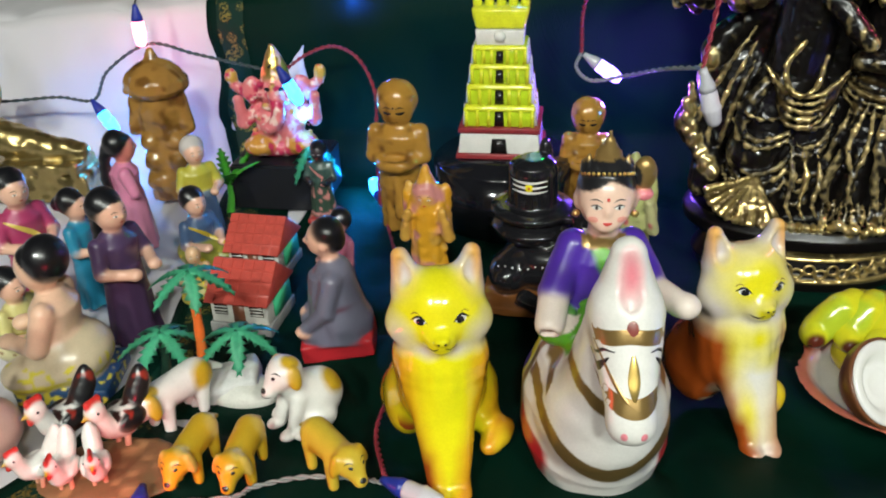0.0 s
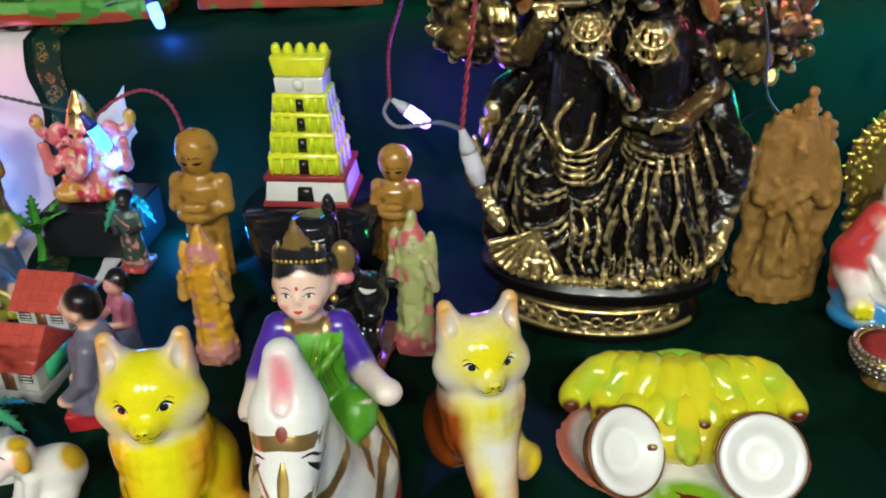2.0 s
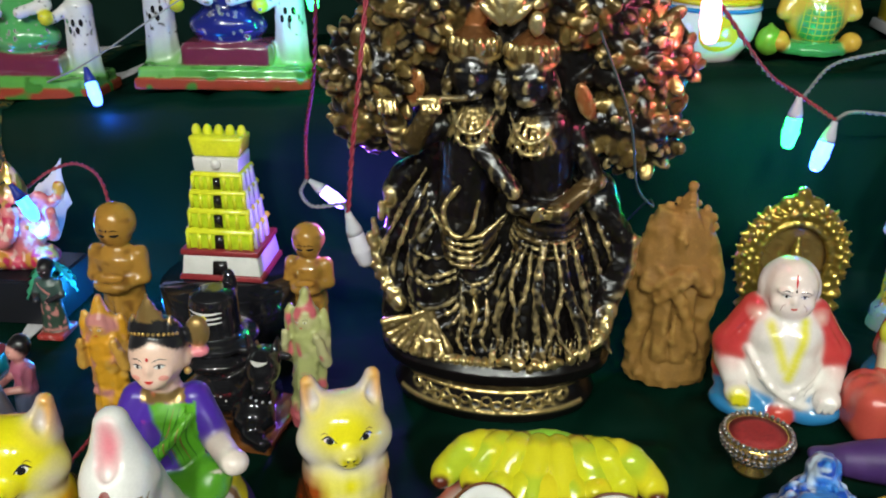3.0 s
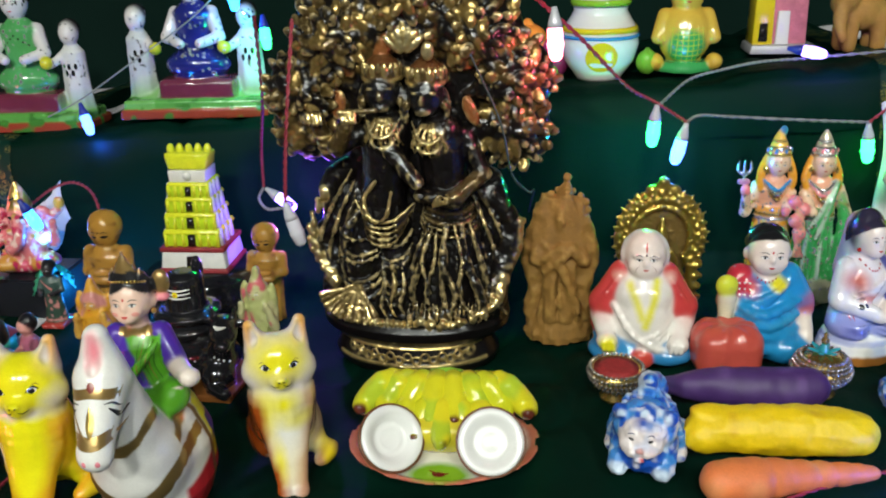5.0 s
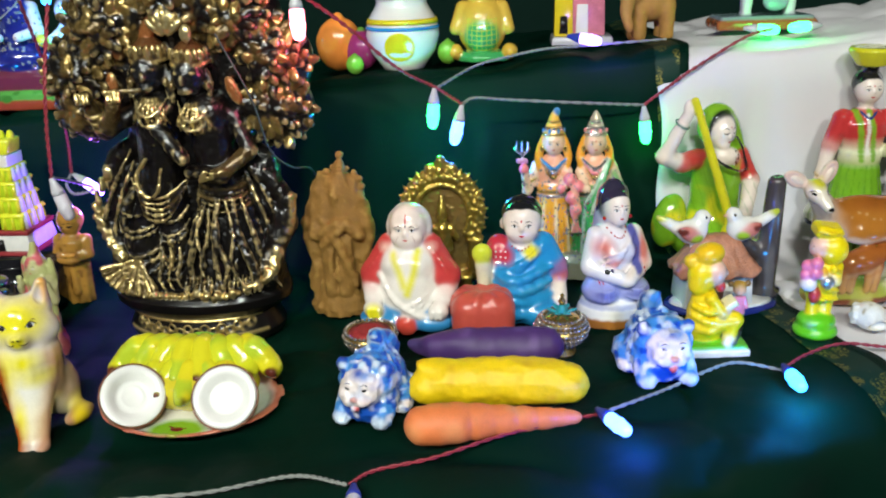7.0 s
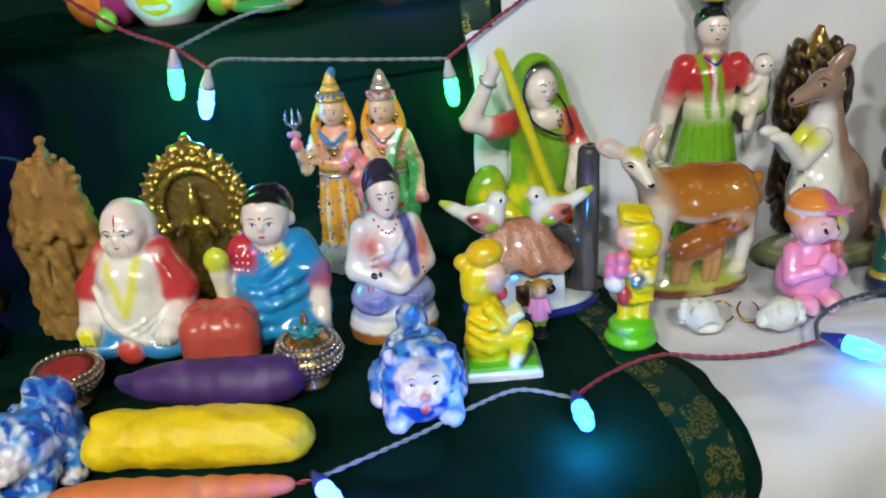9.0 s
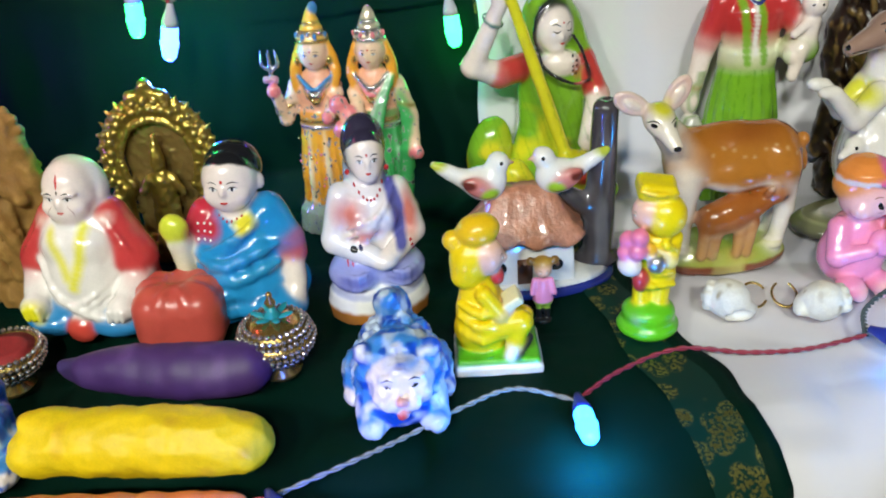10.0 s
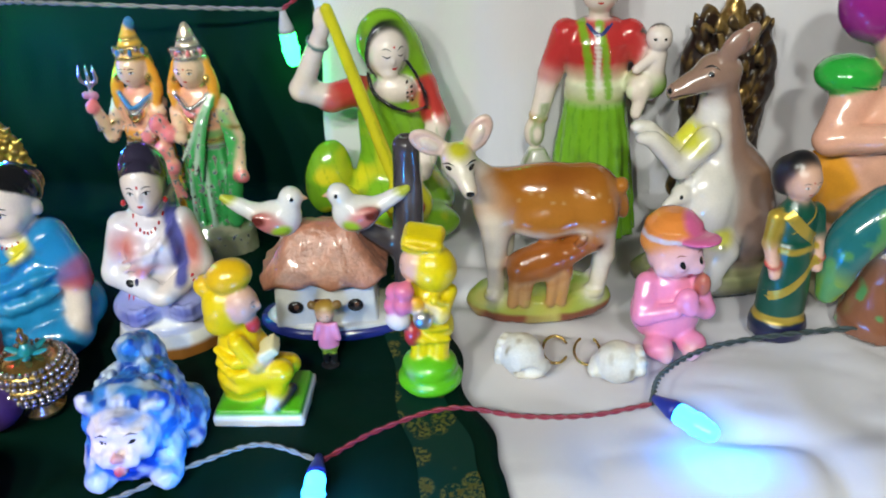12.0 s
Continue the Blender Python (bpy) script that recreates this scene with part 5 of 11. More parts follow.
# ---- terracotta standing figure ----
def terracotta(x, y, rz):
    c = Clay(0.0017)
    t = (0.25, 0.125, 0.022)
    c.robe((0, 0, 0), [(0, 0.034), (0.008, 0.036), (0.022, 0.032), (0.030, 0.024)], t, 0.006, deep=0.7)
    c.robe((0, 0, 0.02), [(0, 0.026), (0.03, 0.024), (0.06, 0.032), (0.10, 0.034), (0.125, 0.028), (0.14, 0.018)], t, 0.008, deep=0.55)
    c.ball((0.004, -0.006, 0.138), (0.013, 0.014, 0.016), t, 0.005)
    c.limb((0.004, -0.004, 0.150), (0.005, -0.002, 0.170), 0.010, 0.006, t, 0.003)
    c.ball((0.005, -0.002, 0.180), 0.0045, t, 0.003)
    for s in (-1, 1):
        c.limb((s * 0.017, -0.006, 0.118), (s * 0.024, -0.016, 0.095), 0.008, 0.007, t, 0.003)
        c.limb((s * 0.024, -0.016, 0.095), (s * 0.004 + 0.008, -0.022, 0.110), 0.006, 0.005, t, 0.003)
        c.rope([(s * 0.022, -0.004, 0.13), (s * 0.033, -0.004, 0.10), (s * 0.026, -0.006, 0.06), (s * 0.030, -0.004, 0.03)], [0.006, 0.008, 0.006, 0.008], t, 0.004)
        c.limb((s * 0.008, -0.014, 0.085), (s * 0.007, -0.018, 0.030), 0.009, 0.007, t, 0.003)
        c.ball((s * 0.014, 0.0, 0.140), (0.008, 0.007, 0.012), t, 0.005)
    for k in range(7):
        u = (k - 3) / 3
        c.rope([(0.004 + 0.012 * u, -0.018, 0.094), (0.002 + 0.016 * u + 0.004 * math.sin(k * 2), -0.024 + 0.006 * u * u, 0.062), (0.004 + 0.024 * u, -0.020 + 0.008 * u * u, 0.028)], [0.001, 0.0020, 0.0026], t, 0.002, 8)
    c.rope([(-0.020, -0.012, 0.116), (-0.004, -0.022, 0.100), (0.010, -0.024, 0.072), (0.020, -0.020, 0.040)], [0.003, 0.004, 0.004, 0.003], t, 0.003, 9)
    c.rope([(0.020, -0.012, 0.112), (0.006, -0.024, 0.104), (-0.014, -0.022, 0.084)], [0.003, 0.004, 0.003], t, 0.003, 8)
    for k in range(14):
        a = radians(-50 + 20 * k)
        c.ball((0.005 + 0.022 * math.cos(a), 0.002, 0.140 + 0.026 * math.sin(a)), (0.0040, 0.004, 0.0040), t, 0.001)
    for k in range(6):
        c.ring((0.004, -0.004, 0.150 + 0.004 * k), 0.0105 - 0.0011 * k, 0.0012, t, 0.0008)
    for s in (-1, 1):
        for k in range(7):
            c.ball((s * (0.030 + 0.003 * math.sin(k * 2)), -0.006, 0.028 + 0.013 * k), (0.004, 0.004, 0.0062), t, 0.001, (0, s * 25, 0))
        c.ball((0.004 + s * 0.005, -0.019, 0.141), (0.003, 0.0015, 0.0014), t, 0.0006)
    c.ball((0.004, -0.0205, 0.137), (0.0018, 0.002, 0.003), t, 0.001)
    c.limb((0.000, -0.018, 0.1305), (0.008, -0.018, 0.1305), 0.0011, 0.0011, t, 0.0005)
    c.relief(0.0034, 150, 3, squash=(1, 1, 0.7))
    c.relief(0.0010, 420, 6, ridged=True)
    # ridges coloured paler than the base clay, which stays in the hollows
    c.ridge_tone = ((0.42, 0.24, 0.055), 0.0001, 0.0006, 5, lambda p: 0.7)
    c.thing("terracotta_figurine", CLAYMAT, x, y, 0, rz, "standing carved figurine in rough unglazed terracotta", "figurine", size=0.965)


terracotta(0.332, 0.692, -4)


# ---- dish with bananas and coconut halves ----
BANANA = painted("banana_glaze", 0.18, 0.6, amount=0.1)
HUSK = plain("coconut_husk", (0.16, 0.055, 0.02), 0.35, amount=0.4, scale=120.0, coat=0.3)
COCONUT = plain("coconut_flesh", (0.80, 0.79, 0.77), 0.25, amount=0.06, coat=0.4)


def turned(profile, segments=48):
    """A closed turned form of (radius, height) from the axis, out and back to the axis."""
    bm = bmesh.new()
    rows = []
    for r, z in profile:
        if r < 1e-6:
            rows.append([bm.verts.new((0, 0, z))])
        else:
            rows.append([bm.verts.new((r * math.cos(2 * math.pi * k / segments), r * math.sin(2 * math.pi * k / segments), z)) for k in range(segments)])
    for a, b in zip(rows, rows[1:]):
        for k in range(segments):
            q = [a[k % len(a)], a[(k + 1) % len(a)], b[(k + 1) % len(b)], b[k % len(b)]]
            q = list(dict.fromkeys(q))
            if len(q) > 2:
                bm.faces.new(q)
    return bm


def fruit_dish(x, y, rz):
    root = new("fruit_dish")
    root.matrix_world = pose(x, y, sag(x, y), 0, 0, rz)
    c = Clay(0.0017)
    c.robe((0, 0, 0), [(0, 0.060), (0.006, 0.070), (0.012, 0.081)], WHITE, 0.002, deep=0.80)
    c.robe((0, 0, 0.007), [(0, 0.066), (0.010, 0.080)], WHITE, 0.002, deep=0.80, cut=True)
    c.coat(lambda p: np.clip((np.sqrt(p[:, 0] ** 2 + (p[:, 1] / 0.8) ** 2) - 0.066) / 0.008, 0, 1), (0.55, 0.16, 0.10))
    c.spot((0, -0.046, 0.008), (0.030, 0.020, 0.02), (0.22, 0.45, 0.02), 0.35)
    c.dab(0.000, -0.0445, 0.0055, 0.0034, (0.14, 0.015, 0.01), el=90, lift=0.0008)
    c.stroke([(-0.008, -0.040), (0, -0.044), (0.008, -0.043)], 0.003, (0.16, 0.02, 0.01), el=90, lift=0.0006)
    c.thing("dish", GLAZE, 0, 0, parent=root).matrix_world = root.matrix_world
    rnd = random.Random(3)
    for row, n in ((0, 8), (1, 5)):
        for i in range(n):
            u = (i - (n - 1) / 2) / ((n - 1) / 2)
            spread = 0.068 if row == 0 else 0.040
            top, drop = (0.050, 0.020) if row == 0 else (0.036, 0.010)
            yellow = (0.66 + rnd.uniform(-0.05, 0.05), 0.62, 0.02)
            b = Clay(0.0016)
            y0 = 0.030 if row == 0 else 0.012
            fx = u * spread
            b.rope([(u * 0.030, y0 + 0.012, top - 0.004), (u * spread * 0.75, y0 - 0.008, top + 0.002), (fx, y0 - 0.026 + 0.012 * abs(u), top - 0.008 - 0.006 * abs(u)), (fx * 1.05, y0 - 0.042 + 0.016 * abs(u), drop + 0.016)], [0.006, 0.0105, 0.0100, 0.0052], yellow, 0.003, 9)
            b.spot((fx * 1.05, y0 - 0.046 + 0.016 * abs(u), drop + 0.015), (0.0080, 0.0085, 0.0080), (0.10, 0.02, 0.01), 0.35)
            b.spot((u * 0.030, y0 + 0.012, top), (0.014, 0.012, 0.014), (0.25, 0.50, 0.03), 0.6)
            b.speckle(60, 0.58, (0.45, 0.55, 0.03), 11 + i, 0.2)
            if i == 5:
                b.spot((u * 0.05, y0, top + 0.006), (0.010, 0.012, 0.008), (0.55, 0.12, 0.04), 0.6)
            b.thing("banana", BANANA, 0, 0, parent=root).matrix_world = root.matrix_world
    h = Clay(0.0018)
    h.rope([(-0.028, 0.036, 0.046), (0, 0.038, 0.050), (0.028, 0.036, 0.046)], [0.006, 0.0075, 0.006], (0.25, 0.52, 0.04), 0.003)
    h.ball((0, 0.010, 0.022), (0.058, 0.034, 0.022), (0.62, 0.52, 0.03), 0.004)
    h.thing("stalk", BANANA, 0, 0, parent=root).matrix_world = root.matrix_world
    for s, tilt in ((-1, 38), (1, 8)):
        bm = turned([(0, -0.018), (0.012, -0.0165), (0.020, -0.011), (0.0262, -0.003), (0.0280, 0.004), (0.0282, 0.0065), (0.0268, 0.0068), (0.0258, 0.002), (0.016, -0.003), (0, -0.004)])
        shell = part("coconut_half", bm, HUSK, root, "brown husk shell")
        shell.matrix_local = pose(s * 0.041, -0.030, 0.029, 52, 0, tilt)
        bm = turned([(0, -0.0030), (0.015, -0.0022), (0.0255, 0.0030), (0.0265, 0.0072), (0.0250, 0.0084), (0.0215, 0.0080), (0.0185, 0.0062), (0.0150, 0.0016), (0.0120, -0.0004), (0.0100, 0.0006), (0.0075, 0.0000), (0, -0.0008)])
        part("coconut_flesh", bm, COCONUT, shell, "white coconut flesh with a hollow")
    tagged(root, "glazed ceramic dish with bananas and two coconut halves", "fruit dish")


fruit_dish(0.231, 0.490, 0)


# ---- small carved statuettes behind the horse ----
def statuette(x, y, rz, h, main, second, third, seed, label):
    c = Clay(0.0014)
    c.robe((0, 0, 0), [(0, 0.016), (0.012, 0.018), (0.022, 0.013)], third, 0.003, deep=0.8)
    c.robe((0, 0, 0.018), [(0, 0.015), (0.3 * h, 0.013), (0.55 * h, 0.016), (0.70 * h, 0.010)], main, 0.004, deep=0.75, folds=7, fold=0.08)
    c.ball((0, -0.002, 0.80 * h), (0.0095, 0.0095, 0.011), second, 0.003)
    c.limb((0, 0, 0.86 * h), (0, 0, 0.985 * h), 0.008, 0.003, main, 0.003)
    for s in (-1, 1):
        c.limb((s * 0.013, 0, 0.66 * h), (s * 0.017, -0.006, 0.52 * h), 0.005, 0.004, second, 0.002)
        c.limb((s * 0.017, -0.006, 0.52 * h), (s * 0.013, -0.012, 0.72 * h), 0.004, 0.0035, second, 0.002)
        c.ball((s * 0.014, 0.002, 0.74 * h), (0.005, 0.004, 0.016), main, 0.002)
    c.relief(0.0022, 220, seed)
    c.speckle(150, 0.6, second, seed, 0.2)
    c.speckle(110, 0.64, third, seed + 5, 0.15)
    face(c, 0, 0.80 * h, 0.008, small=True)
    c.thing("standing_statuette", ENAMEL, x, y, 0, rz, label, "figurine")


statuette(-0.109, 0.579, 0, 0.118, (0.62, 0.30, 0.02), (0.60, 0.33, 0.06), (0.55, 0.22, 0.20), 4, "small standing statuette, ochre and gold with pink base")
statuette(0.044, 0.602, -8, 0.122, (0.40, 0.42, 0.16), (0.50, 0.48, 0.24), (0.55, 0.12, 0.14), 6, "small standing statuette, pale olive green with pink")


# ---- seated sage and seated lady ----
def sage(x, y, rz):
    c = Clay(0.0014, soft=0.0018)
    cream, shawl, low = (0.80, 0.75, 0.70), (0.55, 0.05, 0.05), (0.03, 0.22, 0.48)
    c.ball((0, 0.004, 0.020), (0.050, 0.040, 0.020), low, 0.006)
    for s in (-1, 1):
        c.ball((s * 0.028, -0.022, 0.014), (0.027, 0.020, 0.013), low, 0.006, (0, 0, s * 15))
        c.limb((s * 0.021, 0.004, 0.088), (s * 0.038, -0.002, 0.058), 0.0155, 0.0165, shawl, 0.008)
        c.limb((s * 0.038, -0.002, 0.058), (s * 0.043, 0.002, 0.034), 0.0160, 0.010, shawl, 0.006)
        c.limb((s * 0.041, -0.010, 0.046), (s * 0.036, -0.030, 0.032), 0.0115, 0.009, cream, 0.004)
        c.ball((s * 0.035, -0.036, 0.030), (0.011, 0.009, 0.010), cream, 0.003)
        for k in range(3):
            c.limb((s * (0.029 + 0.005 * k), -0.043, 0.032), (s * (0.028 + 0.005 * k), -0.043, 0.024), 0.0026, 0.0022, cream, 0.001)
        for k in range(4):
            c.rope([(s * (0.026 + 0.004 * k), -0.010 - 0.002 * k, 0.092 - 0.006 * k), (s * (0.037 + 0.003 * k), -0.014, 0.070 - 0.004 * k), (s * (0.040 + 0.003 * k), -0.014, 0.050 - 0.002 * k)], [0.001, 0.0022, 0.001], shawl, 0.0025, 7)
    c.ball((0, 0.000, 0.064), (0.034, 0.029, 0.038), cream, 0.008)
    c.ball((0, -0.012, 0.044), (0.030, 0.025, 0.029), cream, 0.008)
    for s in (-1, 1):
        c.ball((s * 0.011, -0.018, 0.074), (0.013, 0.010, 0.010), cream, 0.008)
    c.rope([(-0.030, -0.020, 0.064), (-0.012, -0.036, 0.040), (0.010, -0.038, 0.026), (0.026, -0.034, 0.020)], [0.0020, 0.0030, 0.0026, 0.002], cream, 0.003, 9)
    for k in range(3):
        c.rope([(0.028, -0.020, 0.052 - 0.008 * k), (0.012, -0.036, 0.038 - 0.006 * k), (-0.004, -0.037, 0.032 - 0.005 * k)], [0.001, 0.002, 0.001], cream, 0.003, 6)
    c.ball((0, -0.037, 0.012), (0.012, 0.008, 0.011), (0.55, 0.06, 0.04), 0.002)
    c.ball((0, -0.002, 0.113), (0.0205, 0.0195, 0.0245), PALE, 0.004)
    c.ball((0, -0.013, 0.101), (0.0150, 0.010, 0.010), PALE, 0.005)
    for s in (-1, 1):
        c.ball((s * 0.0095, -0.0155, 0.1055), (0.0075, 0.006, 0.006), PALE, 0.004)
        c.ball((s * 0.0075, -0.0188, 0.1175), (0.0060, 0.0032, 0.0022), PALE, 0.003)
        c.ball((s * 0.0210, 0.002, 0.110), (0.003, 0.005, 0.008), PALE, 0.002)
    c.ball((0, -0.0215, 0.1095), (0.0030, 0.003, 0.0045), PALE, 0.002)
    c.ball((0, -0.0205, 0.1015), (0.0055, 0.0024, 0.0018), PALE, 0.0012)
    c.ball((0, 0.006, 0.112), (0.0245, 0.018, 0.0255), (0.78, 0.76, 0.74), 0.003)
    c.spot((-0.034, -0.042, 0.028), 0.013, (0.80, 0.72, 0.02), 0.5)
    for s in (-1, 1):
        c.spot((s * 0.044, 0.004, 0.070), (0.022, 0.05, 0.040), shawl, 0.9, 0.9)
        c.spot((s * 0.024, -0.008, 0.092), (0.010, 0.03, 0.008), (0.75, 0.55, 0.45), 0.8, 0.7)
    c.streak([(-0.014, 0.086), (-0.006, 0.068), (-0.002, 0.056)], 0.0065, (0.76, 0.70, 0.05), 0.8, 0.85)
    c.streak([(0.012, 0.090), (0.009, 0.070), (0.002, 0.048)], 0.0065, (0.76, 0.70, 0.05), 0.8, 0.95)
    c.stroke([(-0.030, 0.060), (-0.010, 0.037), (0.016, 0.021)], 0.0010, (0.55, 0.50, 0.44), n=16)
    face(c, 0, 0.1135, 0.0165, bindi=None, lips=(0.55, 0.12, 0.10))
    for s in (-1, 1):
        c.stroke([(s * 0.0062, 0.1085), (s * 0.0095, 0.1045), (s * 0.0100, 0.1005)], 0.0006, (0.45, 0.28, 0.22), lift=0.0004)
    c.stroke([(0, 0.121), (0, 0.126), (0, 0.131)], 0.0018, RED)
    c.stroke([(0, 0.1175), (0, 0.1205)], 0.0012, BLACK)
    c.thing("seated_sage_figurine", GLAZE, x, y, 0, rz, "seated sage figurine, white robe and red shawl, glazed ceramic", "figurine", size=0.935)


sage(0.411, 0.648, -4)


def blue_lady(x, y, rz):
    c = Clay(0.0014, soft=0.0018)
    blue, deep, red = (0.018, 0.25, 0.54), (0.02, 0.12, 0.32), (0.50, 0.03, 0.05)
    c.ball((0, 0.004, 0.024), (0.046, 0.040, 0.024), blue, 0.006)
    for s in (-1, 1):
        c.ball((s * 0.024, -0.020, 0.018), (0.025, 0.022, 0.017), blue, 0.007, (0, 0, s * 15))
    c.robe((0, 0.002, 0.02), [(0, 0.040), (0.03, 0.038), (0.052, 0.036), (0.066, 0.028), (0.076, 0.014)], blue, 0.008, deep=0.78)
    for k in range(4):
        c.rope([(-0.036 + 0.001 * k, -0.014, 0.070 - 0.012 * k), (-0.008 + 0.006 * math.sin(k * 2), -0.035 - 0.001 * k, 0.058 - 0.012 * k), (0.032, -0.020, 0.070 - 0.015 * k)], [0.0012, 0.0024, 0.0010], blue, 0.009, 8)
    for k in range(3):
        c.rope([(0.026, -0.004, 0.094 - 0.002 * k), (0.008 - 0.004 * k, -0.026, 0.080 - 0.005 * k), (-0.020 - 0.004 * k, -0.026, 0.066 - 0.006 * k)], [0.002, 0.003, 0.002], blue, 0.003, 7)
    c.limb((-0.024, 0, 0.086), (-0.036, -0.010, 0.064), 0.0135, 0.0120, red, 0.005)
    c.limb((-0.037, -0.011, 0.061), (-0.040, -0.024, 0.074), 0.009, 0.008, PALE, 0.003)
    c.ball((-0.041, -0.026, 0.086), (0.011, 0.008, 0.012), (0.60, 0.64, 0.04), 0.003)
    c.limb((-0.040, -0.022, 0.050), (-0.040, -0.024, 0.074), 0.007, 0.009, (0.72, 0.72, 0.50), 0.003)
    c.limb((0.022, 0, 0.088), (0.036, -0.004, 0.066), 0.0145, 0.0125, blue, 0.006)
    c.limb((0.037, -0.004, 0.066), (0.039, -0.005, 0.056), 0.0122, 0.0115, red, 0.002)
    c.limb((0.038, -0.005, 0.058), (0.041, -0.016, 0.034), 0.0095, 0.008, PALE, 0.002)
    c.ball((0.041, -0.020, 0.027), (0.008, 0.008, 0.010), PALE, 0.002)
    c.limb((0, -0.004, 0.092), (0, -0.004, 0.102), 0.012, 0.012, PALE, 0.003)
    c.ball((0, -0.004, 0.116), (0.0205, 0.0200, 0.0230), PALE, 0.003)
    c.ball((0, -0.014, 0.105), (0.015, 0.010, 0.010), PALE, 0.005)
    for s in (-1, 1):
        c.ball((s * 0.009, -0.0175, 0.109), (0.007, 0.005, 0.006), PALE, 0.004)
        c.ball((s * 0.0205, 0.0, 0.112), (0.003, 0.005, 0.006), PALE, 0.002)
    c.ball((0, -0.0240, 0.1135), (0.0025, 0.003, 0.0042), PALE, 0.002)
    c.ball((0, -0.0232, 0.1053), (0.0042, 0.0020, 0.0017), PALE, 0.001)
    c.ball((0, 0.006, 0.122), (0.0215, 0.0190, 0.0200), BLACK, 0.001)
    c.ball((0, 0.024, 0.120), (0.013, 0.011, 0.013), BLACK, 0.003)
    c.spot((-0.020, -0.02, 0.082), (0.016, 0.03, 0.013), red, 0.6)
    c.spot((0.010, -0.022, 0.087), (0.012, 0.03, 0.009), (0.75, 0.66, 0.03), 0.6)
    c.spot((0, -0.02, 0.093), (0.010, 0.03, 0.006), PALE, 0.5)
    c.hair((0, -0.004, 0.116), 0.0210, BLACK, 0.20)
    for k in range(9):
        c.dab(-0.027 + (k % 3) * 0.005, 0.074 + (k // 3) * 0.0055, 0.0010, 0.0010, WHITE, lift=0.0006)
    for k in range(6):
        c.dab(-0.010 + 0.0035 * k, 0.0905 - 0.0014 * (2.5 - abs(k - 2.5)), 0.0008, 0.0009, (0.40, 0.02, 0.02), lift=0.0007)
    c.streak([(-0.020, 0.060), (0.004, 0.050), (0.028, 0.056)], 0.004, (0.05, 0.32, 0.56), 0.9, 0.6)
    c.streak([(-0.020, 0.040), (0.004, 0.030), (0.028, 0.034)], 0.004, (0.02, 0.14, 0.34), 0.9, 0.6)
    face(c, 0, 0.1155, 0.0170, bindi=RED)
    c.thing("seated_lady_figurine", GLAZE, x, y, 0, rz, "seated lady figurine in a blue sari, glazed ceramic", "figurine", size=0.935)


blue_lady(0.524, 0.652, -2)


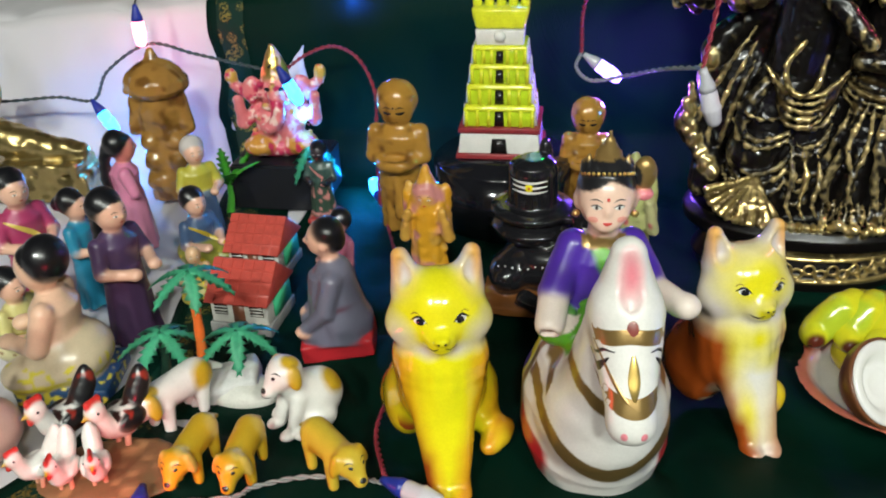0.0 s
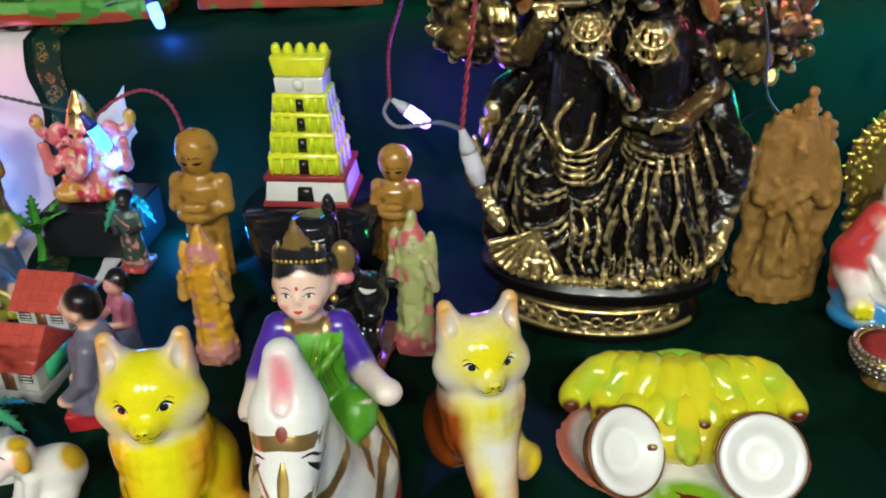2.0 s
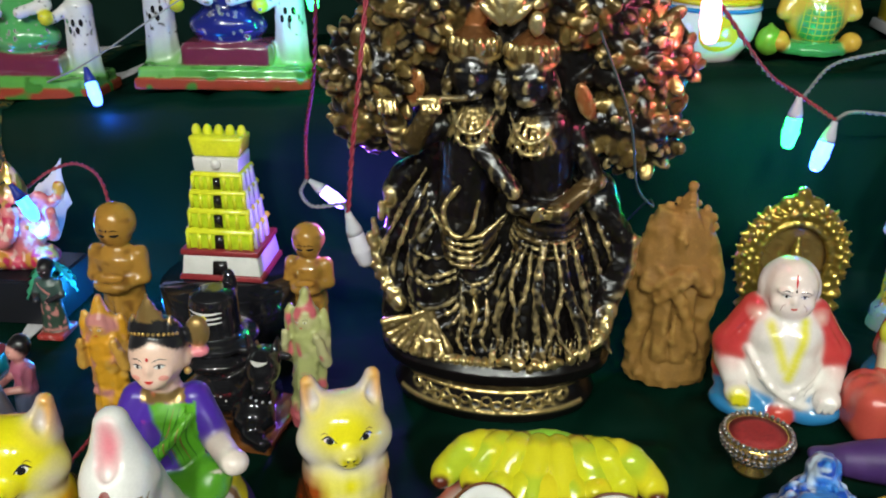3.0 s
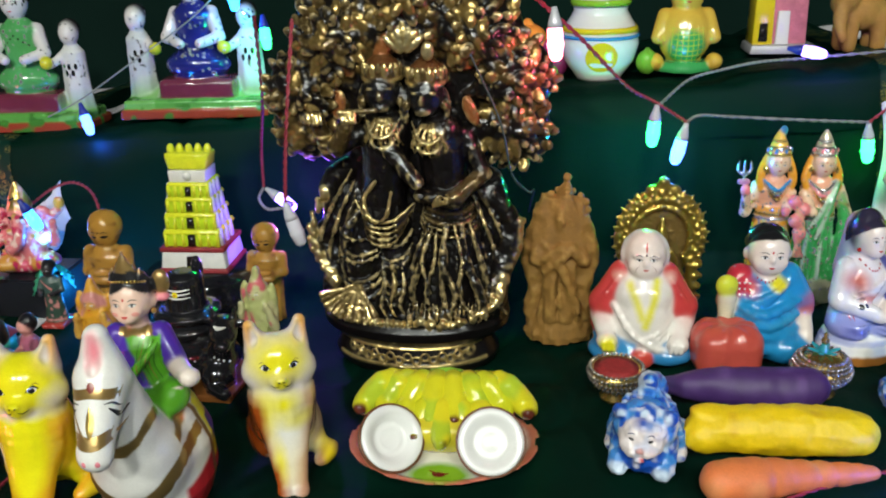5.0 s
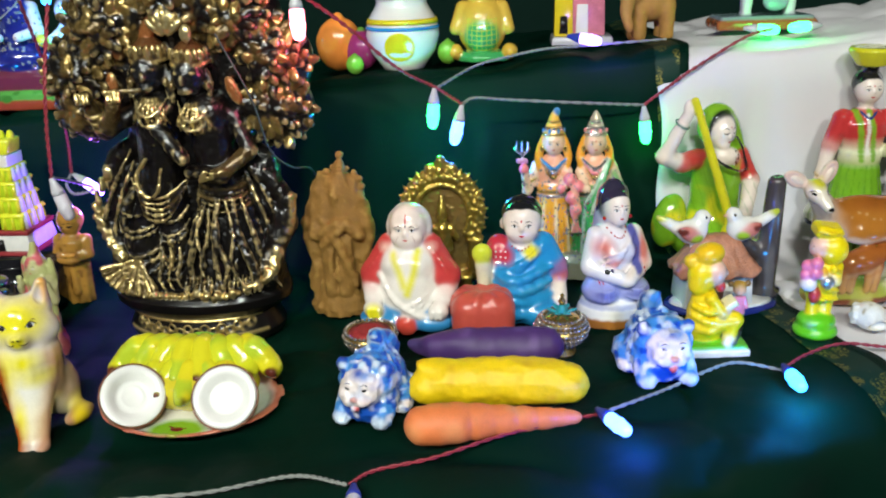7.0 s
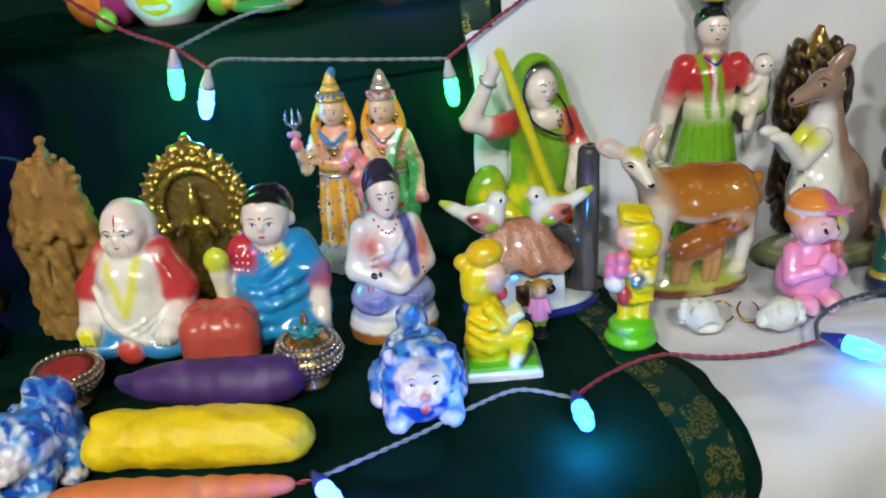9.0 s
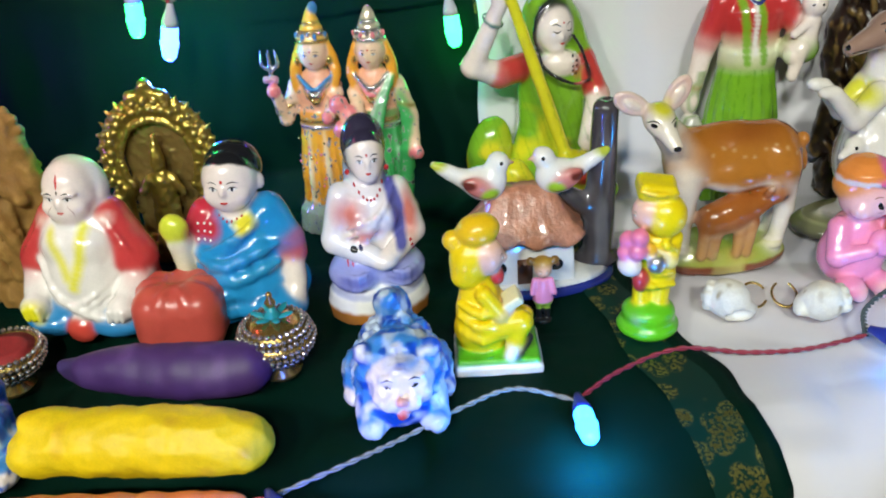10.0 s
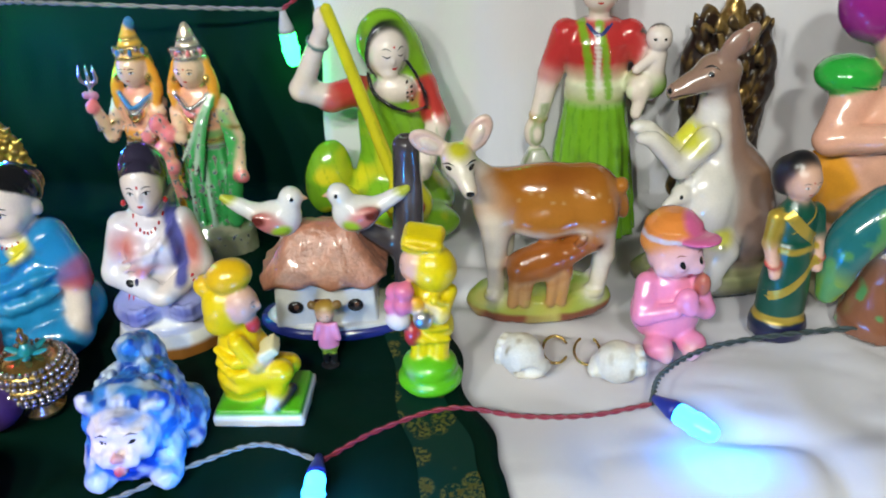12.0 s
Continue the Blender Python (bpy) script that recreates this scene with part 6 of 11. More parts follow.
def shawl_woman(x, y, rz):
    c = Clay(0.0014, soft=0.0020)
    ind, coral, lilac = (0.07, 0.08, 0.36), (0.60, 0.13, 0.09), (0.74, 0.68, 0.70)
    c.robe((0, 0, 0), [(0, 0.046), (0.010, 0.047), (0.020, 0.044), (0.024, 0.040)], WHITE, 0.003, deep=0.72)
    c.robe((0, 0, 0.018), [(0, 0.042), (0.008, 0.041), (0.012, 0.034)], WHITE, 0.003, deep=0.72)
    for s in (-1, 1):
        c.ball((s * 0.020, -0.008, 0.038), (0.024, 0.022, 0.014), (0.30, 0.32, 0.62), 0.005, (0, 0, s * 10))
        for k in range(3):
            c.rope([(s * 0.008, -0.028, 0.046 - 0.005 * k), (s * 0.022, -0.031, 0.044 - 0.005 * k), (s * 0.036, -0.020, 0.044 - 0.005 * k)], [0.001, 0.002, 0.001], (0.30, 0.32, 0.62), 0.003, 6)
    c.robe((0, 0.006, 0.036), [(0, 0.034), (0.025, 0.031), (0.050, 0.031), (0.064, 0.026), (0.074, 0.013)], lilac, 0.008, deep=0.75)
    for s in (-1, 1):
        c.ball((s * 0.010, -0.012, 0.084), (0.012, 0.010, 0.011), lilac, 0.006)
    c.limb((-0.025, 0.002, 0.097), (-0.036, -0.006, 0.068), 0.0115, 0.0105, lilac, 0.005)
    c.limb((-0.036, -0.009, 0.066), (-0.004, -0.026, 0.058), 0.0095, 0.0085, (0.78, 0.74, 0.72), 0.004)
    c.limb((0.025, 0.002, 0.097), (0.036, -0.006, 0.068), 0.0115, 0.0105, lilac, 0.005)
    c.limb((0.036, -0.008, 0.066), (0.010, -0.027, 0.056), 0.009, 0.008, PALE, 0.003)
    c.ball((0.004, -0.030, 0.055), (0.011, 0.007, 0.007), PALE, 0.003)
    for k in range(4):
        c.rope([(0.020, -0.008, 0.104 - 0.003 * k), (0.004 - 0.004 * k, -0.022, 0.088 - 0.006 * k), (-0.024, -0.020, 0.080 - 0.007 * k)], [0.001, 0.0020, 0.001], lilac, 0.003, 7)
    c.limb((0, 0.004, 0.102), (0, 0.002, 0.114), 0.0085, 0.0085, PALE, 0.003)
    c.ball((0, 0.000, 0.130), (0.0165, 0.0170, 0.0210), PALE, 0.003)
    c.ball((0, -0.0105, 0.1195), (0.0095, 0.007, 0.008), PALE, 0.004)
    c.ball((0, -0.0168, 0.1280), (0.0021, 0.0025, 0.004), PALE, 0.002)
    c.ball((0, -0.0160, 0.1208), (0.0036, 0.0018, 0.0015), PALE, 0.001)
    c.ball((0, 0.0085, 0.135), (0.0190, 0.0160, 0.0235), (0.03, 0.025, 0.05), 0.001)
    c.limb((0.0, 0.018, 0.135), (0.0, 0.022, 0.085), 0.017, 0.022, (0.40, 0.38, 0.44), 0.006)
    c.hair((0, 0.000, 0.130), 0.0180, (0.03, 0.025, 0.05), 0.16)
    c.spot((-0.022, -0.02, 0.090), (0.020, 0.03, 0.016), coral, 0.8, 0.9)
    c.spot((-0.008, -0.026, 0.074), (0.020, 0.02, 0.007), coral, 0.8, 0.8)
    c.spot((0.032, -0.012, 0.084), (0.010, 0.03, 0.026), coral, 0.7, 0.9)
    c.streak([(0.017, 0.108), (0.022, 0.088), (0.022, 0.066)], 0.0075, ind, 0.5, 0.95)
    for s in (-1, 1):
        c.spot((s * 0.022, -0.026, 0.040), (0.018, 0.02, 0.006), ind, 0.9, 0.9)
        c.spot((s * 0.030, -0.020, 0.032), (0.016, 0.03, 0.005), ind, 0.9, 0.7)
    c.coat(lambda p: np.clip((0.0125 - p[:, 2]) / 0.003, 0, 1), (0.42, 0.16, 0.03))
    c.coat(lambda p: 0.7 * np.clip(0.0035 - np.abs(p[:, 2] - 0.024), 0, 0.002) / 0.002, (0.35, 0.38, 0.60))
    for k in range(9):
        a = (k - 4) / 4
        c.dab(a * 0.012, 0.0985 + 0.009 * a * a, 0.0010, 0.0012, (0.40, 0.02, 0.02), lift=0.0007)
    for s in (-1, 1):
        c.bead((s * 0.0168, -0.004, 0.119), 0.0024, (0.45, 0.02, 0.02))
    c.dab(-0.020, 0.066, 0.0035, 0.0025, BLACK, lift=0.0005)
    c.dab(-0.014, 0.067, 0.0018, 0.0020, (0.04, 0.04, 0.10), lift=0.0006)
    for k in range(2):
        c.stroke([(-0.026 + k * 0.004, 0.054), (-0.026 + k * 0.004, 0.049)], 0.0016, (0.55, 0.03, 0.03), lift=0.0006)
    for k in range(4):
        c.dab(0.030 + 0.001 * k, 0.066 - 0.004 * k, 0.0014, 0.0012, (0.50, 0.02, 0.03), lift=0.0006)
    face(c, 0, 0.1300, 0.0148, bindi=RED)
    c.thing("seated_woman_figurine", GLAZE, x, y, 0, rz, "seated woman figurine, white and coral shawl, blue skirt", "figurine", size=0.925, slim=0.86)


shawl_woman(0.617, 0.656, 14)


# ---- divine pair standing ----
def standing_pair(x, y, rz):
    c = Clay(0.0013, soft=0.0009)
    rose, amber, skin = (0.78, 0.22, 0.24), (0.76, 0.34, 0.03), (0.80, 0.56, 0.38)
    peach, leaf, sky = (0.80, 0.40, 0.25), (0.05, 0.38, 0.10), (0.05, 0.22, 0.45)
    c.robe((0, 0, 0), [(0, 0.054), (0.02, 0.052), (0.028, 0.043)], (0.30, 0.30, 0.20), 0.004, deep=0.55)
    for s, low in ((-1, amber), (1, leaf)):
        bx = s * 0.023
        c.robe((bx, 0, 0.022), [(0, 0.022), (0.04, 0.022), (0.075, 0.018), (0.085, 0.017)], low, 0.004, deep=0.75, folds=9, fold=0.08)
        c.robe((bx, 0, 0.095), [(0, 0.0165), (0.015, 0.017), (0.032, 0.020), (0.046, 0.009)], peach, 0.004, deep=0.70)
        c.limb((bx, 0, 0.136), (bx, 0, 0.146), 0.006, 0.006, skin, 0.002)
        c.ball((bx, -0.004, 0.155), (0.0118, 0.0118, 0.0146), skin, 0.002)
        c.ball((bx, -0.0140, 0.1535), (0.0014, 0.0018, 0.0026), skin, 0.0012)
        for side in (-1, 1):
            c.rope([(bx + side * 0.010, 0.000, 0.162), (bx + side * 0.0140, -0.001, 0.150), (bx + side * 0.0165, -0.004, 0.138), (bx + side * 0.0150, -0.008, 0.126)], [0.0034, 0.0042, 0.0046, 0.0022], amber, 0.002, 8)
            c.ball((bx + side * 0.0125, -0.006, 0.1485), (0.0024, 0.0024, 0.0032), GOLD, 0.0006)
        c.ball((bx, 0.006, 0.154), (0.0130, 0.0080, 0.0160), amber, 0.002)
        c.robe((bx, 0, 0.163), [(0, 0.0122), (0.004, 0.0125), (0.009, 0.0095), (0.016, 0.0070), (0.023, 0.0040), (0.027, 0.0015)], (0.72, 0.62, 0.46, 0.5) if s > 0 else (0.80, 0.45, 0.06), 0.0015)
        for j in range(3):
            c.ring((bx, -0.001, 0.1655 + 0.0065 * j), 0.0120 - 0.0030 * j, 0.0012, SILVER if s > 0 else GOLD, 0.0006)
        for j in range(7):
            a = (j - 3) * 0.42
            c.ball((bx + 0.0122 * math.sin(a), -0.001 - 0.0122 * math.cos(a), 0.1695 + 0.002 * (j % 2)), (0.0018, 0.0014, 0.0028), SILVER if j % 2 else (sky if s < 0 else rose), 0.0005)
        # jewelled collar and belt
        for j in range(3):
            c.rope([(bx - 0.013 + 0.001 * j, -0.008, 0.137 - 0.003 * j), (bx, -0.0165, 0.128 - 0.0055 * j), (bx + 0.013 - 0.001 * j, -0.008, 0.137 - 0.003 * j)], [0.0014, 0.0018, 0.0014], (sky, SILVER, GOLD)[j] if s < 0 else (SILVER, rose, GOLD)[j], 0.0006, 8)
        c.ring((bx, 0, 0.100), 0.0175, 0.0016, GOLD, 0.0006, deep=0.75)
        c.ring((bx, 0, 0.095), 0.0185, 0.0012, SILVER, 0.0006, deep=0.75)
        c.limb((bx + s * 0.018, 0, 0.128), (bx + s * 0.029, -0.004, 0.100), 0.0070, 0.0060, skin, 0.003)
        c.limb((bx + s * 0.029, -0.004, 0.100), (bx + s * 0.032, -0.014, 0.076 if s > 0 else 0.124), 0.0056, 0.0046, skin, 0.002)
        c.ball((bx + s * 0.033, -0.016, 0.073 if s > 0 else 0.128), (0.0058, 0.005, 0.006), rose, 0.002)
        c.ring((bx + s * 0.025, -0.002, 0.112), 0.0068, 0.0012, GOLD, 0.0005, (0, s * 24, 0))
        c.limb((bx - s * 0.016, -0.006, 0.122), (bx - s * 0.010, -0.018, 0.106), 0.0058, 0.0050, skin, 0.002)
        c.ball((bx - s * 0.009, -0.021, 0.106), (0.0046, 0.0040, 0.0054), rose if s < 0 else skin, 0.001)
        for j in range(6):
            a = (j - 2.5) * 0.38
            c.rope([(bx + 0.016 * math.sin(a), -0.013 * math.cos(a), 0.092), (bx + 0.021 * math.sin(a), -0.017 * math.cos(a), 0.060), (bx + 0.023 * math.sin(a), -0.018 * math.cos(a), 0.030)], [0.0010, 0.0018, 0.0020], ((0.80, 0.66, 0.40) if j % 2 else amber) if s < 0 else ((0.40, 0.56, 0.44) if j % 2 else leaf), 0.0010, 8)
    # rose stole between them, green cloth across her body
    for j in range(4):
        c.rope([(-0.012 + 0.003 * j, -0.012, 0.122 - 0.003 * j), (0.000 + 0.001 * j, -0.021, 0.106 - 0.004 * j), (0.004 - 0.002 * j, -0.022, 0.082), (-0.001 + 0.003 * j, -0.020, 0.056)], [0.0020, 0.0034, 0.0032, 0.0020], rose if j % 2 else peach, 0.0012, 9)
    for j in range(4):
        c.rope([(0.034 + 0.002 * j, -0.008, 0.136), (0.026 + 0.002 * j, -0.018, 0.112), (0.012 + 0.004 * j, -0.020, 0.088 - 0.006 * j)], [0.0016, 0.0026, 0.0018], leaf if j % 2 else (0.42, 0.56, 0.44), 0.001, 8)
    c.rope([(0.044, -0.004, 0.122), (0.050, -0.008, 0.092), (0.046, -0.012, 0.056), (0.044, -0.012, 0.032)], [0.004, 0.006, 0.006, 0.006], leaf, 0.003, 9)
    for q, r in (((-0.004, -0.017, 0.116), 0.0075), ((0.005, -0.019, 0.108), 0.0068), ((-0.003, -0.021, 0.096), 0.0072), ((0.003, -0.021, 0.082), 0.0064)):
        c.ball(q, r, rose, 0.003)
    # trident and drum in his raised hand
    c.limb((-0.056, -0.014, 0.108), (-0.058, -0.010, 0.148), 0.0016, 0.0016, SILVER, 0.001)
    for k in (-1, 0, 1):
        c.rope([(-0.058, -0.010, 0.143), (-0.058 + k * 0.0065, -0.010, 0.148), (-0.058 + k * 0.0055, -0.010, 0.160)], [0.0016, 0.0018, 0.0008], SILVER, 0.0008, 6)
        c.ball((-0.058 + k * 0.004, -0.012, 0.136), (0.0030, 0.0026, 0.0034), (0.45, 0.20, 0.30), 0.0008)
    c.ball((-0.020, 0.000, 0.189), (0.0042, 0.0036, 0.0052), sky, 0.001)
    rnd = random.Random(4)
    for k in range(60):
        s = rnd.choice((-1, 1))
        a, z = rnd.uniform(-1.3, 1.3), rnd.uniform(0.030, 0.090)
        r = 0.0235 - 0.05 * max(0, z - 0.06)
        c.bead((s * 0.023 + r * math.sin(a), -0.76 * r * math.cos(a), z), rnd.uniform(0.0009, 0.0016), rnd.choice((rose, SILVER, GOLD) if s < 0 else (rose, SILVER, SILVER)), 6)
    c.relief(0.0008, 300, 5)
    c.speckle(420, 0.74, SILVER, 3, 0.08, hi=(9, 9, 0.126))
    for s in (-1, 1):
        face(c, s * 0.023, 0.155, 0.0102, bindi=RED)
    c.thing("standing_pair_figurine", GLAZE, x, y, 0, rz, "standing crowned pair figurine, orange, pink and green glaze", "figurine")


standing_pair(0.585, 0.788, -2)


# ---- gilded oval shrine frame ----
def shrine_frame(x, y, rz):
    c = Clay(0.0015)
    gold, dark = (0.44, 0.31, 0.055, 0.8), (0.30, 0.20, 0.060, 0.6)
    c.box((0, 0, 0.010), (0.034, 0.016, 0.010), gold, 0.003)
    c.box((0, 0.006, 0.08), (0.030, 0.003, 0.060), dark, 0.003)
    c.ball((0, 0.006, 0.095), (0.034, 0.004, 0.040), dark, 0.002)
    for k in range(34):
        a = radians(-125 + k * 250 / 33)
        px, pz = math.sin(a) * 0.040, 0.092 + math.cos(a) * 0.046
        c.ball((px, 0, pz), (0.0075, 0.006, 0.0075), gold, 0.0015)
        c.ball((math.sin(a) * 0.032, -0.003, 0.092 + math.cos(a) * 0.037), 0.0034, gold, 0.001)
        c.ball((math.sin(a) * 0.047, 0.002, 0.092 + math.cos(a) * 0.054), (0.0045, 0.004, 0.0045), gold, 0.001)
    for k, (px, pz, r) in enumerate(((0, 0.150, 0.009), (0, 0.158, 0.005), (-0.012, 0.147, 0.007), (0.012, 0.147, 0.007))):
        c.ball((px, 0, pz), (r, 0.006, r), gold, 0.002)
    for s in (-1, 1):
        c.limb((s * 0.036, -0.002, 0.016), (s * 0.036, -0.002, 0.066), 0.007, 0.006, gold, 0.003)
        for k in range(4):
            c.ball((s * 0.040, -0.004, 0.022 + k * 0.013), (0.008, 0.006, 0.005), gold, 0.0015)
        c.limb((s * 0.010, -0.008, 0.078), (s * 0.017, -0.010, 0.066), 0.004, 0.003, gold, 0.002)
    c.robe((0, -0.008, 0.018), [(0, 0.014), (0.02, 0.012), (0.045, 0.011), (0.062, 0.009), (0.068, 0.005)], gold, 0.003, deep=0.7, folds=7, fold=0.08)
    c.ball((0, -0.008, 0.092), (0.0065, 0.006, 0.008), gold, 0.002)
    c.limb((0, -0.008, 0.098), (0, -0.006, 0.116), 0.006, 0.002, gold, 0.002)
    for k in range(46):
        a = radians(-130 + k * 260 / 45)
        c.ball((math.sin(a) * (0.0435 + 0.003 * (-1) ** k), -0.005, 0.092 + math.cos(a) * (0.050 + 0.003 * (-1) ** k)), 0.0030, gold, 0.0006)
        if k % 2:
            c.limb((math.sin(a) * 0.046, 0.0, 0.092 + math.cos(a) * 0.052), (math.sin(a) * 0.054, 0.001, 0.092 + math.cos(a) * 0.061), 0.0030, 0.0012, gold, 0.001)
    c.relief(0.0018, 340, 2)
    c.ridge_tone = ((0.86, 0.68, 0.20, 0.9), 0.0003, 0.0010, 5, lambda p: 0.95)
    c.thing("shrine_frame_figurine", RESIN, x, y, 0, rz, "gold metal figurine inside an ornate oval arch frame", "figurine", size=0.94)


shrine_frame(0.438, 0.740, 2)


# ---- clay vegetables ----
def vegetables():
    matte = CHALK
    c = Clay(0.0018)
    red = (0.50, 0.075, 0.055)
    c.box((0, 0, 0.0255), (0.032, 0.026, 0.0255), red, 0.004, (0, 0, 6), round=0.0165)
    for k in range(9):
        a = k * 0.698 + 0.3
        c.rope([(math.cos(a) * 0.008, math.sin(a) * 0.008, 0.050), (math.cos(a) * 0.026, math.sin(a) * 0.021, 0.046), (math.cos(a) * 0.032, math.sin(a) * 0.026, 0.026)], [0.0008, 0.0014, 0.0008], red, 0.006, 6)
    c.ball((0.002, 0.004, 0.054), (0.007, 0.007, 0.004), red, 0.006, cut=True)
    c.speckle(60, 0.55, (0.56, 0.10, 0.06), 3, 0.3)
    c.thing("clay_tomato", ENAMEL, 0.485, 0.612, 0, 0, "smooth red clay tomato resting on the green cloth", "vegetable", "clay vegetables", size=0.965)
    c = Clay(0.0018)
    pur = (0.060, 0.022, 0.13)
    c.rope([(0.066, 0, 0.022), (0.03, -0.002, 0.021), (-0.02, 0.002, 0.020), (-0.052, 0.004, 0.018)], [0.019, 0.0205, 0.018, 0.013], pur, 0.004, 9)
    c.rope([(-0.052, 0.004, 0.018), (-0.066, 0.008, 0.016), (-0.076, 0.010, 0.018)], [0.012, 0.008, 0.005], (0.05, 0.03, 0.13), 0.004, 5)
    c.relief(0.002, 60, 3)
    c.speckle(70, 0.6, (0.10, 0.045, 0.19), 4, 0.3)
    c.thing("clay_aubergine", matte, 0.486, 0.552, 0, 0, "purple clay aubergine lying on the green cloth", "vegetable", "clay vegetables", size=0.88)
    c = Clay(0.0016)
    yel = (0.82, 0.56, 0.002)
    c.rope([(-0.058, 0, 0.020), (-0.02, 0, 0.0215), (0.03, 0, 0.022), (0.064, 0, 0.020)], [0.016, 0.020, 0.0205, 0.018], yel, 0.004, 8)
    c.ball((-0.060, -0.004, 0.016), (0.018, 0.016, 0.013), yel, 0.006)
    c.ball((-0.050, 0.006, 0.032), (0.022, 0.012, 0.008), yel, 0.004, (0, 10, 10))
    c.ball((0.070, 0.004, 0.018), (0.012, 0.012, 0.012), (0.70, 0.36, 0.01), 0.003)
    c.relief(0.0018, 90, 6, ridged=True, squash=(0.35, 1, 1))
    c.relief(0.0012, 260, 8)
    c.speckle(90, 0.66, (0.70, 0.42, 0.01), 5, 0.3)
    c.thing("clay_corn_cob", matte, 0.499, 0.482, 0, 0, "yellow clay corn cob lying on the green cloth", "vegetable", "clay vegetables", size=0.95)
    c = Clay(0.0016)
    org = (0.76, 0.20, 0.06)
    c.rope([(-0.062, 0, 0.019), (-0.03, 0, 0.0175), (0.02, 0.002, 0.012), (0.062, 0.002, 0.008), (0.080, 0.002, 0.006)], [0.018, 0.0175, 0.012, 0.008, 0.005], org, 0.004, 10)
    c.relief(0.0012, 90, 3, squash=(2, 0.6, 0.6))
    c.speckle(50, 0.55, (0.78, 0.27, 0.10), 3, 0.3)
    c.thing("clay_carrot", matte, 0.497, 0.430, 0, 15, "orange clay carrot lying on the green cloth", "vegetable", "clay vegetables", size=0.89)


vegetables()


# ---- beaded powder boxes ----
BEAD = plain("silver_beads", (0.62, 0.58, 0.55), 0.16, metal=0.9, amount=0.2)
BRASS = plain("polished_brass", (0.62, 0.42, 0.13), 0.25, metal=0.9, amount=0.25, scale=90.0)
TEAL = plain("turquoise_stone", (0.02, 0.30, 0.36), 0.2, amount=0.2, coat=0.5)
RED_FELT = plain("red_powder", (0.30, 0.02, 0.02), 0.8, amount=0.3, scale=200.0)


def powder_box(x, y, open_top, label):
    root = new("powder_box")
    root.matrix_world = Matrix.Translation((x, y, float(sag(x, y)))) @ Matrix.Scale(0.84, 4)
    part("bowl", turned([(0, 0), (0.016, 0), (0.017, 0.004), (0.010, 0.008), (0.011, 0.011), (0.022, 0.018), (0.029, 0.030), (0.027, 0.037), (0.024, 0.037), (0.0, 0.030)]), BRASS, root)
    bead = bmesh.new()
    bmesh.ops.create_icosphere(bead, subdivisions=2, radius=0.0022)
    shared = bpy.data.meshes.new("bead")
    bead.to_mesh(shared)
    bead.free()
    shared.materials.append(BEAD)
    for f in shared.polygons:
        f.use_smooth = True
    for row, (r, z, n) in enumerate(((0.019, 0.0155, 24), (0.0245, 0.0205, 30), (0.0285, 0.0265, 34), (0.0300, 0.0325, 36), (0.0280, 0.0380, 34)) + (() if open_top else ((0.0262, 0.0425, 32), (0.0225, 0.0462, 28)))):
        for k in range(n):
            a = 2 * math.pi * (k + 0.5 * (row % 2)) / n
            b = new("bead", shared)
            b.parent = root
            b.location = (r * math.cos(a), r * math.sin(a), z)
    if open_top:
        part("powder", turned([(0, 0.034), (0.012, 0.040), (0.024, 0.037), (0.020, 0.035), (0, 0.034)][::1]), RED_FELT, root, "red powder filling")
    else:
        lid = part("lid", turned([(0, 0.036), (0.026, 0.037), (0.024, 0.042), (0.016, 0.048), (0.008, 0.050), (0, 0.051)]), BRASS, root, "brass lid")
        part("lid_stone", turned([(0, 0.050), (0.006, 0.051), (0.007, 0.053), (0.004, 0.057), (0.003, 0.060), (0, 0.061)], 8), TEAL, lid, "turquoise stone")
        for k in range(6):
            bm = bmesh.new()
            bmesh.ops.create_uvsphere(bm, u_segments=10, v_segments=6, radius=1)
            petal = part("petal", bm, TEAL, lid, "turquoise petal")
            petal.matrix_local = Matrix.Rotation(k * math.pi / 3, 4, "Z") @ Matrix.Translation((0.010, 0, 0.0525)) @ Matrix.Rotation(-0.35, 4, "Y") @ Matrix.Diagonal((0.0075, 0.0032, 0.0016, 1))
        part("knob", turned([(0, 0.059), (0.003, 0.060), (0.0045, 0.064), (0.002, 0.068), (0.0025, 0.071), (0, 0.074)], 16), BRASS, lid)
    tagged(root, label, "powder box", "beaded boxes")


powder_box(0.380, 0.564, True, "open beaded powder box filled with red powder")
powder_box(0.560, 0.575, False, "round beaded brass powder box with turquoise lid knob")


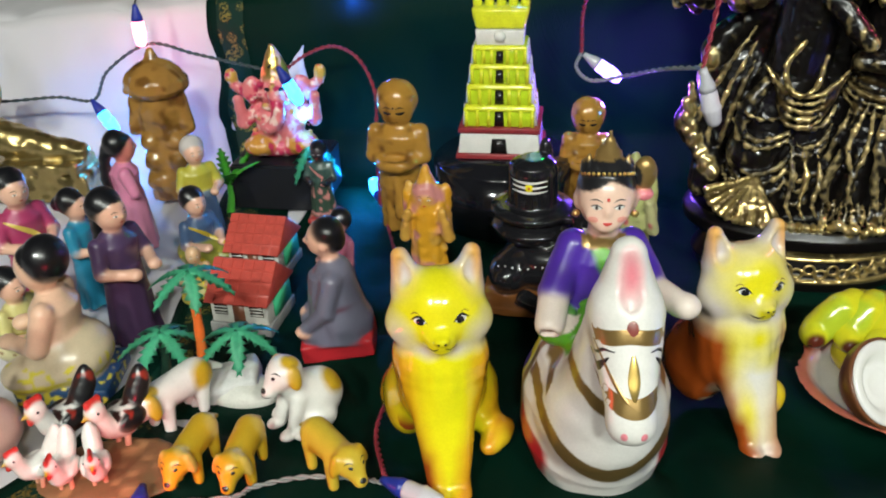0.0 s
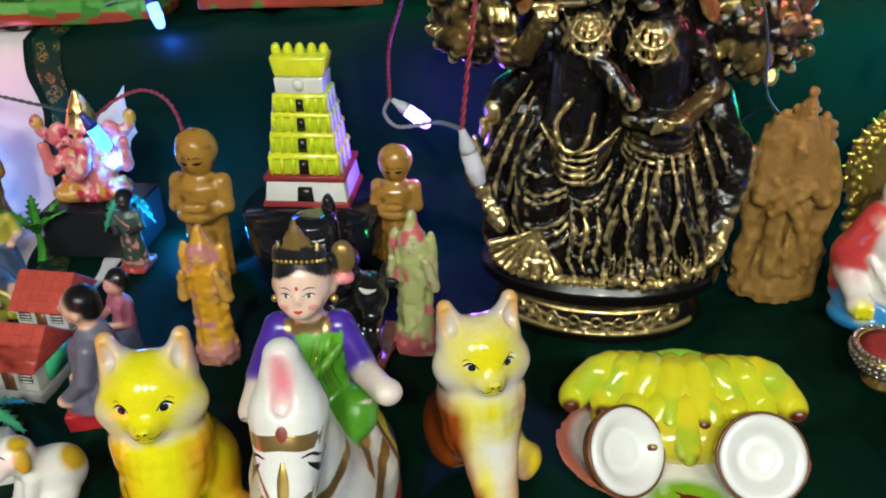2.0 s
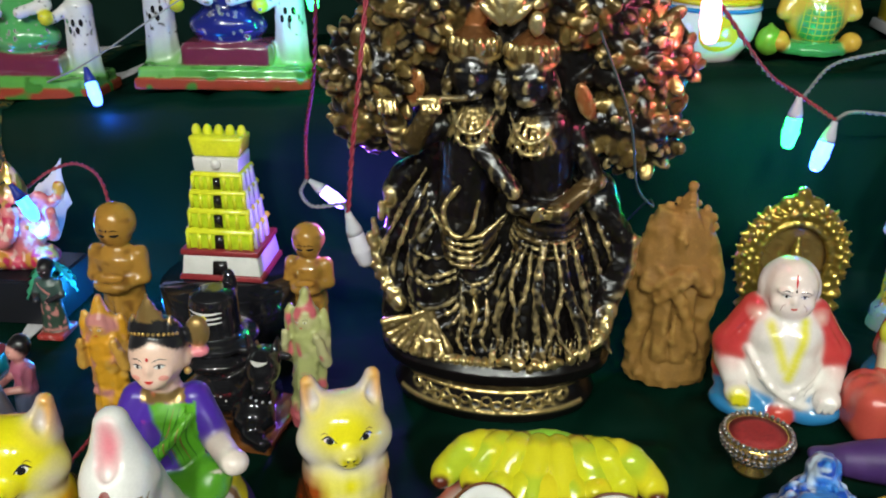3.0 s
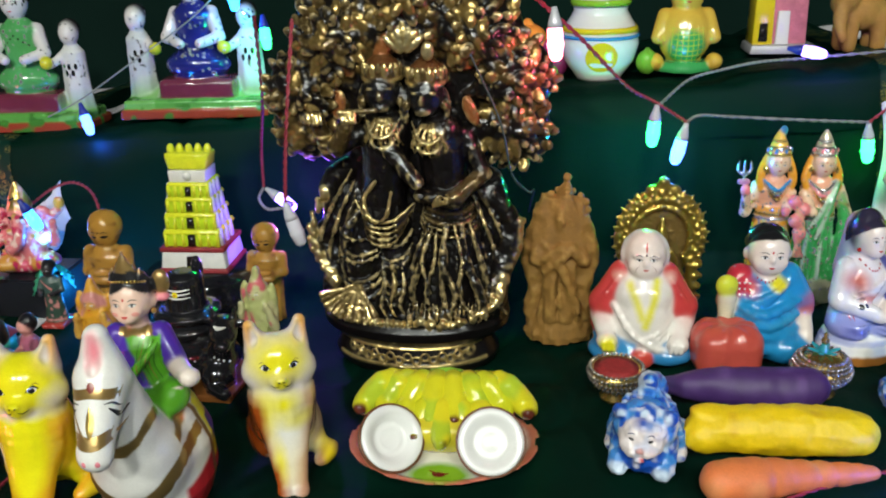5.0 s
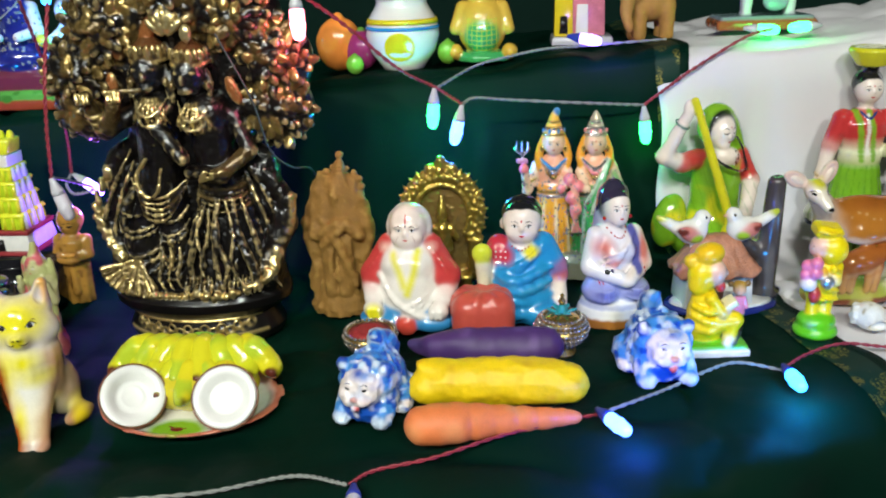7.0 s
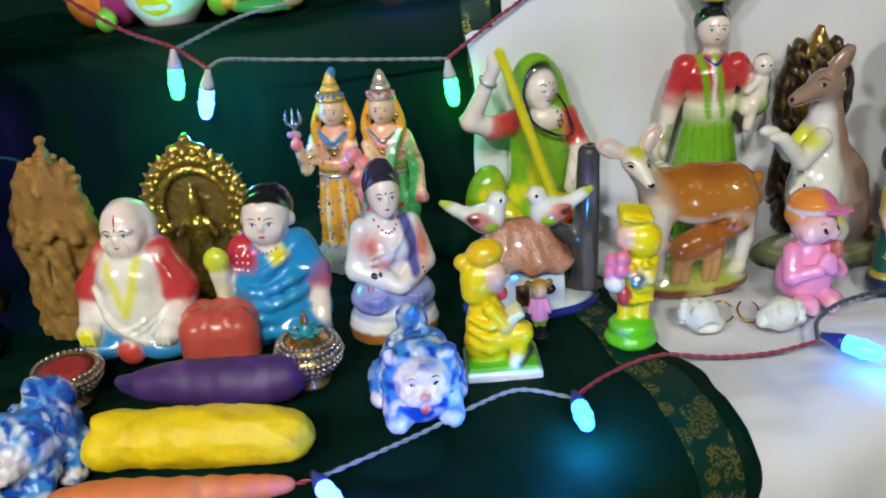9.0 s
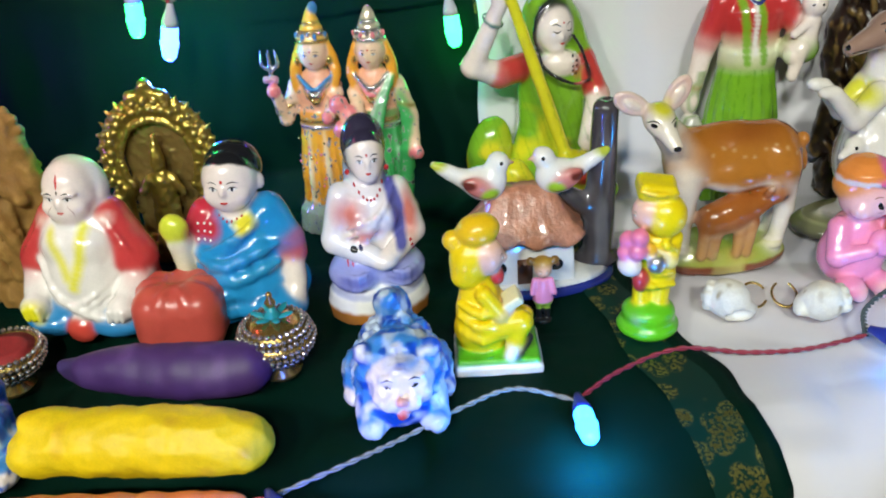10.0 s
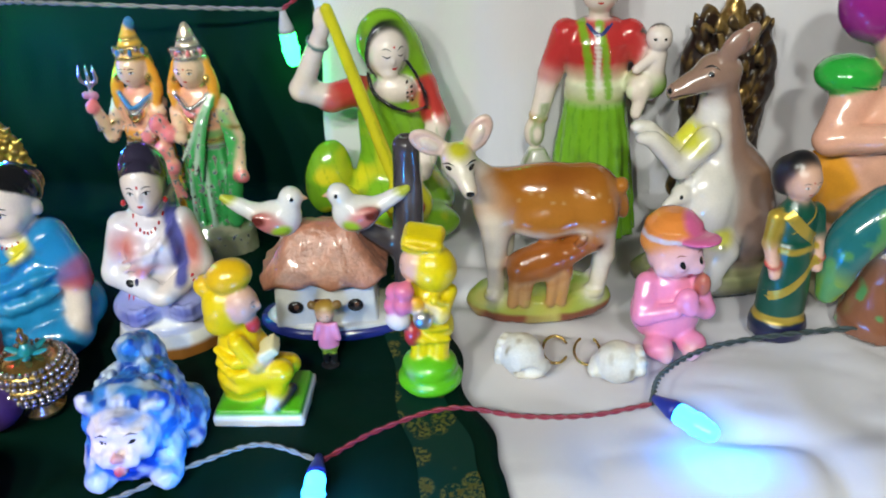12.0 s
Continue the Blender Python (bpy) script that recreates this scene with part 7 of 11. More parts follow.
# ---- blue and white lion cubs ----
def lion_cub(x, y, rz, seed, size):
    c = Clay(0.0013, soft=0.0012)
    blue, sky, pale = (0.008, 0.075, 0.44), (0.05, 0.24, 0.64), (0.52, 0.62, 0.76)
    white = (0.80, 0.71, 0.71)
    rnd = random.Random(seed)
    c.ball((0, 0.022, 0.032), (0.029, 0.034, 0.030), sky, 0.008)
    c.ball((0, -0.004, 0.040), (0.030, 0.022, 0.029), sky, 0.008)
    c.ball((0, -0.014, 0.018), (0.024, 0.016, 0.018), blue, 0.006)
    for s in (-1, 1):
        c.limb((s * 0.020, -0.008, 0.020), (s * 0.022, -0.022, 0.008), 0.012, 0.009, sky, 0.005)
        c.ball((s * 0.021, -0.026, 0.007), (0.009, 0.009, 0.007), pale, 0.003)
        c.ball((s * 0.027, 0.028, 0.016), (0.013, 0.022, 0.017), sky, 0.005)
        c.ball((s * 0.030, 0.014, 0.008), (0.010, 0.014, 0.008), white, 0.003)
        c.ball((s * 0.0225, -0.010, 0.058), (0.0070, 0.006, 0.0080), blue, 0.003, (0, s * 25, 0))
        c.ball((s * 0.0215, -0.015, 0.058), (0.0036, 0.003, 0.004), pale, 0.002, (0, s * 25, 0))
    for k in range(210):
        a, b = rnd.uniform(-math.pi, math.pi), rnd.uniform(-0.5, 1.2)
        q = Vector((0.029 * math.sin(a) * math.cos(b), 0.008 - 0.042 * math.cos(a) * math.cos(b) * (0.60 if abs(a) < 1.57 else 0.95), 0.036 + 0.029 * math.sin(b)))
        if q.y < -0.014 and abs(q.x) < 0.021 and 0.022 < q.z < 0.060:
            continue
        d = Vector((math.sin(a) * 0.5, -math.cos(a) * 0.3, -1)) * rnd.uniform(0.006, 0.010)
        c.limb(q, q + d, rnd.uniform(0.0026, 0.0038), 0.0009, rnd.choice((blue, blue, sky, sky, pale)), 0.0006)
    c.ball((0, -0.020, 0.041), (0.0215, 0.0150, 0.0190), white, 0.003)
    for s in (-1, 1):
        c.ball((s * 0.0105, -0.0310, 0.0370), (0.0090, 0.0060, 0.0080), white, 0.004)
        c.ball((s * 0.0060, -0.0360, 0.0330), (0.0068, 0.0050, 0.0052), white, 0.003)
        c.ball((s * 0.0085, -0.0310, 0.0490), (0.0055, 0.0030, 0.0026), white, 0.003)
    c.ball((0, -0.0405, 0.0375), (0.0036, 0.0030, 0.0026), (0.75, 0.36, 0.33), 0.001)
    c.ball((0, -0.0385, 0.0265), (0.0042, 0.0050, 0.0030), (0.60, 0.07, 0.08), 0.001)
    c.spot((0, -0.030, 0.0600), (0.013, 0.020, 0.0085), blue, 0.8, 0.95)
    c.spot((0.010, -0.028, 0.0570), (0.010, 0.016, 0.006), sky, 0.9, 0.8)
    c.rope([(0.0, 0.050, 0.036), (0.002, 0.044, 0.058), (-0.002, 0.030, 0.070), (0.0, 0.020, 0.080)], [0.009, 0.012, 0.010, 0.003], sky, 0.004)
    c.relief(0.0026, 210, seed)
    c.relief(0.0010, 480, seed + 2, ridged=True)
    c.speckle(95, 0.50, pale, seed, 0.22, lo=(-1, -0.020, 0), hi=(1, 1, 1))
    c.speckle(150, 0.56, blue, seed + 3, 0.20, lo=(-1, -0.020, 0), hi=(1, 1, 1))
    c.speckle(70, 0.62, (0.72, 0.76, 0.84), seed + 6, 0.2, hi=(1, 1, 0.026))
    c.speckle(120, 0.60, (0.62, 0.62, 0.74), seed + 8, 0.25, hi=(1, -0.012, 1))
    c.spot((0.010, -0.034, 0.034), (0.010, 0.01, 0.008), (0.80, 0.50, 0.52), 0.9, 0.6)
    for s in (-1, 1):
        c.dab(s * 0.0088, 0.0455, 0.0026, 0.0014, BLACK, lift=0.0004, tilt=s * 12)
        c.stroke([(s * 0.005, 0.0500), (s * 0.009, 0.0512), (s * 0.013, 0.0495)], 0.0008, (0.05, 0.05, 0.12), lift=0.0004)
    c.thing("lion_cub_figurine", ENAMEL, x, y, 0, rz, "blue and white lion cub figurine, tongue out, painted plaster", "figurine", "lion cubs", size=size)


lion_cub(0.394, 0.466, -14, 3, 0.83)
lion_cub(0.645, 0.534, 10, 8, 0.875)


# ---- hut with two birds ----
THATCH = plain("thatch_glaze", (0.46, 0.19, 0.11), 0.30, amount=0.4, scale=120.0, relief=0.004, bump=0.5, fine=420.0, coat=0.4)
BARK = plain("bark_glaze", (0.060, 0.050, 0.048), 0.25, amount=0.4, scale=120.0, coat=0.4)
NAVY = plain("navy_glaze", (0.02, 0.03, 0.20), 0.2, amount=0.2, coat=0.4)


def bird(c_x, z, s):
    c = Clay(0.0012, soft=0.0025)
    white, rose = (0.80, 0.76, 0.70), (0.55, 0.12, 0.10)
    c.ball((0, 0, 0), (0.0165, 0.0120, 0.0130), white, 0.004, (0, s * 25, 0))
    c.ball((s * 0.008, -0.001, 0.004), (0.0100, 0.0100, 0.0120), white, 0.005)
    c.ball((s * 0.012, -0.001, 0.0165), (0.0085, 0.008, 0.0085), white, 0.004)
    c.limb((s * 0.019, -0.001, 0.0165), (s * 0.0235, -0.001, 0.0155), 0.0028, 0.0008, (0.70, 0.30, 0.05), 0.001)
    c.rope([(-s * 0.008, 0, 0.002), (-s * 0.024, 0, 0.011), (-s * 0.036, 0, 0.018)], [0.007, 0.005, 0.003], white, 0.004, 5)
    c.ball((-s * 0.004, -0.0105, 0.001), (0.013, 0.004, 0.007), rose, 0.003, (0, s * 25, 0))
    c.spot((s * 0.004, -0.010, -0.005), (0.009, 0.010, 0.007), (0.35, 0.55, 0.03), 0.4)
    c.spot((-s * 0.034, 0, 0.018), (0.010, 0.01, 0.006), (0.45, 0.50, 0.05), 0.5)
    c.spot((-s * 0.012, -0.011, 0.004), (0.008, 0.008, 0.005), (0.12, 0.02, 0.015), 0.4)
    c.dab(s * 0.0135, 0.0185, 0.0014, 0.0016, BLACK, lift=0.0004)
    c.limb((s * 0.003, 0, -0.008), (s * 0.003, 0, -0.016), 0.003, 0.003, white, 0.002)
    return c


def bird_hut(x, y, rz):
    root = new("bird_hut")
    root.matrix_world = m = pose(x, y, 0, 0, 0, rz) @ Matrix.Scale(0.95, 4)

    def fix(ob):
        ob.parent = root
        return ob
    bm = turned([(0, 0), (0.062, 0), (0.064, 0.003), (0.062, 0.007), (0, 0.007)], 40)
    base = part("base", bm, NAVY, root, "navy blue rim")
    base.scale = (1, 0.52, 1)
    bm = turned([(0, 0.0071), (0.058, 0.0072), (0.054, 0.010), (0, 0.011)], 40)
    top = part("yard", bm, CREAM, root)
    top.scale = (1, 0.50, 1)
    bm = bmesh.new()
    prism(bm, -0.010, 0.002, 0.007, 0.044, 0.038, 0.024, 0.036, 0.023)
    wall = softened(part("wall", bm, CREAM, root), 0.002)
    for px, w, z0, z1, n in ((-0.032, 0.0058, 0.020, 0.030, "window"), (-0.012, 0.0058, 0.008, 0.031, "door"), (0.012, 0.0058, 0.020, 0.030, "window")):
        bm = bmesh.new()
        if n == "window":
            bmesh.ops.create_cone(bm, cap_ends=True, segments=20, radius1=1, radius2=1, depth=0.004, matrix=Matrix.Translation((px, -0.0208, (z0 + z1) / 2)) @ Matrix.Rotation(math.pi / 2, 4, "X") @ Matrix.Diagonal((w, (z1 - z0) / 2, 1, 1)))
        else:
            prism(bm, px, -0.0212, z0, z1, w, 0.002, w, 0.002)
        hole = part(n, bm, DARK if n == "window" else WOOD, wall)
        if n == "window":
            bm = bmesh.new()
            bmesh.ops.create_cone(bm, cap_ends=True, segments=16, radius1=0.0020, radius2=0.0016, depth=0.002, matrix=Matrix.Translation((px + 0.001, -0.0232, (z0 + z1) / 2 + 0.0008)) @ Matrix.Rotation(math.pi / 2, 4, "X"))
            part("window_knob", bm, WOOD, hole)
    # thatch: a hipped roof that flares at the eaves, combed in shallow grooves
    bm = bmesh.new()
    levels = [(0.0440, 0.0440, 0.0285), (0.0455, 0.0465, 0.0310), (0.0485, 0.0460, 0.0305), (0.056, 0.0395, 0.0245), (0.065, 0.0330, 0.0190), (0.075, 0.0270, 0.0135), (0.081, 0.0235, 0.0090), (0.0840, 0.0205, 0.0055)]
    rings, n = [], 96
    for j, (z, a, b) in enumerate(levels):
        ring = []
        for k in range(n):
            th = 2 * math.pi * k / n
            ca, sa = math.cos(th), math.sin(th)
            r = (abs(ca) ** 5 + abs(sa) ** 5) ** -0.2
            groove = 1 + (0.006 * math.sin(k * 2.05 + 1.3 * math.sin(k * 0.37)) + 0.010 * math.sin(k * 0.61)) * (1 if 0 < j < 7 else 0.3)
            drop = 0.0022 * math.sin(k * 0.83) + 0.0016 * math.sin(k * 0.29 + 1) if j < 3 else 0.0006 * math.sin(k * 1.1 + j)
            ring.append(bm.verts.new((-0.010 + a * r * ca * groove, 0.001 + b * r * sa * groove, z + drop)))
        rings.append(ring)
    for lo, hi in zip(rings, rings[1:]):
        for k in range(n):
            bm.faces.new((lo[k], lo[(k + 1) % n], hi[(k + 1) % n], hi[k]))
    bm.faces.new(rings[-1])
    bm.faces.new(rings[0][::-1])
    part("roof", bm, THATCH, root, "brown combed thatch roof")
    c = Clay(0.0015)
    bark = (0.055, 0.045, 0.045)
    c.limb((0.052, 0.010, 0.006), (0.055, 0.008, 0.136), 0.013, 0.0098, bark, 0.004)
    c.limb((0.050, 0.012, 0.050), (0.012, 0.004, 0.082), 0.010, 0.006, bark, 0.005)
    c.ball((0.052, 0.012, 0.010), (0.020, 0.016, 0.008), bark, 0.006)
    c.ball((0.055, 0.008, 0.1475), (0.0062, 0.0055, 0.005), (0.01, 0.01, 0.01), 0.001, cut=True)
    c.relief(0.0012, 150, 2, squash=(1, 1, 0.3))
    c.speckle(90, 0.6, (0.13, 0.115, 0.115), 4, 0.2, squash=(1, 1, 0.4))
    fix(c.thing("stump", GLAZE, 0, 0, parent=root)).matrix_world = m
    for bx, bz, s in ((-0.040, 0.089, 1), (0.018, 0.090, -1)):
        fix(bird(bx, bz, s).thing("bird", GLAZE, 0, 0, parent=root)).matrix_world = m @ pose(bx, -0.002, bz, 0, 0, 0)
    tagged(root, "glazed thatched hut with two birds and a bare stump", "hut model")


bird_hut(0.733, 0.687, 8)


# ---- woman with a long-necked lute ----
def lute_woman(x, y, rz):
    c = Clay(0.0017, soft=0.0011)
    grn, red, yel = (0.20, 0.42, 0.02), (0.52, 0.05, 0.04), (0.66, 0.60, 0.02)
    c.ball((0.004, 0.004, 0.030), (0.052, 0.038, 0.030), grn, 0.008)
    c.ball((-0.052, -0.004, 0.056), (0.020, 0.018, 0.034), grn, 0.008, (0, 12, 0))
    c.ball((0.020, -0.030, 0.024), (0.040, 0.020, 0.018), grn, 0.008)
    c.robe((0.006, 0.008, 0.050), [(0, 0.036), (0.025, 0.030), (0.055, 0.030), (0.080, 0.030), (0.092, 0.016)], grn, 0.008, deep=0.72)
    c.limb((-0.020, 0.004, 0.130), (-0.042, -0.008, 0.128), 0.0125, 0.012, red, 0.004)
    c.limb((-0.042, -0.008, 0.128), (-0.064, -0.012, 0.138), 0.0105, 0.010, PALE, 0.003)
    c.limb((-0.064, -0.012, 0.138), (-0.044, -0.020, 0.184), 0.0095, 0.0065, PALE, 0.004)
    c.ball((-0.041, -0.022, 0.194), (0.007, 0.006, 0.012), PALE, 0.003)
    c.limb((0.032, 0.006, 0.130), (0.044, -0.006, 0.104), 0.012, 0.010, red, 0.004)
    c.limb((0.044, -0.006, 0.104), (0.030, -0.034, 0.072), 0.010, 0.008, PALE, 0.003)
    c.limb((0.004, 0.004, 0.138), (0.002, 0.002, 0.150), 0.0085, 0.0085, PALE, 0.003)
    hub, spin = np.array((0.004, 0.002, 0.163)), turn3((6, 10, 24))

    def at(px, py, pz):
        """A place on the head, which leans and looks aside."""
        return hub + spin @ np.array((px, py, pz))
    c.ball(at(0, -0.004, 0), (0.0150, 0.0155, 0.0200), PALE, 0.003, (6, 10, 24))
    c.ball(at(0, -0.0195, -0.002), (0.0018, 0.0026, 0.0038), PALE, 0.002)
    c.ball(at(0, -0.0135, -0.0135), (0.0070, 0.0052, 0.0050), PALE, 0.003)
    c.ball(at(0.001, 0.003, 0.006), (0.0172, 0.0150, 0.0200), BLACK, 0.001)
    c.ball(at(0.002, 0.009, 0.005), (0.0235, 0.0170, 0.0265), grn, 0.002)
    c.ring(at(0.001, -0.0015, 0.001), 0.0178, 0.0019, BLACK, 0.0008, (96, 10, 24), deep=1.25)
    c.limb((0.018, 0.014, 0.165), (0.034, 0.014, 0.112), 0.014, 0.015, grn, 0.006)
    c.ball((0.010, -0.007, 0.134), (0.017, 0.010, 0.011), PALE, 0.004)
    c.rope([(-0.010, -0.014, 0.150), (-0.006, -0.020, 0.136), (0.008, -0.0255, 0.126), (0.022, -0.0225, 0.120), (0.034, -0.012, 0.119)], [0.0017, 0.0018, 0.0017], BLACK, 0.0008, 12)
    c.rope([(0.021, -0.010, 0.158), (0.028, -0.010, 0.146), (0.034, -0.008, 0.130), (0.036, -0.010, 0.119)], [0.0016, 0.0017, 0.0016], BLACK, 0.0008, 9)
    c.limb((-0.036, -0.026, 0.205), (0.012, -0.044, 0.058), 0.0045, 0.0058, yel, 0.002)
    c.ball((0.018, -0.046, 0.050), (0.020, 0.014, 0.020), yel, 0.004)
    c.ball((0.022, -0.058, 0.052), (0.010, 0.004, 0.009), RED, 0.003)
    c.rope([(-0.034, -0.038, 0.050), (-0.020, -0.046, 0.024), (0.000, -0.040, 0.012)], [0.012, 0.012, 0.012], yel, 0.005)
    c.speckle(60, 0.6, yel, 4, 0.25, hi=(9, 9, 0.10))
    c.coat(lambda p: np.clip(0.25 - np.abs(np.sin(p[:, 0] * 300 + p[:, 2] * 90)), 0, 0.2) * 2 * (p[:, 2] < 0.12) * (p[:, 2] > 0.05), (0.10, 0.26, 0.01))
    c.spot((0.026, -0.020, 0.128), (0.008, 0.02, 0.014), (0.62, 0.12, 0.10), 0.6)
    for k in range(10):
        c.dab(0.0205 + (k % 2) * 0.0034, 0.125 + (k // 2) * 0.0040, 0.0011, 0.0011, BLACK if k % 3 else WHITE, lift=0.0008)
    c.ring((-0.047, -0.018, 0.177), 0.0085, 0.0012, (0.05, 0.15, 0.14), 0.0005, (20, 25, 0))
    for s in (-1, 1):
        e = s * 0.0060 + 0.0005
        c.stroke([(e - 0.0034, 0.0012), (e, -0.0004), (e + 0.0034, 0.0010)], 0.0011, BLACK, 24, lift=0.0005, mid=hub)
        c.stroke([(e - 0.0036, 0.0048 - 0.0008 * s), (e, 0.0066), (e + 0.0036, 0.0048 + 0.0008 * s)], 0.0008, BLACK, 24, lift=0.0005, mid=hub)
    c.stroke([(-0.0018, -0.0098), (0.0008, -0.0106), (0.0034, -0.0096)], 0.0020, RED, 24, lift=0.0005, mid=hub)
    c.dab(0.0008, 0.0072, 0.0009, 0.0010, RED, 24, lift=0.0005, mid=hub)
    c.thing("lute_woman_figurine", GLAZE, x, y, 0, rz, "seated woman with a lute, lime green sari, glazed ceramic", "figurine", size=0.965)


lute_woman(0.748, 0.820, 6)


# ---- yellow standing figurines ----
def yellow_reader(x, y, rz):
    c = Clay(0.0013)
    yel, turf = (0.82, 0.58, 0.004), (0.10, 0.46, 0.01)
    c.box((0.002, 0, 0.004), (0.029, 0.023, 0.004), WHITE, 0.001, round=0.002)
    c.box((0.002, 0, 0.009), (0.027, 0.021, 0.003), turf, 0.001, round=0.002)
    c.ball((-0.008, 0.002, 0.022), (0.018, 0.017, 0.014), yel, 0.005)
    c.robe((-0.009, 0.002, 0.026), [(0, 0.016), (0.014, 0.0155), (0.028, 0.0125), (0.038, 0.007)], yel, 0.004, deep=0.9)
    for k in range(3):
        c.rope([(-0.022, -0.006, 0.048 - 0.010 * k), (-0.008, -0.015, 0.044 - 0.010 * k), (0.004, -0.010, 0.046 - 0.009 * k)], [0.002, 0.0034, 0.002], yel, 0.002, 7)
    c.limb((-0.006, -0.008, 0.028), (0.017, -0.010, 0.034), 0.0098, 0.0080, yel, 0.003)
    c.limb((0.017, -0.010, 0.034), (0.012, -0.013, 0.016), 0.0074, 0.0058, yel, 0.003)
    c.limb((-0.004, 0.008, 0.026), (0.020, 0.004, 0.030), 0.0090, 0.0070, yel, 0.003)
    c.limb((0.012, -0.014, 0.017), (0.010, -0.017, 0.012), 0.0050, 0.0044, WHITE, 0.001)
    c.limb((0.022, -0.008, 0.020), (0.014, -0.018, 0.012), 0.0036, 0.0030, BLACK, 0.001)
    for s in (-1, 1):
        c.limb((-0.006, s * 0.011, 0.056), (0.004, s * 0.010 - 0.003, 0.042), 0.0056, 0.0050, yel, 0.003)
        c.limb((0.004, s * 0.010 - 0.003, 0.042), (0.011, s * 0.003 - 0.006, 0.046), 0.0046, 0.0040, SKIN, 0.002)
    c.box((0.012, -0.008, 0.051), (0.0060, 0.0075, 0.0035), (0.78, 0.70, 0.40), 0.0005, (10, -35, 0))
    # face in a hood, turban above
    c.ball((-0.002, -0.003, 0.080), (0.0100, 0.0105, 0.0120), SKIN, 0.002)
    c.ball((0.008, -0.004, 0.079), (0.0022, 0.002, 0.003), SKIN, 0.002)
    c.ball((-0.014, 0.000, 0.076), (0.0130, 0.0130, 0.0165), yel, 0.004)
    c.ball((-0.018, -0.002, 0.066), (0.0085, 0.0090, 0.0080), yel, 0.004)
    c.ball((-0.008, 0.001, 0.097), (0.0140, 0.0125, 0.0105), (0.80, 0.48, 0.01), 0.002, (0, -14, 0))
    c.ball((-0.024, 0.002, 0.090), (0.0070, 0.0070, 0.0065), (0.80, 0.50, 0.01), 0.003)
    c.ball((0.003, -0.004, 0.066), (0.0045, 0.005, 0.006), (0.50, 0.03, 0.03), 0.002)
    face(c, 0.0, 0.081, 0.009, az=62, small=True)
    c.thing("seated_reader_figurine", ENAMEL, x, y, 0, rz, "seated figurine in yellow reading, on a green and white base", "figurine", size=0.985)


def yellow_player(x, y, rz):
    c = Clay(0.0013)
    yel, turf = (0.82, 0.62, 0.004), (0.12, 0.50, 0.01)
    c.ball((0, 0, 0.008), (0.021, 0.020, 0.009), turf, 0.003)
    c.ball((0, 0, 0.018), (0.018, 0.017, 0.010), turf, 0.004)
    for s in (-1, 1):
        c.limb((s * 0.006 + 0.002, 0.002, 0.050), (s * 0.006, -0.002, 0.022), 0.0075, 0.0055, yel, 0.003)
        c.ball((s * 0.006 - 0.002, -0.006, 0.018), (0.005, 0.008, 0.004), SILVER if s < 0 else yel, 0.002)
        c.limb((s * 0.012 + 0.002, 0, 0.074), (s * 0.014 - 0.004, -0.010, 0.062), 0.0055, 0.0048, yel, 0.003)
        c.limb((s * 0.014 - 0.004, -0.010, 0.062), (-0.010 + s * 0.003, -0.014, 0.070), 0.0042, 0.0038, WHITE, 0.002)
    c.robe((0.002, 0, 0.044), [(0, 0.014), (0.014, 0.0125), (0.030, 0.012), (0.038, 0.006)], yel, 0.003, deep=0.85)
    for q, r in (((-0.017, -0.010, 0.078), 0.0065), ((-0.011, -0.015, 0.082), 0.0060), ((-0.019, -0.012, 0.070), 0.0058), ((-0.012, -0.016, 0.073), 0.0062)):
        c.ball(q, r, (0.80, 0.20, 0.34), 0.0015)
    c.ball((-0.016, -0.013, 0.061), (0.0080, 0.0075, 0.0075), (0.80, 0.68, 0.58), 0.003)
    c.ball((-0.004, -0.014, 0.072), (0.0045, 0.0045, 0.0055), (0.80, 0.42, 0.02), 0.001)
    c.ball((-0.008, -0.010, 0.048), (0.0055, 0.006, 0.0085), (0.50, 0.04, 0.04), 0.002)
    c.ball((0.000, -0.017, 0.064), (0.0062, 0.0056, 0.0066), SILVER, 0.001)
    c.ball((-0.004, -0.002, 0.094), (0.0110, 0.0115, 0.0120), SKIN, 0.002)
    c.ball((0.006, -0.003, 0.092), (0.0140, 0.0140, 0.0150), yel, 0.001)
    for k in range(4):
        c.rope([(0.010 - 0.004 * k, -0.004, 0.078 - 0.010 * k), (0.006 - 0.003 * k, -0.013, 0.075 - 0.010 * k), (0.014, -0.008, 0.070 - 0.009 * k)], [0.0014, 0.0024, 0.0014], yel, 0.002, 6)
    c.box((0.000, 0.0, 0.110), (0.0125, 0.0105, 0.0060), yel, 0.002, (6, 8, 0), round=0.004)
    c.rope([(-0.011, -0.010, 0.112), (0.001, -0.012, 0.110), (0.012, -0.008, 0.109)], [0.0014, 0.0020, 0.0014], (0.80, 0.56, 0.01), 0.001, 6)
    face(c, -0.004, 0.094, 0.0085, az=-62, small=True)
    c.thing("standing_player_figurine", ENAMEL, x, y, 0, rz, "standing figurine in yellow on a round green base", "figurine", size=0.99)


yellow_reader(0.702, 0.587, 4)
yellow_player(0.806, 0.613, 0)


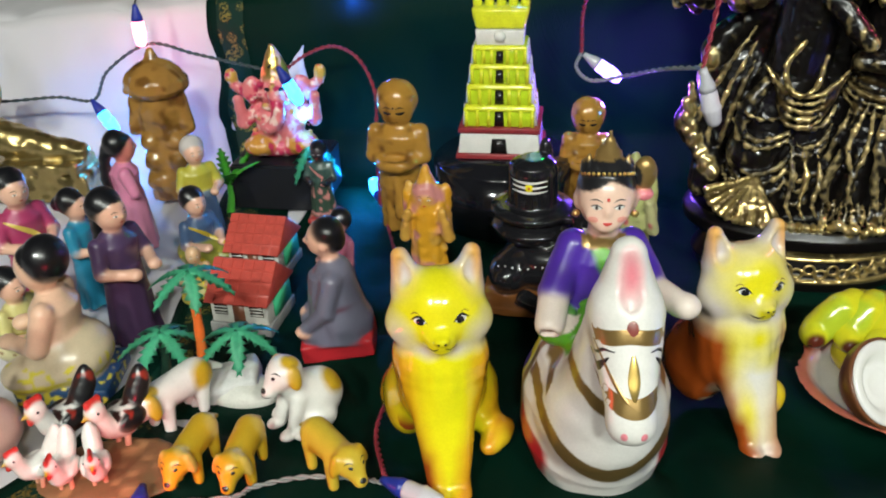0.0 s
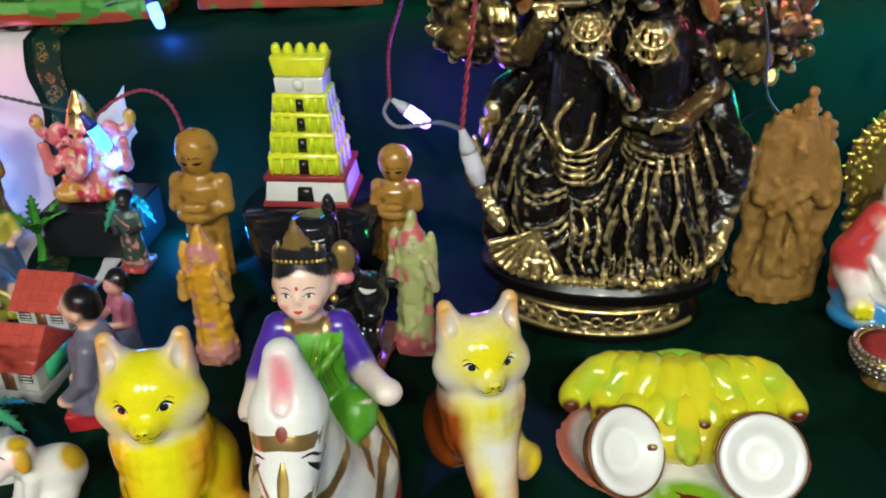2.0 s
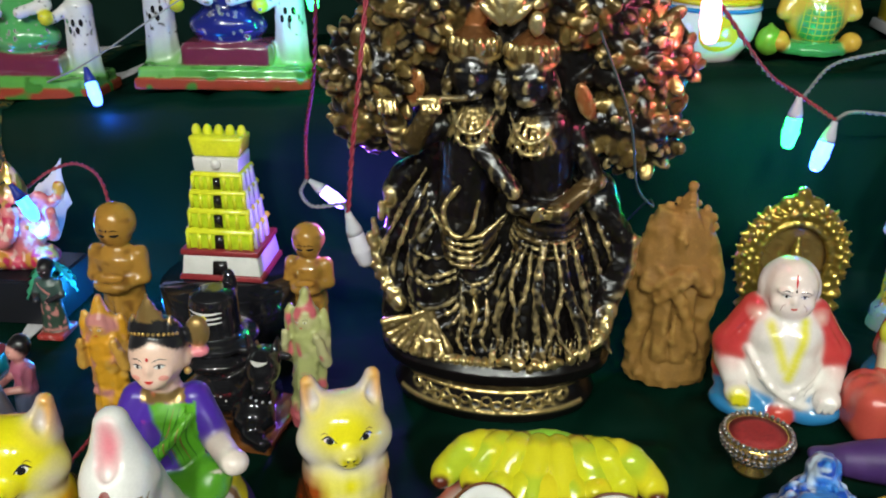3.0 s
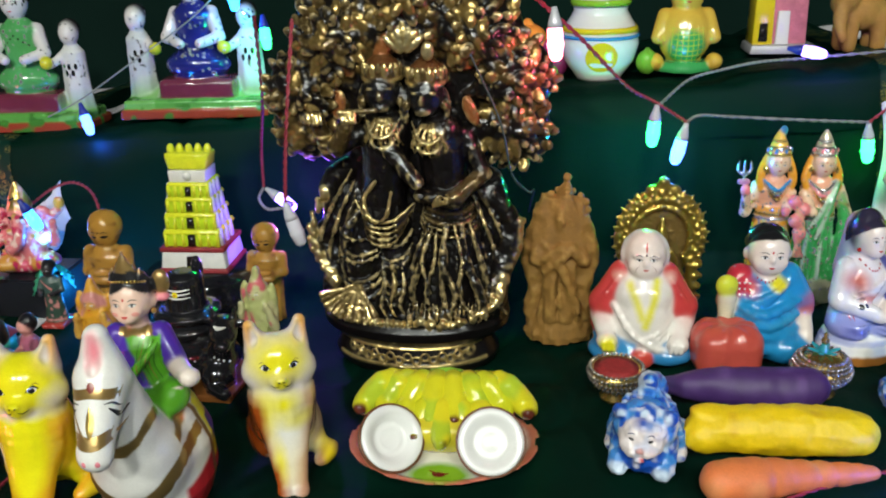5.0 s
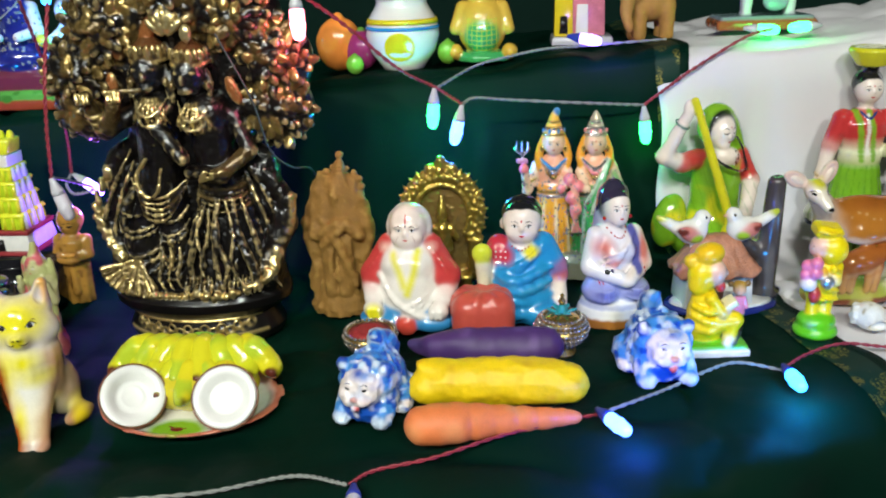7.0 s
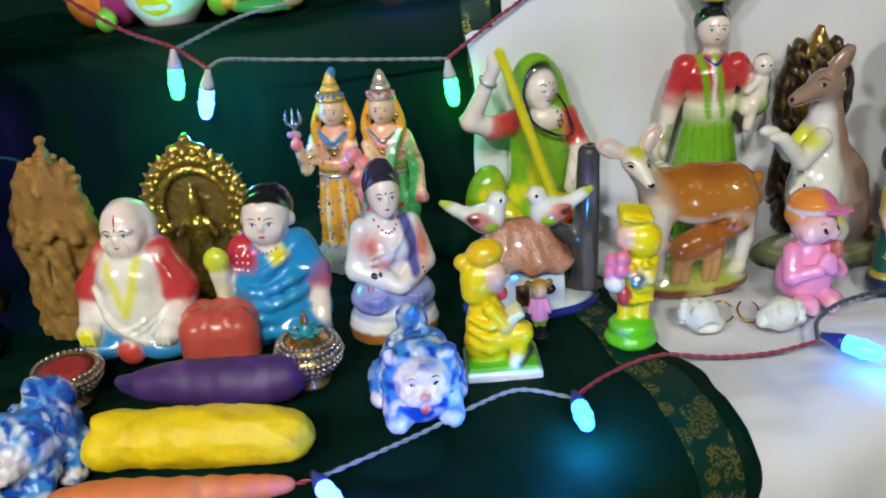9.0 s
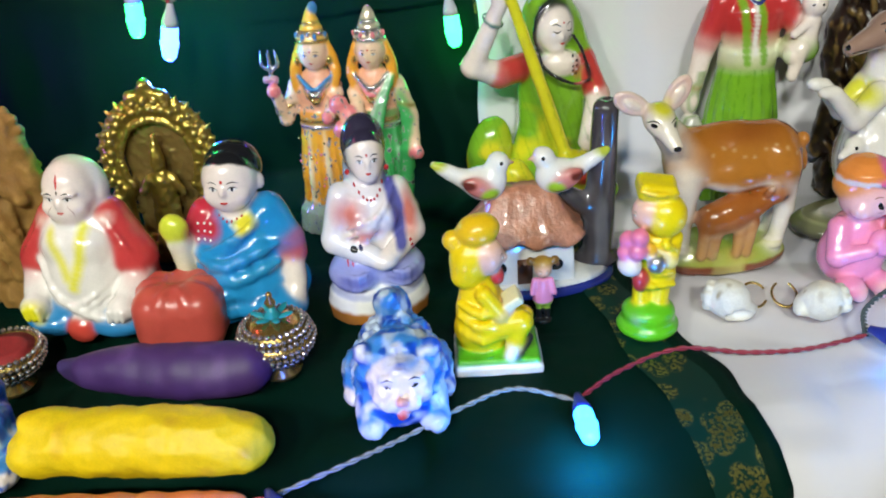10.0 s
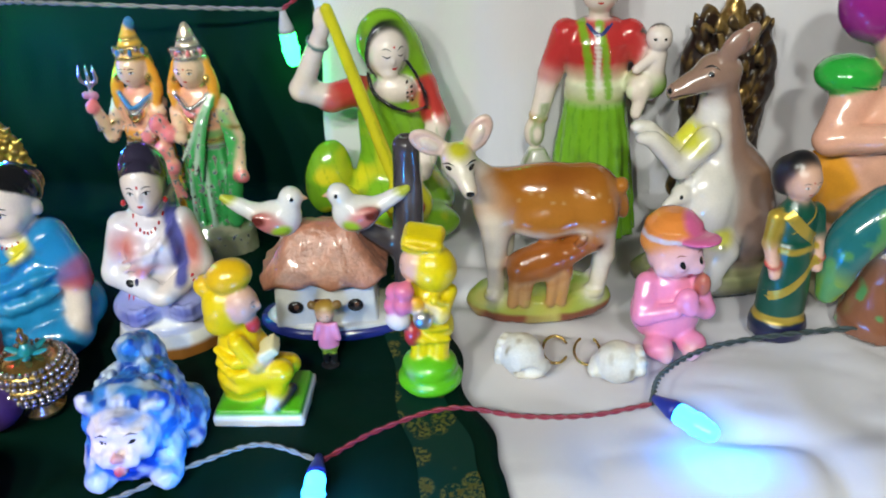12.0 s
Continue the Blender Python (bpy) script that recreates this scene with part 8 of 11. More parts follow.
def tiny_girl(x, y, rz):
    c = Clay(0.0010)
    for s in (-1, 1):
        c.limb((s * 0.003, 0, 0.018), (s * 0.003, -0.001, 0.003), 0.0028, 0.0024, BLACK, 0.001)
        c.limb((s * 0.006, 0, 0.036), (s * 0.0085, -0.003, 0.026), 0.0023, 0.002, (0.72, 0.24, 0.42), 0.001)
        c.ball((s * 0.009, 0.001, 0.052), (0.0035, 0.003, 0.0035), (0.20, 0.10, 0.02), 0.001)
    c.ball((0, -0.002, 0.002), (0.007, 0.006, 0.002), BLACK, 0.001)
    c.robe((0, 0, 0.016), [(0, 0.0070), (0.003, 0.0080), (0.016, 0.0058), (0.022, 0.004)], (0.76, 0.26, 0.45), 0.002, deep=0.8)
    c.coat(lambda p: np.clip((0.0195 - p[:, 2]) / 0.001, 0, 1) * (p[:, 2] > 0.012), (0.30, 0.42, 0.04))
    c.ball((0, -0.001, 0.046), (0.0068, 0.0066, 0.0072), SKIN, 0.001)
    c.ball((0, 0.001, 0.0495), (0.0075, 0.0072, 0.0060), (0.42, 0.24, 0.02), 0.0008)
    face(c, 0, 0.0455, 0.0058, small=True)
    c.thing("girl_figurine", ENAMEL, x, y, 0, rz, "tiny girl figurine in a pink dress before the hut", "figurine", size=0.92)


tiny_girl(0.736, 0.630, 5)


# ---- doe and fawn ----
def doe(x, y, rz):
    c = Clay(0.0014, soft=0.005)
    tan, cream, turf, fawn = (0.42, 0.150, 0.020), (0.76, 0.68, 0.56), (0.32, 0.40, 0.05), (0.33, 0.095, 0.016)
    c.robe((0, 0, 0), [(0, 0.054), (0.006, 0.056), (0.011, 0.054), (0.017, 0.048), (0.020, 0.040)], turf, 0.003, deep=0.52)
    c.ball((0.006, 0.002, 0.092), (0.050, 0.022, 0.0255), tan, 0.008, (0, 3, 0))
    c.ball((0.036, 0.002, 0.088), (0.022, 0.022, 0.027), tan, 0.008)
    c.ball((-0.030, 0.000, 0.090), (0.020, 0.020, 0.025), tan, 0.008)
    c.ball((0.006, -0.014, 0.080), (0.030, 0.012, 0.014), tan, 0.006)
    c.ball((0.036, -0.014, 0.082), (0.015, 0.011, 0.022), tan, 0.005, (0, 10, 0))
    c.limb((-0.034, -0.002, 0.098), (-0.054, -0.010, 0.122), 0.0155, 0.0110, cream, 0.007)
    c.ball((-0.060, -0.014, 0.131), (0.0120, 0.0135, 0.0115), cream, 0.005, (30, 0, 0))
    c.limb((-0.058, -0.021, 0.126), (-0.053, -0.034, 0.116), 0.0086, 0.0052, cream, 0.004)
    for s in (-1, 1):
        t = 30 if s > 0 else -62
        d = np.array((math.sin(radians(t)), 0, math.cos(radians(t))))
        q = np.array((-0.060 + s * 0.008, -0.008, 0.136))
        c.ball(q + 0.013 * d, (0.0085, 0.0045, 0.0150), cream, 0.003, (0, t, 0))
        c.ball(q + 0.0145 * d + (0, -0.0042, 0), (0.0056, 0.0030, 0.0110), (0.50, 0.03, 0.03), 0.0015, (0, t, 0), cut=True)
        c.ball(q + 0.0120 * d + (0, -0.0026, 0), (0.0036, 0.0022, 0.0080), cream, 0.0012, (0, t, 0))
    for lx, ly, b in ((-0.034, -0.011, 0.0), (-0.028, 0.010, 0.002), (0.041, -0.012, 0.005), (0.046, 0.010, 0.005)):
        c.limb((lx, ly, 0.082), (lx + b, ly, 0.048), 0.0130, 0.0075, cream, 0.006)
        c.limb((lx + b, ly, 0.048), (lx, ly, 0.016), 0.0070, 0.0062, cream, 0.003)
        c.ball((lx - 0.002, ly - 0.002, 0.019), (0.0075, 0.0075, 0.0050), cream, 0.002)
    c.ball((0.058, 0.0, 0.086), (0.006, 0.007, 0.014), fawn, 0.003, (0, -15, 0))
    c.ball((0.058, -0.002, 0.100), (0.005, 0.006, 0.006), cream, 0.003)
    c.coat(lambda p: np.clip((p[:, 2] - 0.0745 + 0.10 * np.abs(p[:, 0] - 0.008)) / 0.010, 0, 1) * np.clip((0.128 - p[:, 2]) / 0.010, 0, 1) * np.clip((p[:, 0] + 0.046 + 0.9 * (p[:, 2] - 0.100)) / 0.030, 0, 1) * np.clip((p[:, 0] + 0.056 + 0.25 * (0.128 - p[:, 2])) / 0.016, 0, 1), tan)
    c.coat(lambda p: 0.75 * np.clip((p[:, 1] + 0.010) / 0.008, 0, 1) * np.clip((p[:, 2] - 0.094) / 0.010, 0, 1) * (p[:, 2] < 0.126) * (p[:, 0] < -0.030), (0.52, 0.24, 0.06))
    c.spot((0.010, 0, 0.112), (0.050, 0.06, 0.012), (0.24, 0.060, 0.010), 0.9, 0.8)
    c.streak([(-0.016, 0.070), (0.006, 0.067), (0.026, 0.070)], 0.010, cream, 0.7, 0.95)
    for i in range(9):
        c.spot((-0.018 + 0.008 * i, -0.018, 0.100 + 0.004 * math.sin(i * 1.3)), (0.0024, 0.012, 0.0018), (0.70, 0.48, 0.22), 0.9, 0.5)
    c.spot((-0.059, -0.018, 0.141), (0.012, 0.014, 0.011), (0.55, 0.50, 0.03), 0.6)
    n = len(c.lumps)
    c.ball((0.000, -0.020, 0.050), (0.023, 0.013, 0.0155), fawn, 0.004, (0, -16, 0))
    c.ball((-0.015, -0.021, 0.046), (0.012, 0.012, 0.014), fawn, 0.004)
    c.limb((0.018, -0.020, 0.056), (0.030, -0.018, 0.062), 0.0095, 0.008, fawn, 0.003)
    c.ball((0.034, -0.018, 0.064), (0.011, 0.009, 0.0085), fawn, 0.003)
    c.ball((0.026, -0.026, 0.069), (0.003, 0.003, 0.006), fawn, 0.001, (0, 40, 0))
    for lx in (-0.020, -0.011, 0.008, 0.016):
        c.limb((lx, -0.024, 0.044), (lx - 0.003, -0.026, 0.018), 0.0056, 0.0040, (0.50, 0.25, 0.09), 0.002)
    c.coat(lambda p: np.clip((0.021 - np.sqrt(((p[:, 0] - 0.004) * 0.55) ** 2 + (p[:, 2] - 0.054 - 0.3 * (p[:, 0] - 0.004)) ** 2)) / 0.006, 0, 1) * (p[:, 1] < -0.014) * (p[:, 2] < 0.074) * (p[:, 2] > 0.030), fawn)
    c.streak([(-0.020, 0.036), (0, 0.038), (0.014, 0.044)], 0.005, (0.62, 0.36, 0.16), 0.9, 0.6)
    c.spot((0.040, -0.02, 0.063), (0.004, 0.01, 0.003), (0.08, 0.02, 0.01), 0.5)
    c.coat(lambda p: np.clip((0.0090 - p[:, 2]) / 0.002, 0, 1), (0.20, 0.05, 0.02))
    c.speckle(60, 0.55, (0.50, 0.46, 0.12), 5, 0.3, hi=(9, 9, 0.022))
    for s in (-1, 1):
        c.dab(-0.059 + s * 0.0078, 0.1300, 0.0022, 0.0016, BLACK, lift=0.0005)
        c.stroke([(-0.059 + s * 0.004, 0.1320), (-0.059 + s * 0.008, 0.1332), (-0.059 + s * 0.0120, 0.1310)], 0.0010, BLACK, lift=0.0005)
    c.dab(-0.053, 0.1160, 0.0030, 0.0022, BLACK, lift=0.0006)
    c.thing("doe_figurine", GLAZE, x, y, 0, rz, "brown doe with nursing fawn on a green base, glazed", "figurine", size=0.95)


doe(0.874, 0.713, 8)


# ---- woman with a basket and a child ----
def basket_woman(x, y, rz):
    c = Clay(0.0019, soft=0.003)
    grn, red = (0.17, 0.40, 0.02), (0.50, 0.035, 0.035)
    c.robe((0, 0, 0), [(0, 0.040), (0.03, 0.037), (0.09, 0.031), (0.125, 0.025), (0.140, 0.023)], grn, 0.005, deep=0.72, folds=15, fold=0.08)
    c.robe((0, 0, 0.130), [(0, 0.022), (0.02, 0.025), (0.045, 0.029), (0.062, 0.016)], red, 0.006, deep=0.70)
    c.limb((-0.026, 0, 0.180), (-0.038, -0.004, 0.148), 0.0125, 0.0105, red, 0.004)
    c.limb((-0.038, -0.004, 0.148), (-0.048, -0.010, 0.108), 0.0095, 0.0075, PALE, 0.003)
    c.ball((-0.050, -0.012, 0.098), (0.009, 0.008, 0.013), PALE, 0.003)
    c.robe((-0.048, -0.014, 0.050), [(0, 0.012), (0.015, 0.016), (0.028, 0.010), (0.034, 0.007)], (0.50, 0.50, 0.42), 0.003)
    c.limb((0.026, 0, 0.180), (0.042, -0.002, 0.156), 0.0120, 0.0105, red, 0.004)
    c.limb((0.042, -0.002, 0.152), (0.030, -0.026, 0.140), 0.0095, 0.0075, PALE, 0.003)
    c.ball((0.040, -0.012, 0.142), (0.017, 0.015, 0.014), grn, 0.005)
    c.limb((0.042, -0.014, 0.148), (0.046, -0.014, 0.166), 0.0115, 0.0090, PALE, 0.004)
    c.limb((0.042, -0.020, 0.166), (0.030, -0.026, 0.158), 0.0045, 0.0040, PALE, 0.002)
    c.ball((0.047, -0.016, 0.181), (0.0105, 0.0105, 0.0115), PALE, 0.002)
    c.limb((0.038, -0.024, 0.146), (0.032, -0.028, 0.122), 0.0062, 0.0050, PALE, 0.003)
    c.hair((0.047, -0.016, 0.181), 0.0112, (0.10, 0.07, 0.06), 0.50)
    c.limb((0, 0, 0.186), (0, 0, 0.202), 0.0085, 0.0085, PALE, 0.003)
    c.ball((0, -0.002, 0.217), (0.0160, 0.0165, 0.0195), PALE, 0.003)
    c.ball((0, -0.0185, 0.2155), (0.002, 0.0025, 0.0035), PALE, 0.002)
    c.ball((0, 0.006, 0.222), (0.0180, 0.0155, 0.0190), BLACK, 0.001)
    c.ball((0, 0.002, 0.240), (0.010, 0.010, 0.007), BLACK, 0.002)
    c.robe((0, 0, 0.244), [(0, 0.018), (0.010, 0.024), (0.018, 0.028), (0.022, 0.026)], (0.62, 0.58, 0.02), 0.002)
    c.coat(lambda p: np.clip(1 - np.abs(p[:, 2] - 0.140) / 0.020, 0, 1) * (np.abs(p[:, 0]) < 0.027), (0.72, 0.74, 0.52))
    for o in (-0.008, 0.006):
        c.streak([(o - 0.006, 0.190), (o, 0.165), (o + 0.004, 0.132)], 0.0042, grn, 0.4, 0.9)
    c.streak([(-0.001, 0.186), (0, 0.160), (0.002, 0.140)], 0.0030, WHITE, 0.5, 0.9)
    c.hair((0, -0.002, 0.217), 0.0175, BLACK, 0.12)
    c.coat(lambda p: np.clip(0.3 - np.abs(np.sin(np.arctan2(p[:, 1], p[:, 0]) * 9)), 0, 0.25) * 2.4 * (p[:, 2] < 0.125), (0.08, 0.25, 0.01))
    c.coat(lambda p: (p[:, 2] < 0.058) * (p[:, 0] < -0.034) * 1.0, BLACK)
    c.stroke([(-0.014, 0.196), (0, 0.183), (0.014, 0.196)], 0.0030, (0.03, 0.04, 0.16), lift=0.0006, taper=False)
    for s in (-1, 1):
        c.dab(0.047 + s * 0.004, 0.182, 0.0013, 0.0011, BLACK, lift=0.0005)
    c.ring((-0.047, -0.009, 0.112), 0.0085, 0.0012, GOLD, 0.0005, (10, 15, 0))
    face(c, 0, 0.217, 0.0145, bindi=RED)
    c.thing("basket_woman_figurine", GLAZE, x, y, 0, rz, "standing woman in green with basket and child, glazed", "figurine", size=0.93)


basket_woman(0.914, 0.832, 0)


# ---- kangaroo with joey ----
def kangaroo(x, y, rz):
    c = Clay(0.0016, soft=0.005)
    fur, cream = (0.30, 0.18, 0.13), (0.74, 0.68, 0.60)
    c.robe((0.010, 0.004, 0), [(0, 0.060), (0.006, 0.061), (0.010, 0.056)], BLACK, 0.002, deep=0.55)
    c.robe((0.010, 0.004, 0.008), [(0, 0.056), (0.005, 0.052)], (0.42, 0.42, 0.20), 0.002, deep=0.55)
    c.ball((0.014, 0.008, 0.062), (0.036, 0.030, 0.046), fur, 0.012)
    c.ball((0.028, 0.004, 0.040), (0.026, 0.024, 0.032), fur, 0.010)
    c.limb((0.004, 0.004, 0.096), (0.000, 0.000, 0.150), 0.024, 0.012, fur, 0.010)
    c.ball((-0.004, -0.004, 0.164), (0.0155, 0.0130, 0.0135), fur, 0.006)
    c.limb((-0.012, -0.008, 0.162), (-0.034, -0.014, 0.154), 0.0105, 0.0060, fur, 0.005)
    for s in (-1, 1):
        c.ball((0.008 + s * 0.006, -0.002 + s * 0.008, 0.182), (0.007, 0.005, 0.014), fur, 0.003, (0, 32, 0))
        c.limb((-0.010, s * 0.012 - 0.006, 0.120), (-0.028, s * 0.012 - 0.014, 0.104), 0.0095, 0.008, cream, 0.004)
        c.limb((-0.028, s * 0.012 - 0.014, 0.104), (-0.048, s * 0.010 - 0.020, 0.126), 0.0075, 0.006, cream, 0.003)
        c.ball((-0.053, s * 0.010 - 0.021, 0.128), (0.008, 0.005, 0.005), cream, 0.002)
        c.limb((0.006, s * 0.018 - 0.006, 0.038), (-0.004, s * 0.018 - 0.012, 0.016), 0.015, 0.011, cream, 0.006)
        c.ball((-0.010, s * 0.018 - 0.014, 0.014), (0.020, 0.009, 0.007), cream, 0.004)
    c.ball((-0.006, -0.014, 0.070), (0.022, 0.020, 0.032), cream, 0.008)
    c.ball((0.008, -0.0050, 0.1845), (0.0036, 0.0040, 0.0095), (0.50, 0.20, 0.18), 0.002, (0, 32, 0), cut=True)
    c.rope([(0.040, 0.016, 0.030), (0.058, 0.018, 0.016), (0.066, 0.012, 0.014)], [0.014, 0.010, 0.006], fur, 0.006)
    c.ball((-0.024, -0.024, 0.082), (0.008, 0.008, 0.008), (0.50, 0.42, 0.36), 0.003)
    c.limb((-0.028, -0.028, 0.082), (-0.036, -0.032, 0.078), 0.005, 0.003, (0.50, 0.42, 0.36), 0.002)
    c.ball((-0.020, -0.022, 0.092), (0.003, 0.003, 0.006), (0.40, 0.30, 0.25), 0.001)
    c.coat(lambda p: np.clip((-0.75 * p[:, 0] - 0.8 * p[:, 1] - 0.006) / 0.007, 0, 1) * np.clip((0.150 - p[:, 2]) / 0.010, 0, 1) * (p[:, 2] > 0.016), cream)
    c.spot((-0.020, -0.010, 0.120), (0.018, 0.03, 0.012), (0.66, 0.62, 0.05), 0.5)
    c.spot((0.004, -0.026, 0.050), (0.014, 0.02, 0.010), (0.66, 0.62, 0.10), 0.5)
    c.spot((-0.006, -0.018, 0.140), (0.012, 0.014, 0.022), cream, 0.7, 0.6)
    c.dab(-0.012, 0.1665, 0.0020, 0.0018, BLACK, lift=0.0005)
    c.stroke([(-0.016, 0.170), (-0.011, 0.1715), (-0.006, 0.169)], 0.0011, BLACK, lift=0.0005)
    c.stroke([(-0.038, 0.1515), (-0.030, 0.1530), (-0.020, 0.1535)], 0.0012, BLACK, lift=0.0005)
    c.dab(-0.0385, 0.1560, 0.0018, 0.0020, BLACK, lift=0.0005)
    c.dab(-0.026, 0.084, 0.0014, 0.0014, BLACK, lift=0.0005)
    c.thing("kangaroo_figurine", GLAZE, x, y, 0, rz, "upright kangaroo with joey, brown and cream glaze", "figurine")


kangaroo(0.994, 0.757, 4)


def dark_gold_idol(x, y, rz, h, label):
    c = Clay(0.0022)
    blk, gold = (0.020, 0.010, 0.007, 0.1), (0.40, 0.25, 0.08, 0.8)
    c.robe((0, 0, 0), [(0, 0.036), (0.02, 0.034), (0.03, 0.028)], blk, 0.004, deep=0.7)
    c.robe((0, 0, 0.02), [(0, 0.028), (0.4 * h, 0.026), (0.66 * h, 0.030), (0.78 * h, 0.012)], blk, 0.006, deep=0.65, folds=9, fold=0.10)
    c.ball((0, -0.004, 0.82 * h), (0.015, 0.015, 0.018), blk, 0.004)
    c.robe((0, 0, 0.86 * h), [(0, 0.016), (0.04 * h, 0.012), (0.13 * h, 0.003)], gold, 0.003)
    for s in (-1, 1):
        c.rope([(s * 0.022, 0, 0.90 * h), (s * 0.036, 0, 0.70 * h), (s * 0.030, 0, 0.45 * h), (s * 0.038, 0, 0.20 * h)], [0.008, 0.011, 0.009, 0.010], blk, 0.004)
        c.limb((s * 0.024, -0.004, 0.66 * h), (s * 0.006, -0.022, 0.58 * h), 0.008, 0.006, gold, 0.003)
    c.relief(0.0040, 130, 5)
    c.relief(0.0014, 320, 7, ridged=True)
    for k in range(130):
        a, u = k * 2.4, (k + 0.5) / 130
        c.ball((0.036 * math.cos(a), -abs(0.020 * math.sin(a)), (0.15 + 0.75 * u) * h), (0.0024, 0.0028, 0.0066), blk, 0.0008, (0, 40 * math.cos(a) + 30 * math.sin(k), 0))
    c.ridge_tone = (gold, 0.0004, 0.0012, 5, lambda p: 0.9)
    c.thing("standing_idol", RESIN, x, y, 0, rz, label, "statue", slim=0.76)


dark_gold_idol(1.012, 0.834, 0, 0.200, "dark brown and gold carved idol behind the kangaroo")


# ---- baby in a cap, doll in a sari, stout man, peacock ----
def cap_baby(x, y, rz):
    c = Clay(0.0014, soft=0.002)
    rose, skin = (0.86, 0.28, 0.48), (0.86, 0.50, 0.54)
    c.ball((0, 0.002, 0.026), (0.027, 0.024, 0.026), rose, 0.006)
    c.ball((0, 0.002, 0.044), (0.021, 0.019, 0.022), rose, 0.006)
    for s in (-1, 1):
        c.limb((s * 0.018, -0.002, 0.054), (s * 0.024, -0.014, 0.034), 0.0090, 0.008, rose, 0.003)
        c.limb((s * 0.024, -0.014, 0.034), (s * 0.006 + 0.002, -0.024, 0.042), 0.007, 0.006, rose, 0.003)
        c.ball((s * 0.013, -0.022, 0.010), (0.011, 0.013, 0.009), rose, 0.004)
        c.ball((s * 0.010, -0.030, 0.008), (0.006, 0.006, 0.008), skin, 0.003)
    c.ball((0.006, -0.022, 0.048), (0.009, 0.007, 0.010), rose, 0.003)
    c.ball((0.020, -0.014, 0.056), (0.006, 0.006, 0.009), (0.50, 0.14, 0.10), 0.002)
    c.ball((0, -0.003, 0.080), (0.0205, 0.0195, 0.0200), skin, 0.003)
    for s in (-1, 1):
        c.ball((s * 0.011, -0.015, 0.074), (0.008, 0.007, 0.007), skin, 0.004)
    c.ball((0, -0.022, 0.077), (0.003, 0.003, 0.0028), skin, 0.002)
    c.ball((-0.002, 0.002, 0.088), (0.0218, 0.0205, 0.0165), (0.78, 0.28, 0.05), 0.001)
    c.robe((0, 0.002, 0.094), [(0, 0.0220), (0.008, 0.0205), (0.015, 0.0135), (0.018, 0.006)], (0.78, 0.25, 0.05), 0.002)
    c.ball((0.012, -0.016, 0.096), (0.016, 0.015, 0.0035), (0.70, 0.14, 0.36), 0.002, (-8, 0, 0))
    c.spot((0.014, -0.010, 0.106), (0.016, 0.020, 0.012), (0.74, 0.14, 0.34), 0.3)
    c.coat(lambda p: np.clip(0.0022 - np.abs(p[:, 2] - 0.0955), 0, 0.001) / 0.001 * (p[:, 1] > -0.021), (0.62, 0.55, 0.60))
    for s in (-1, 1):
        c.dab(s * 0.008 + 0.002, 0.080, 0.0019, 0.0026, BLACK, lift=0.0005, az=12)
        c.stroke([(s * 0.005 + 0.002, 0.086), (s * 0.009 + 0.002, 0.0868), (s * 0.012 + 0.002, 0.0855)], 0.0008, (0.3, 0.08, 0.03), az=12)
    c.dab(0.002, 0.0695, 0.0024, 0.0010, (0.5, 0.04, 0.06), lift=0.0005, az=12)
    c.thing("baby_figurine", GLAZE, x, y, 0, rz, "pink baby figurine in an orange and pink cap", "figurine", size=0.885)


cap_baby(0.960, 0.674, 14)


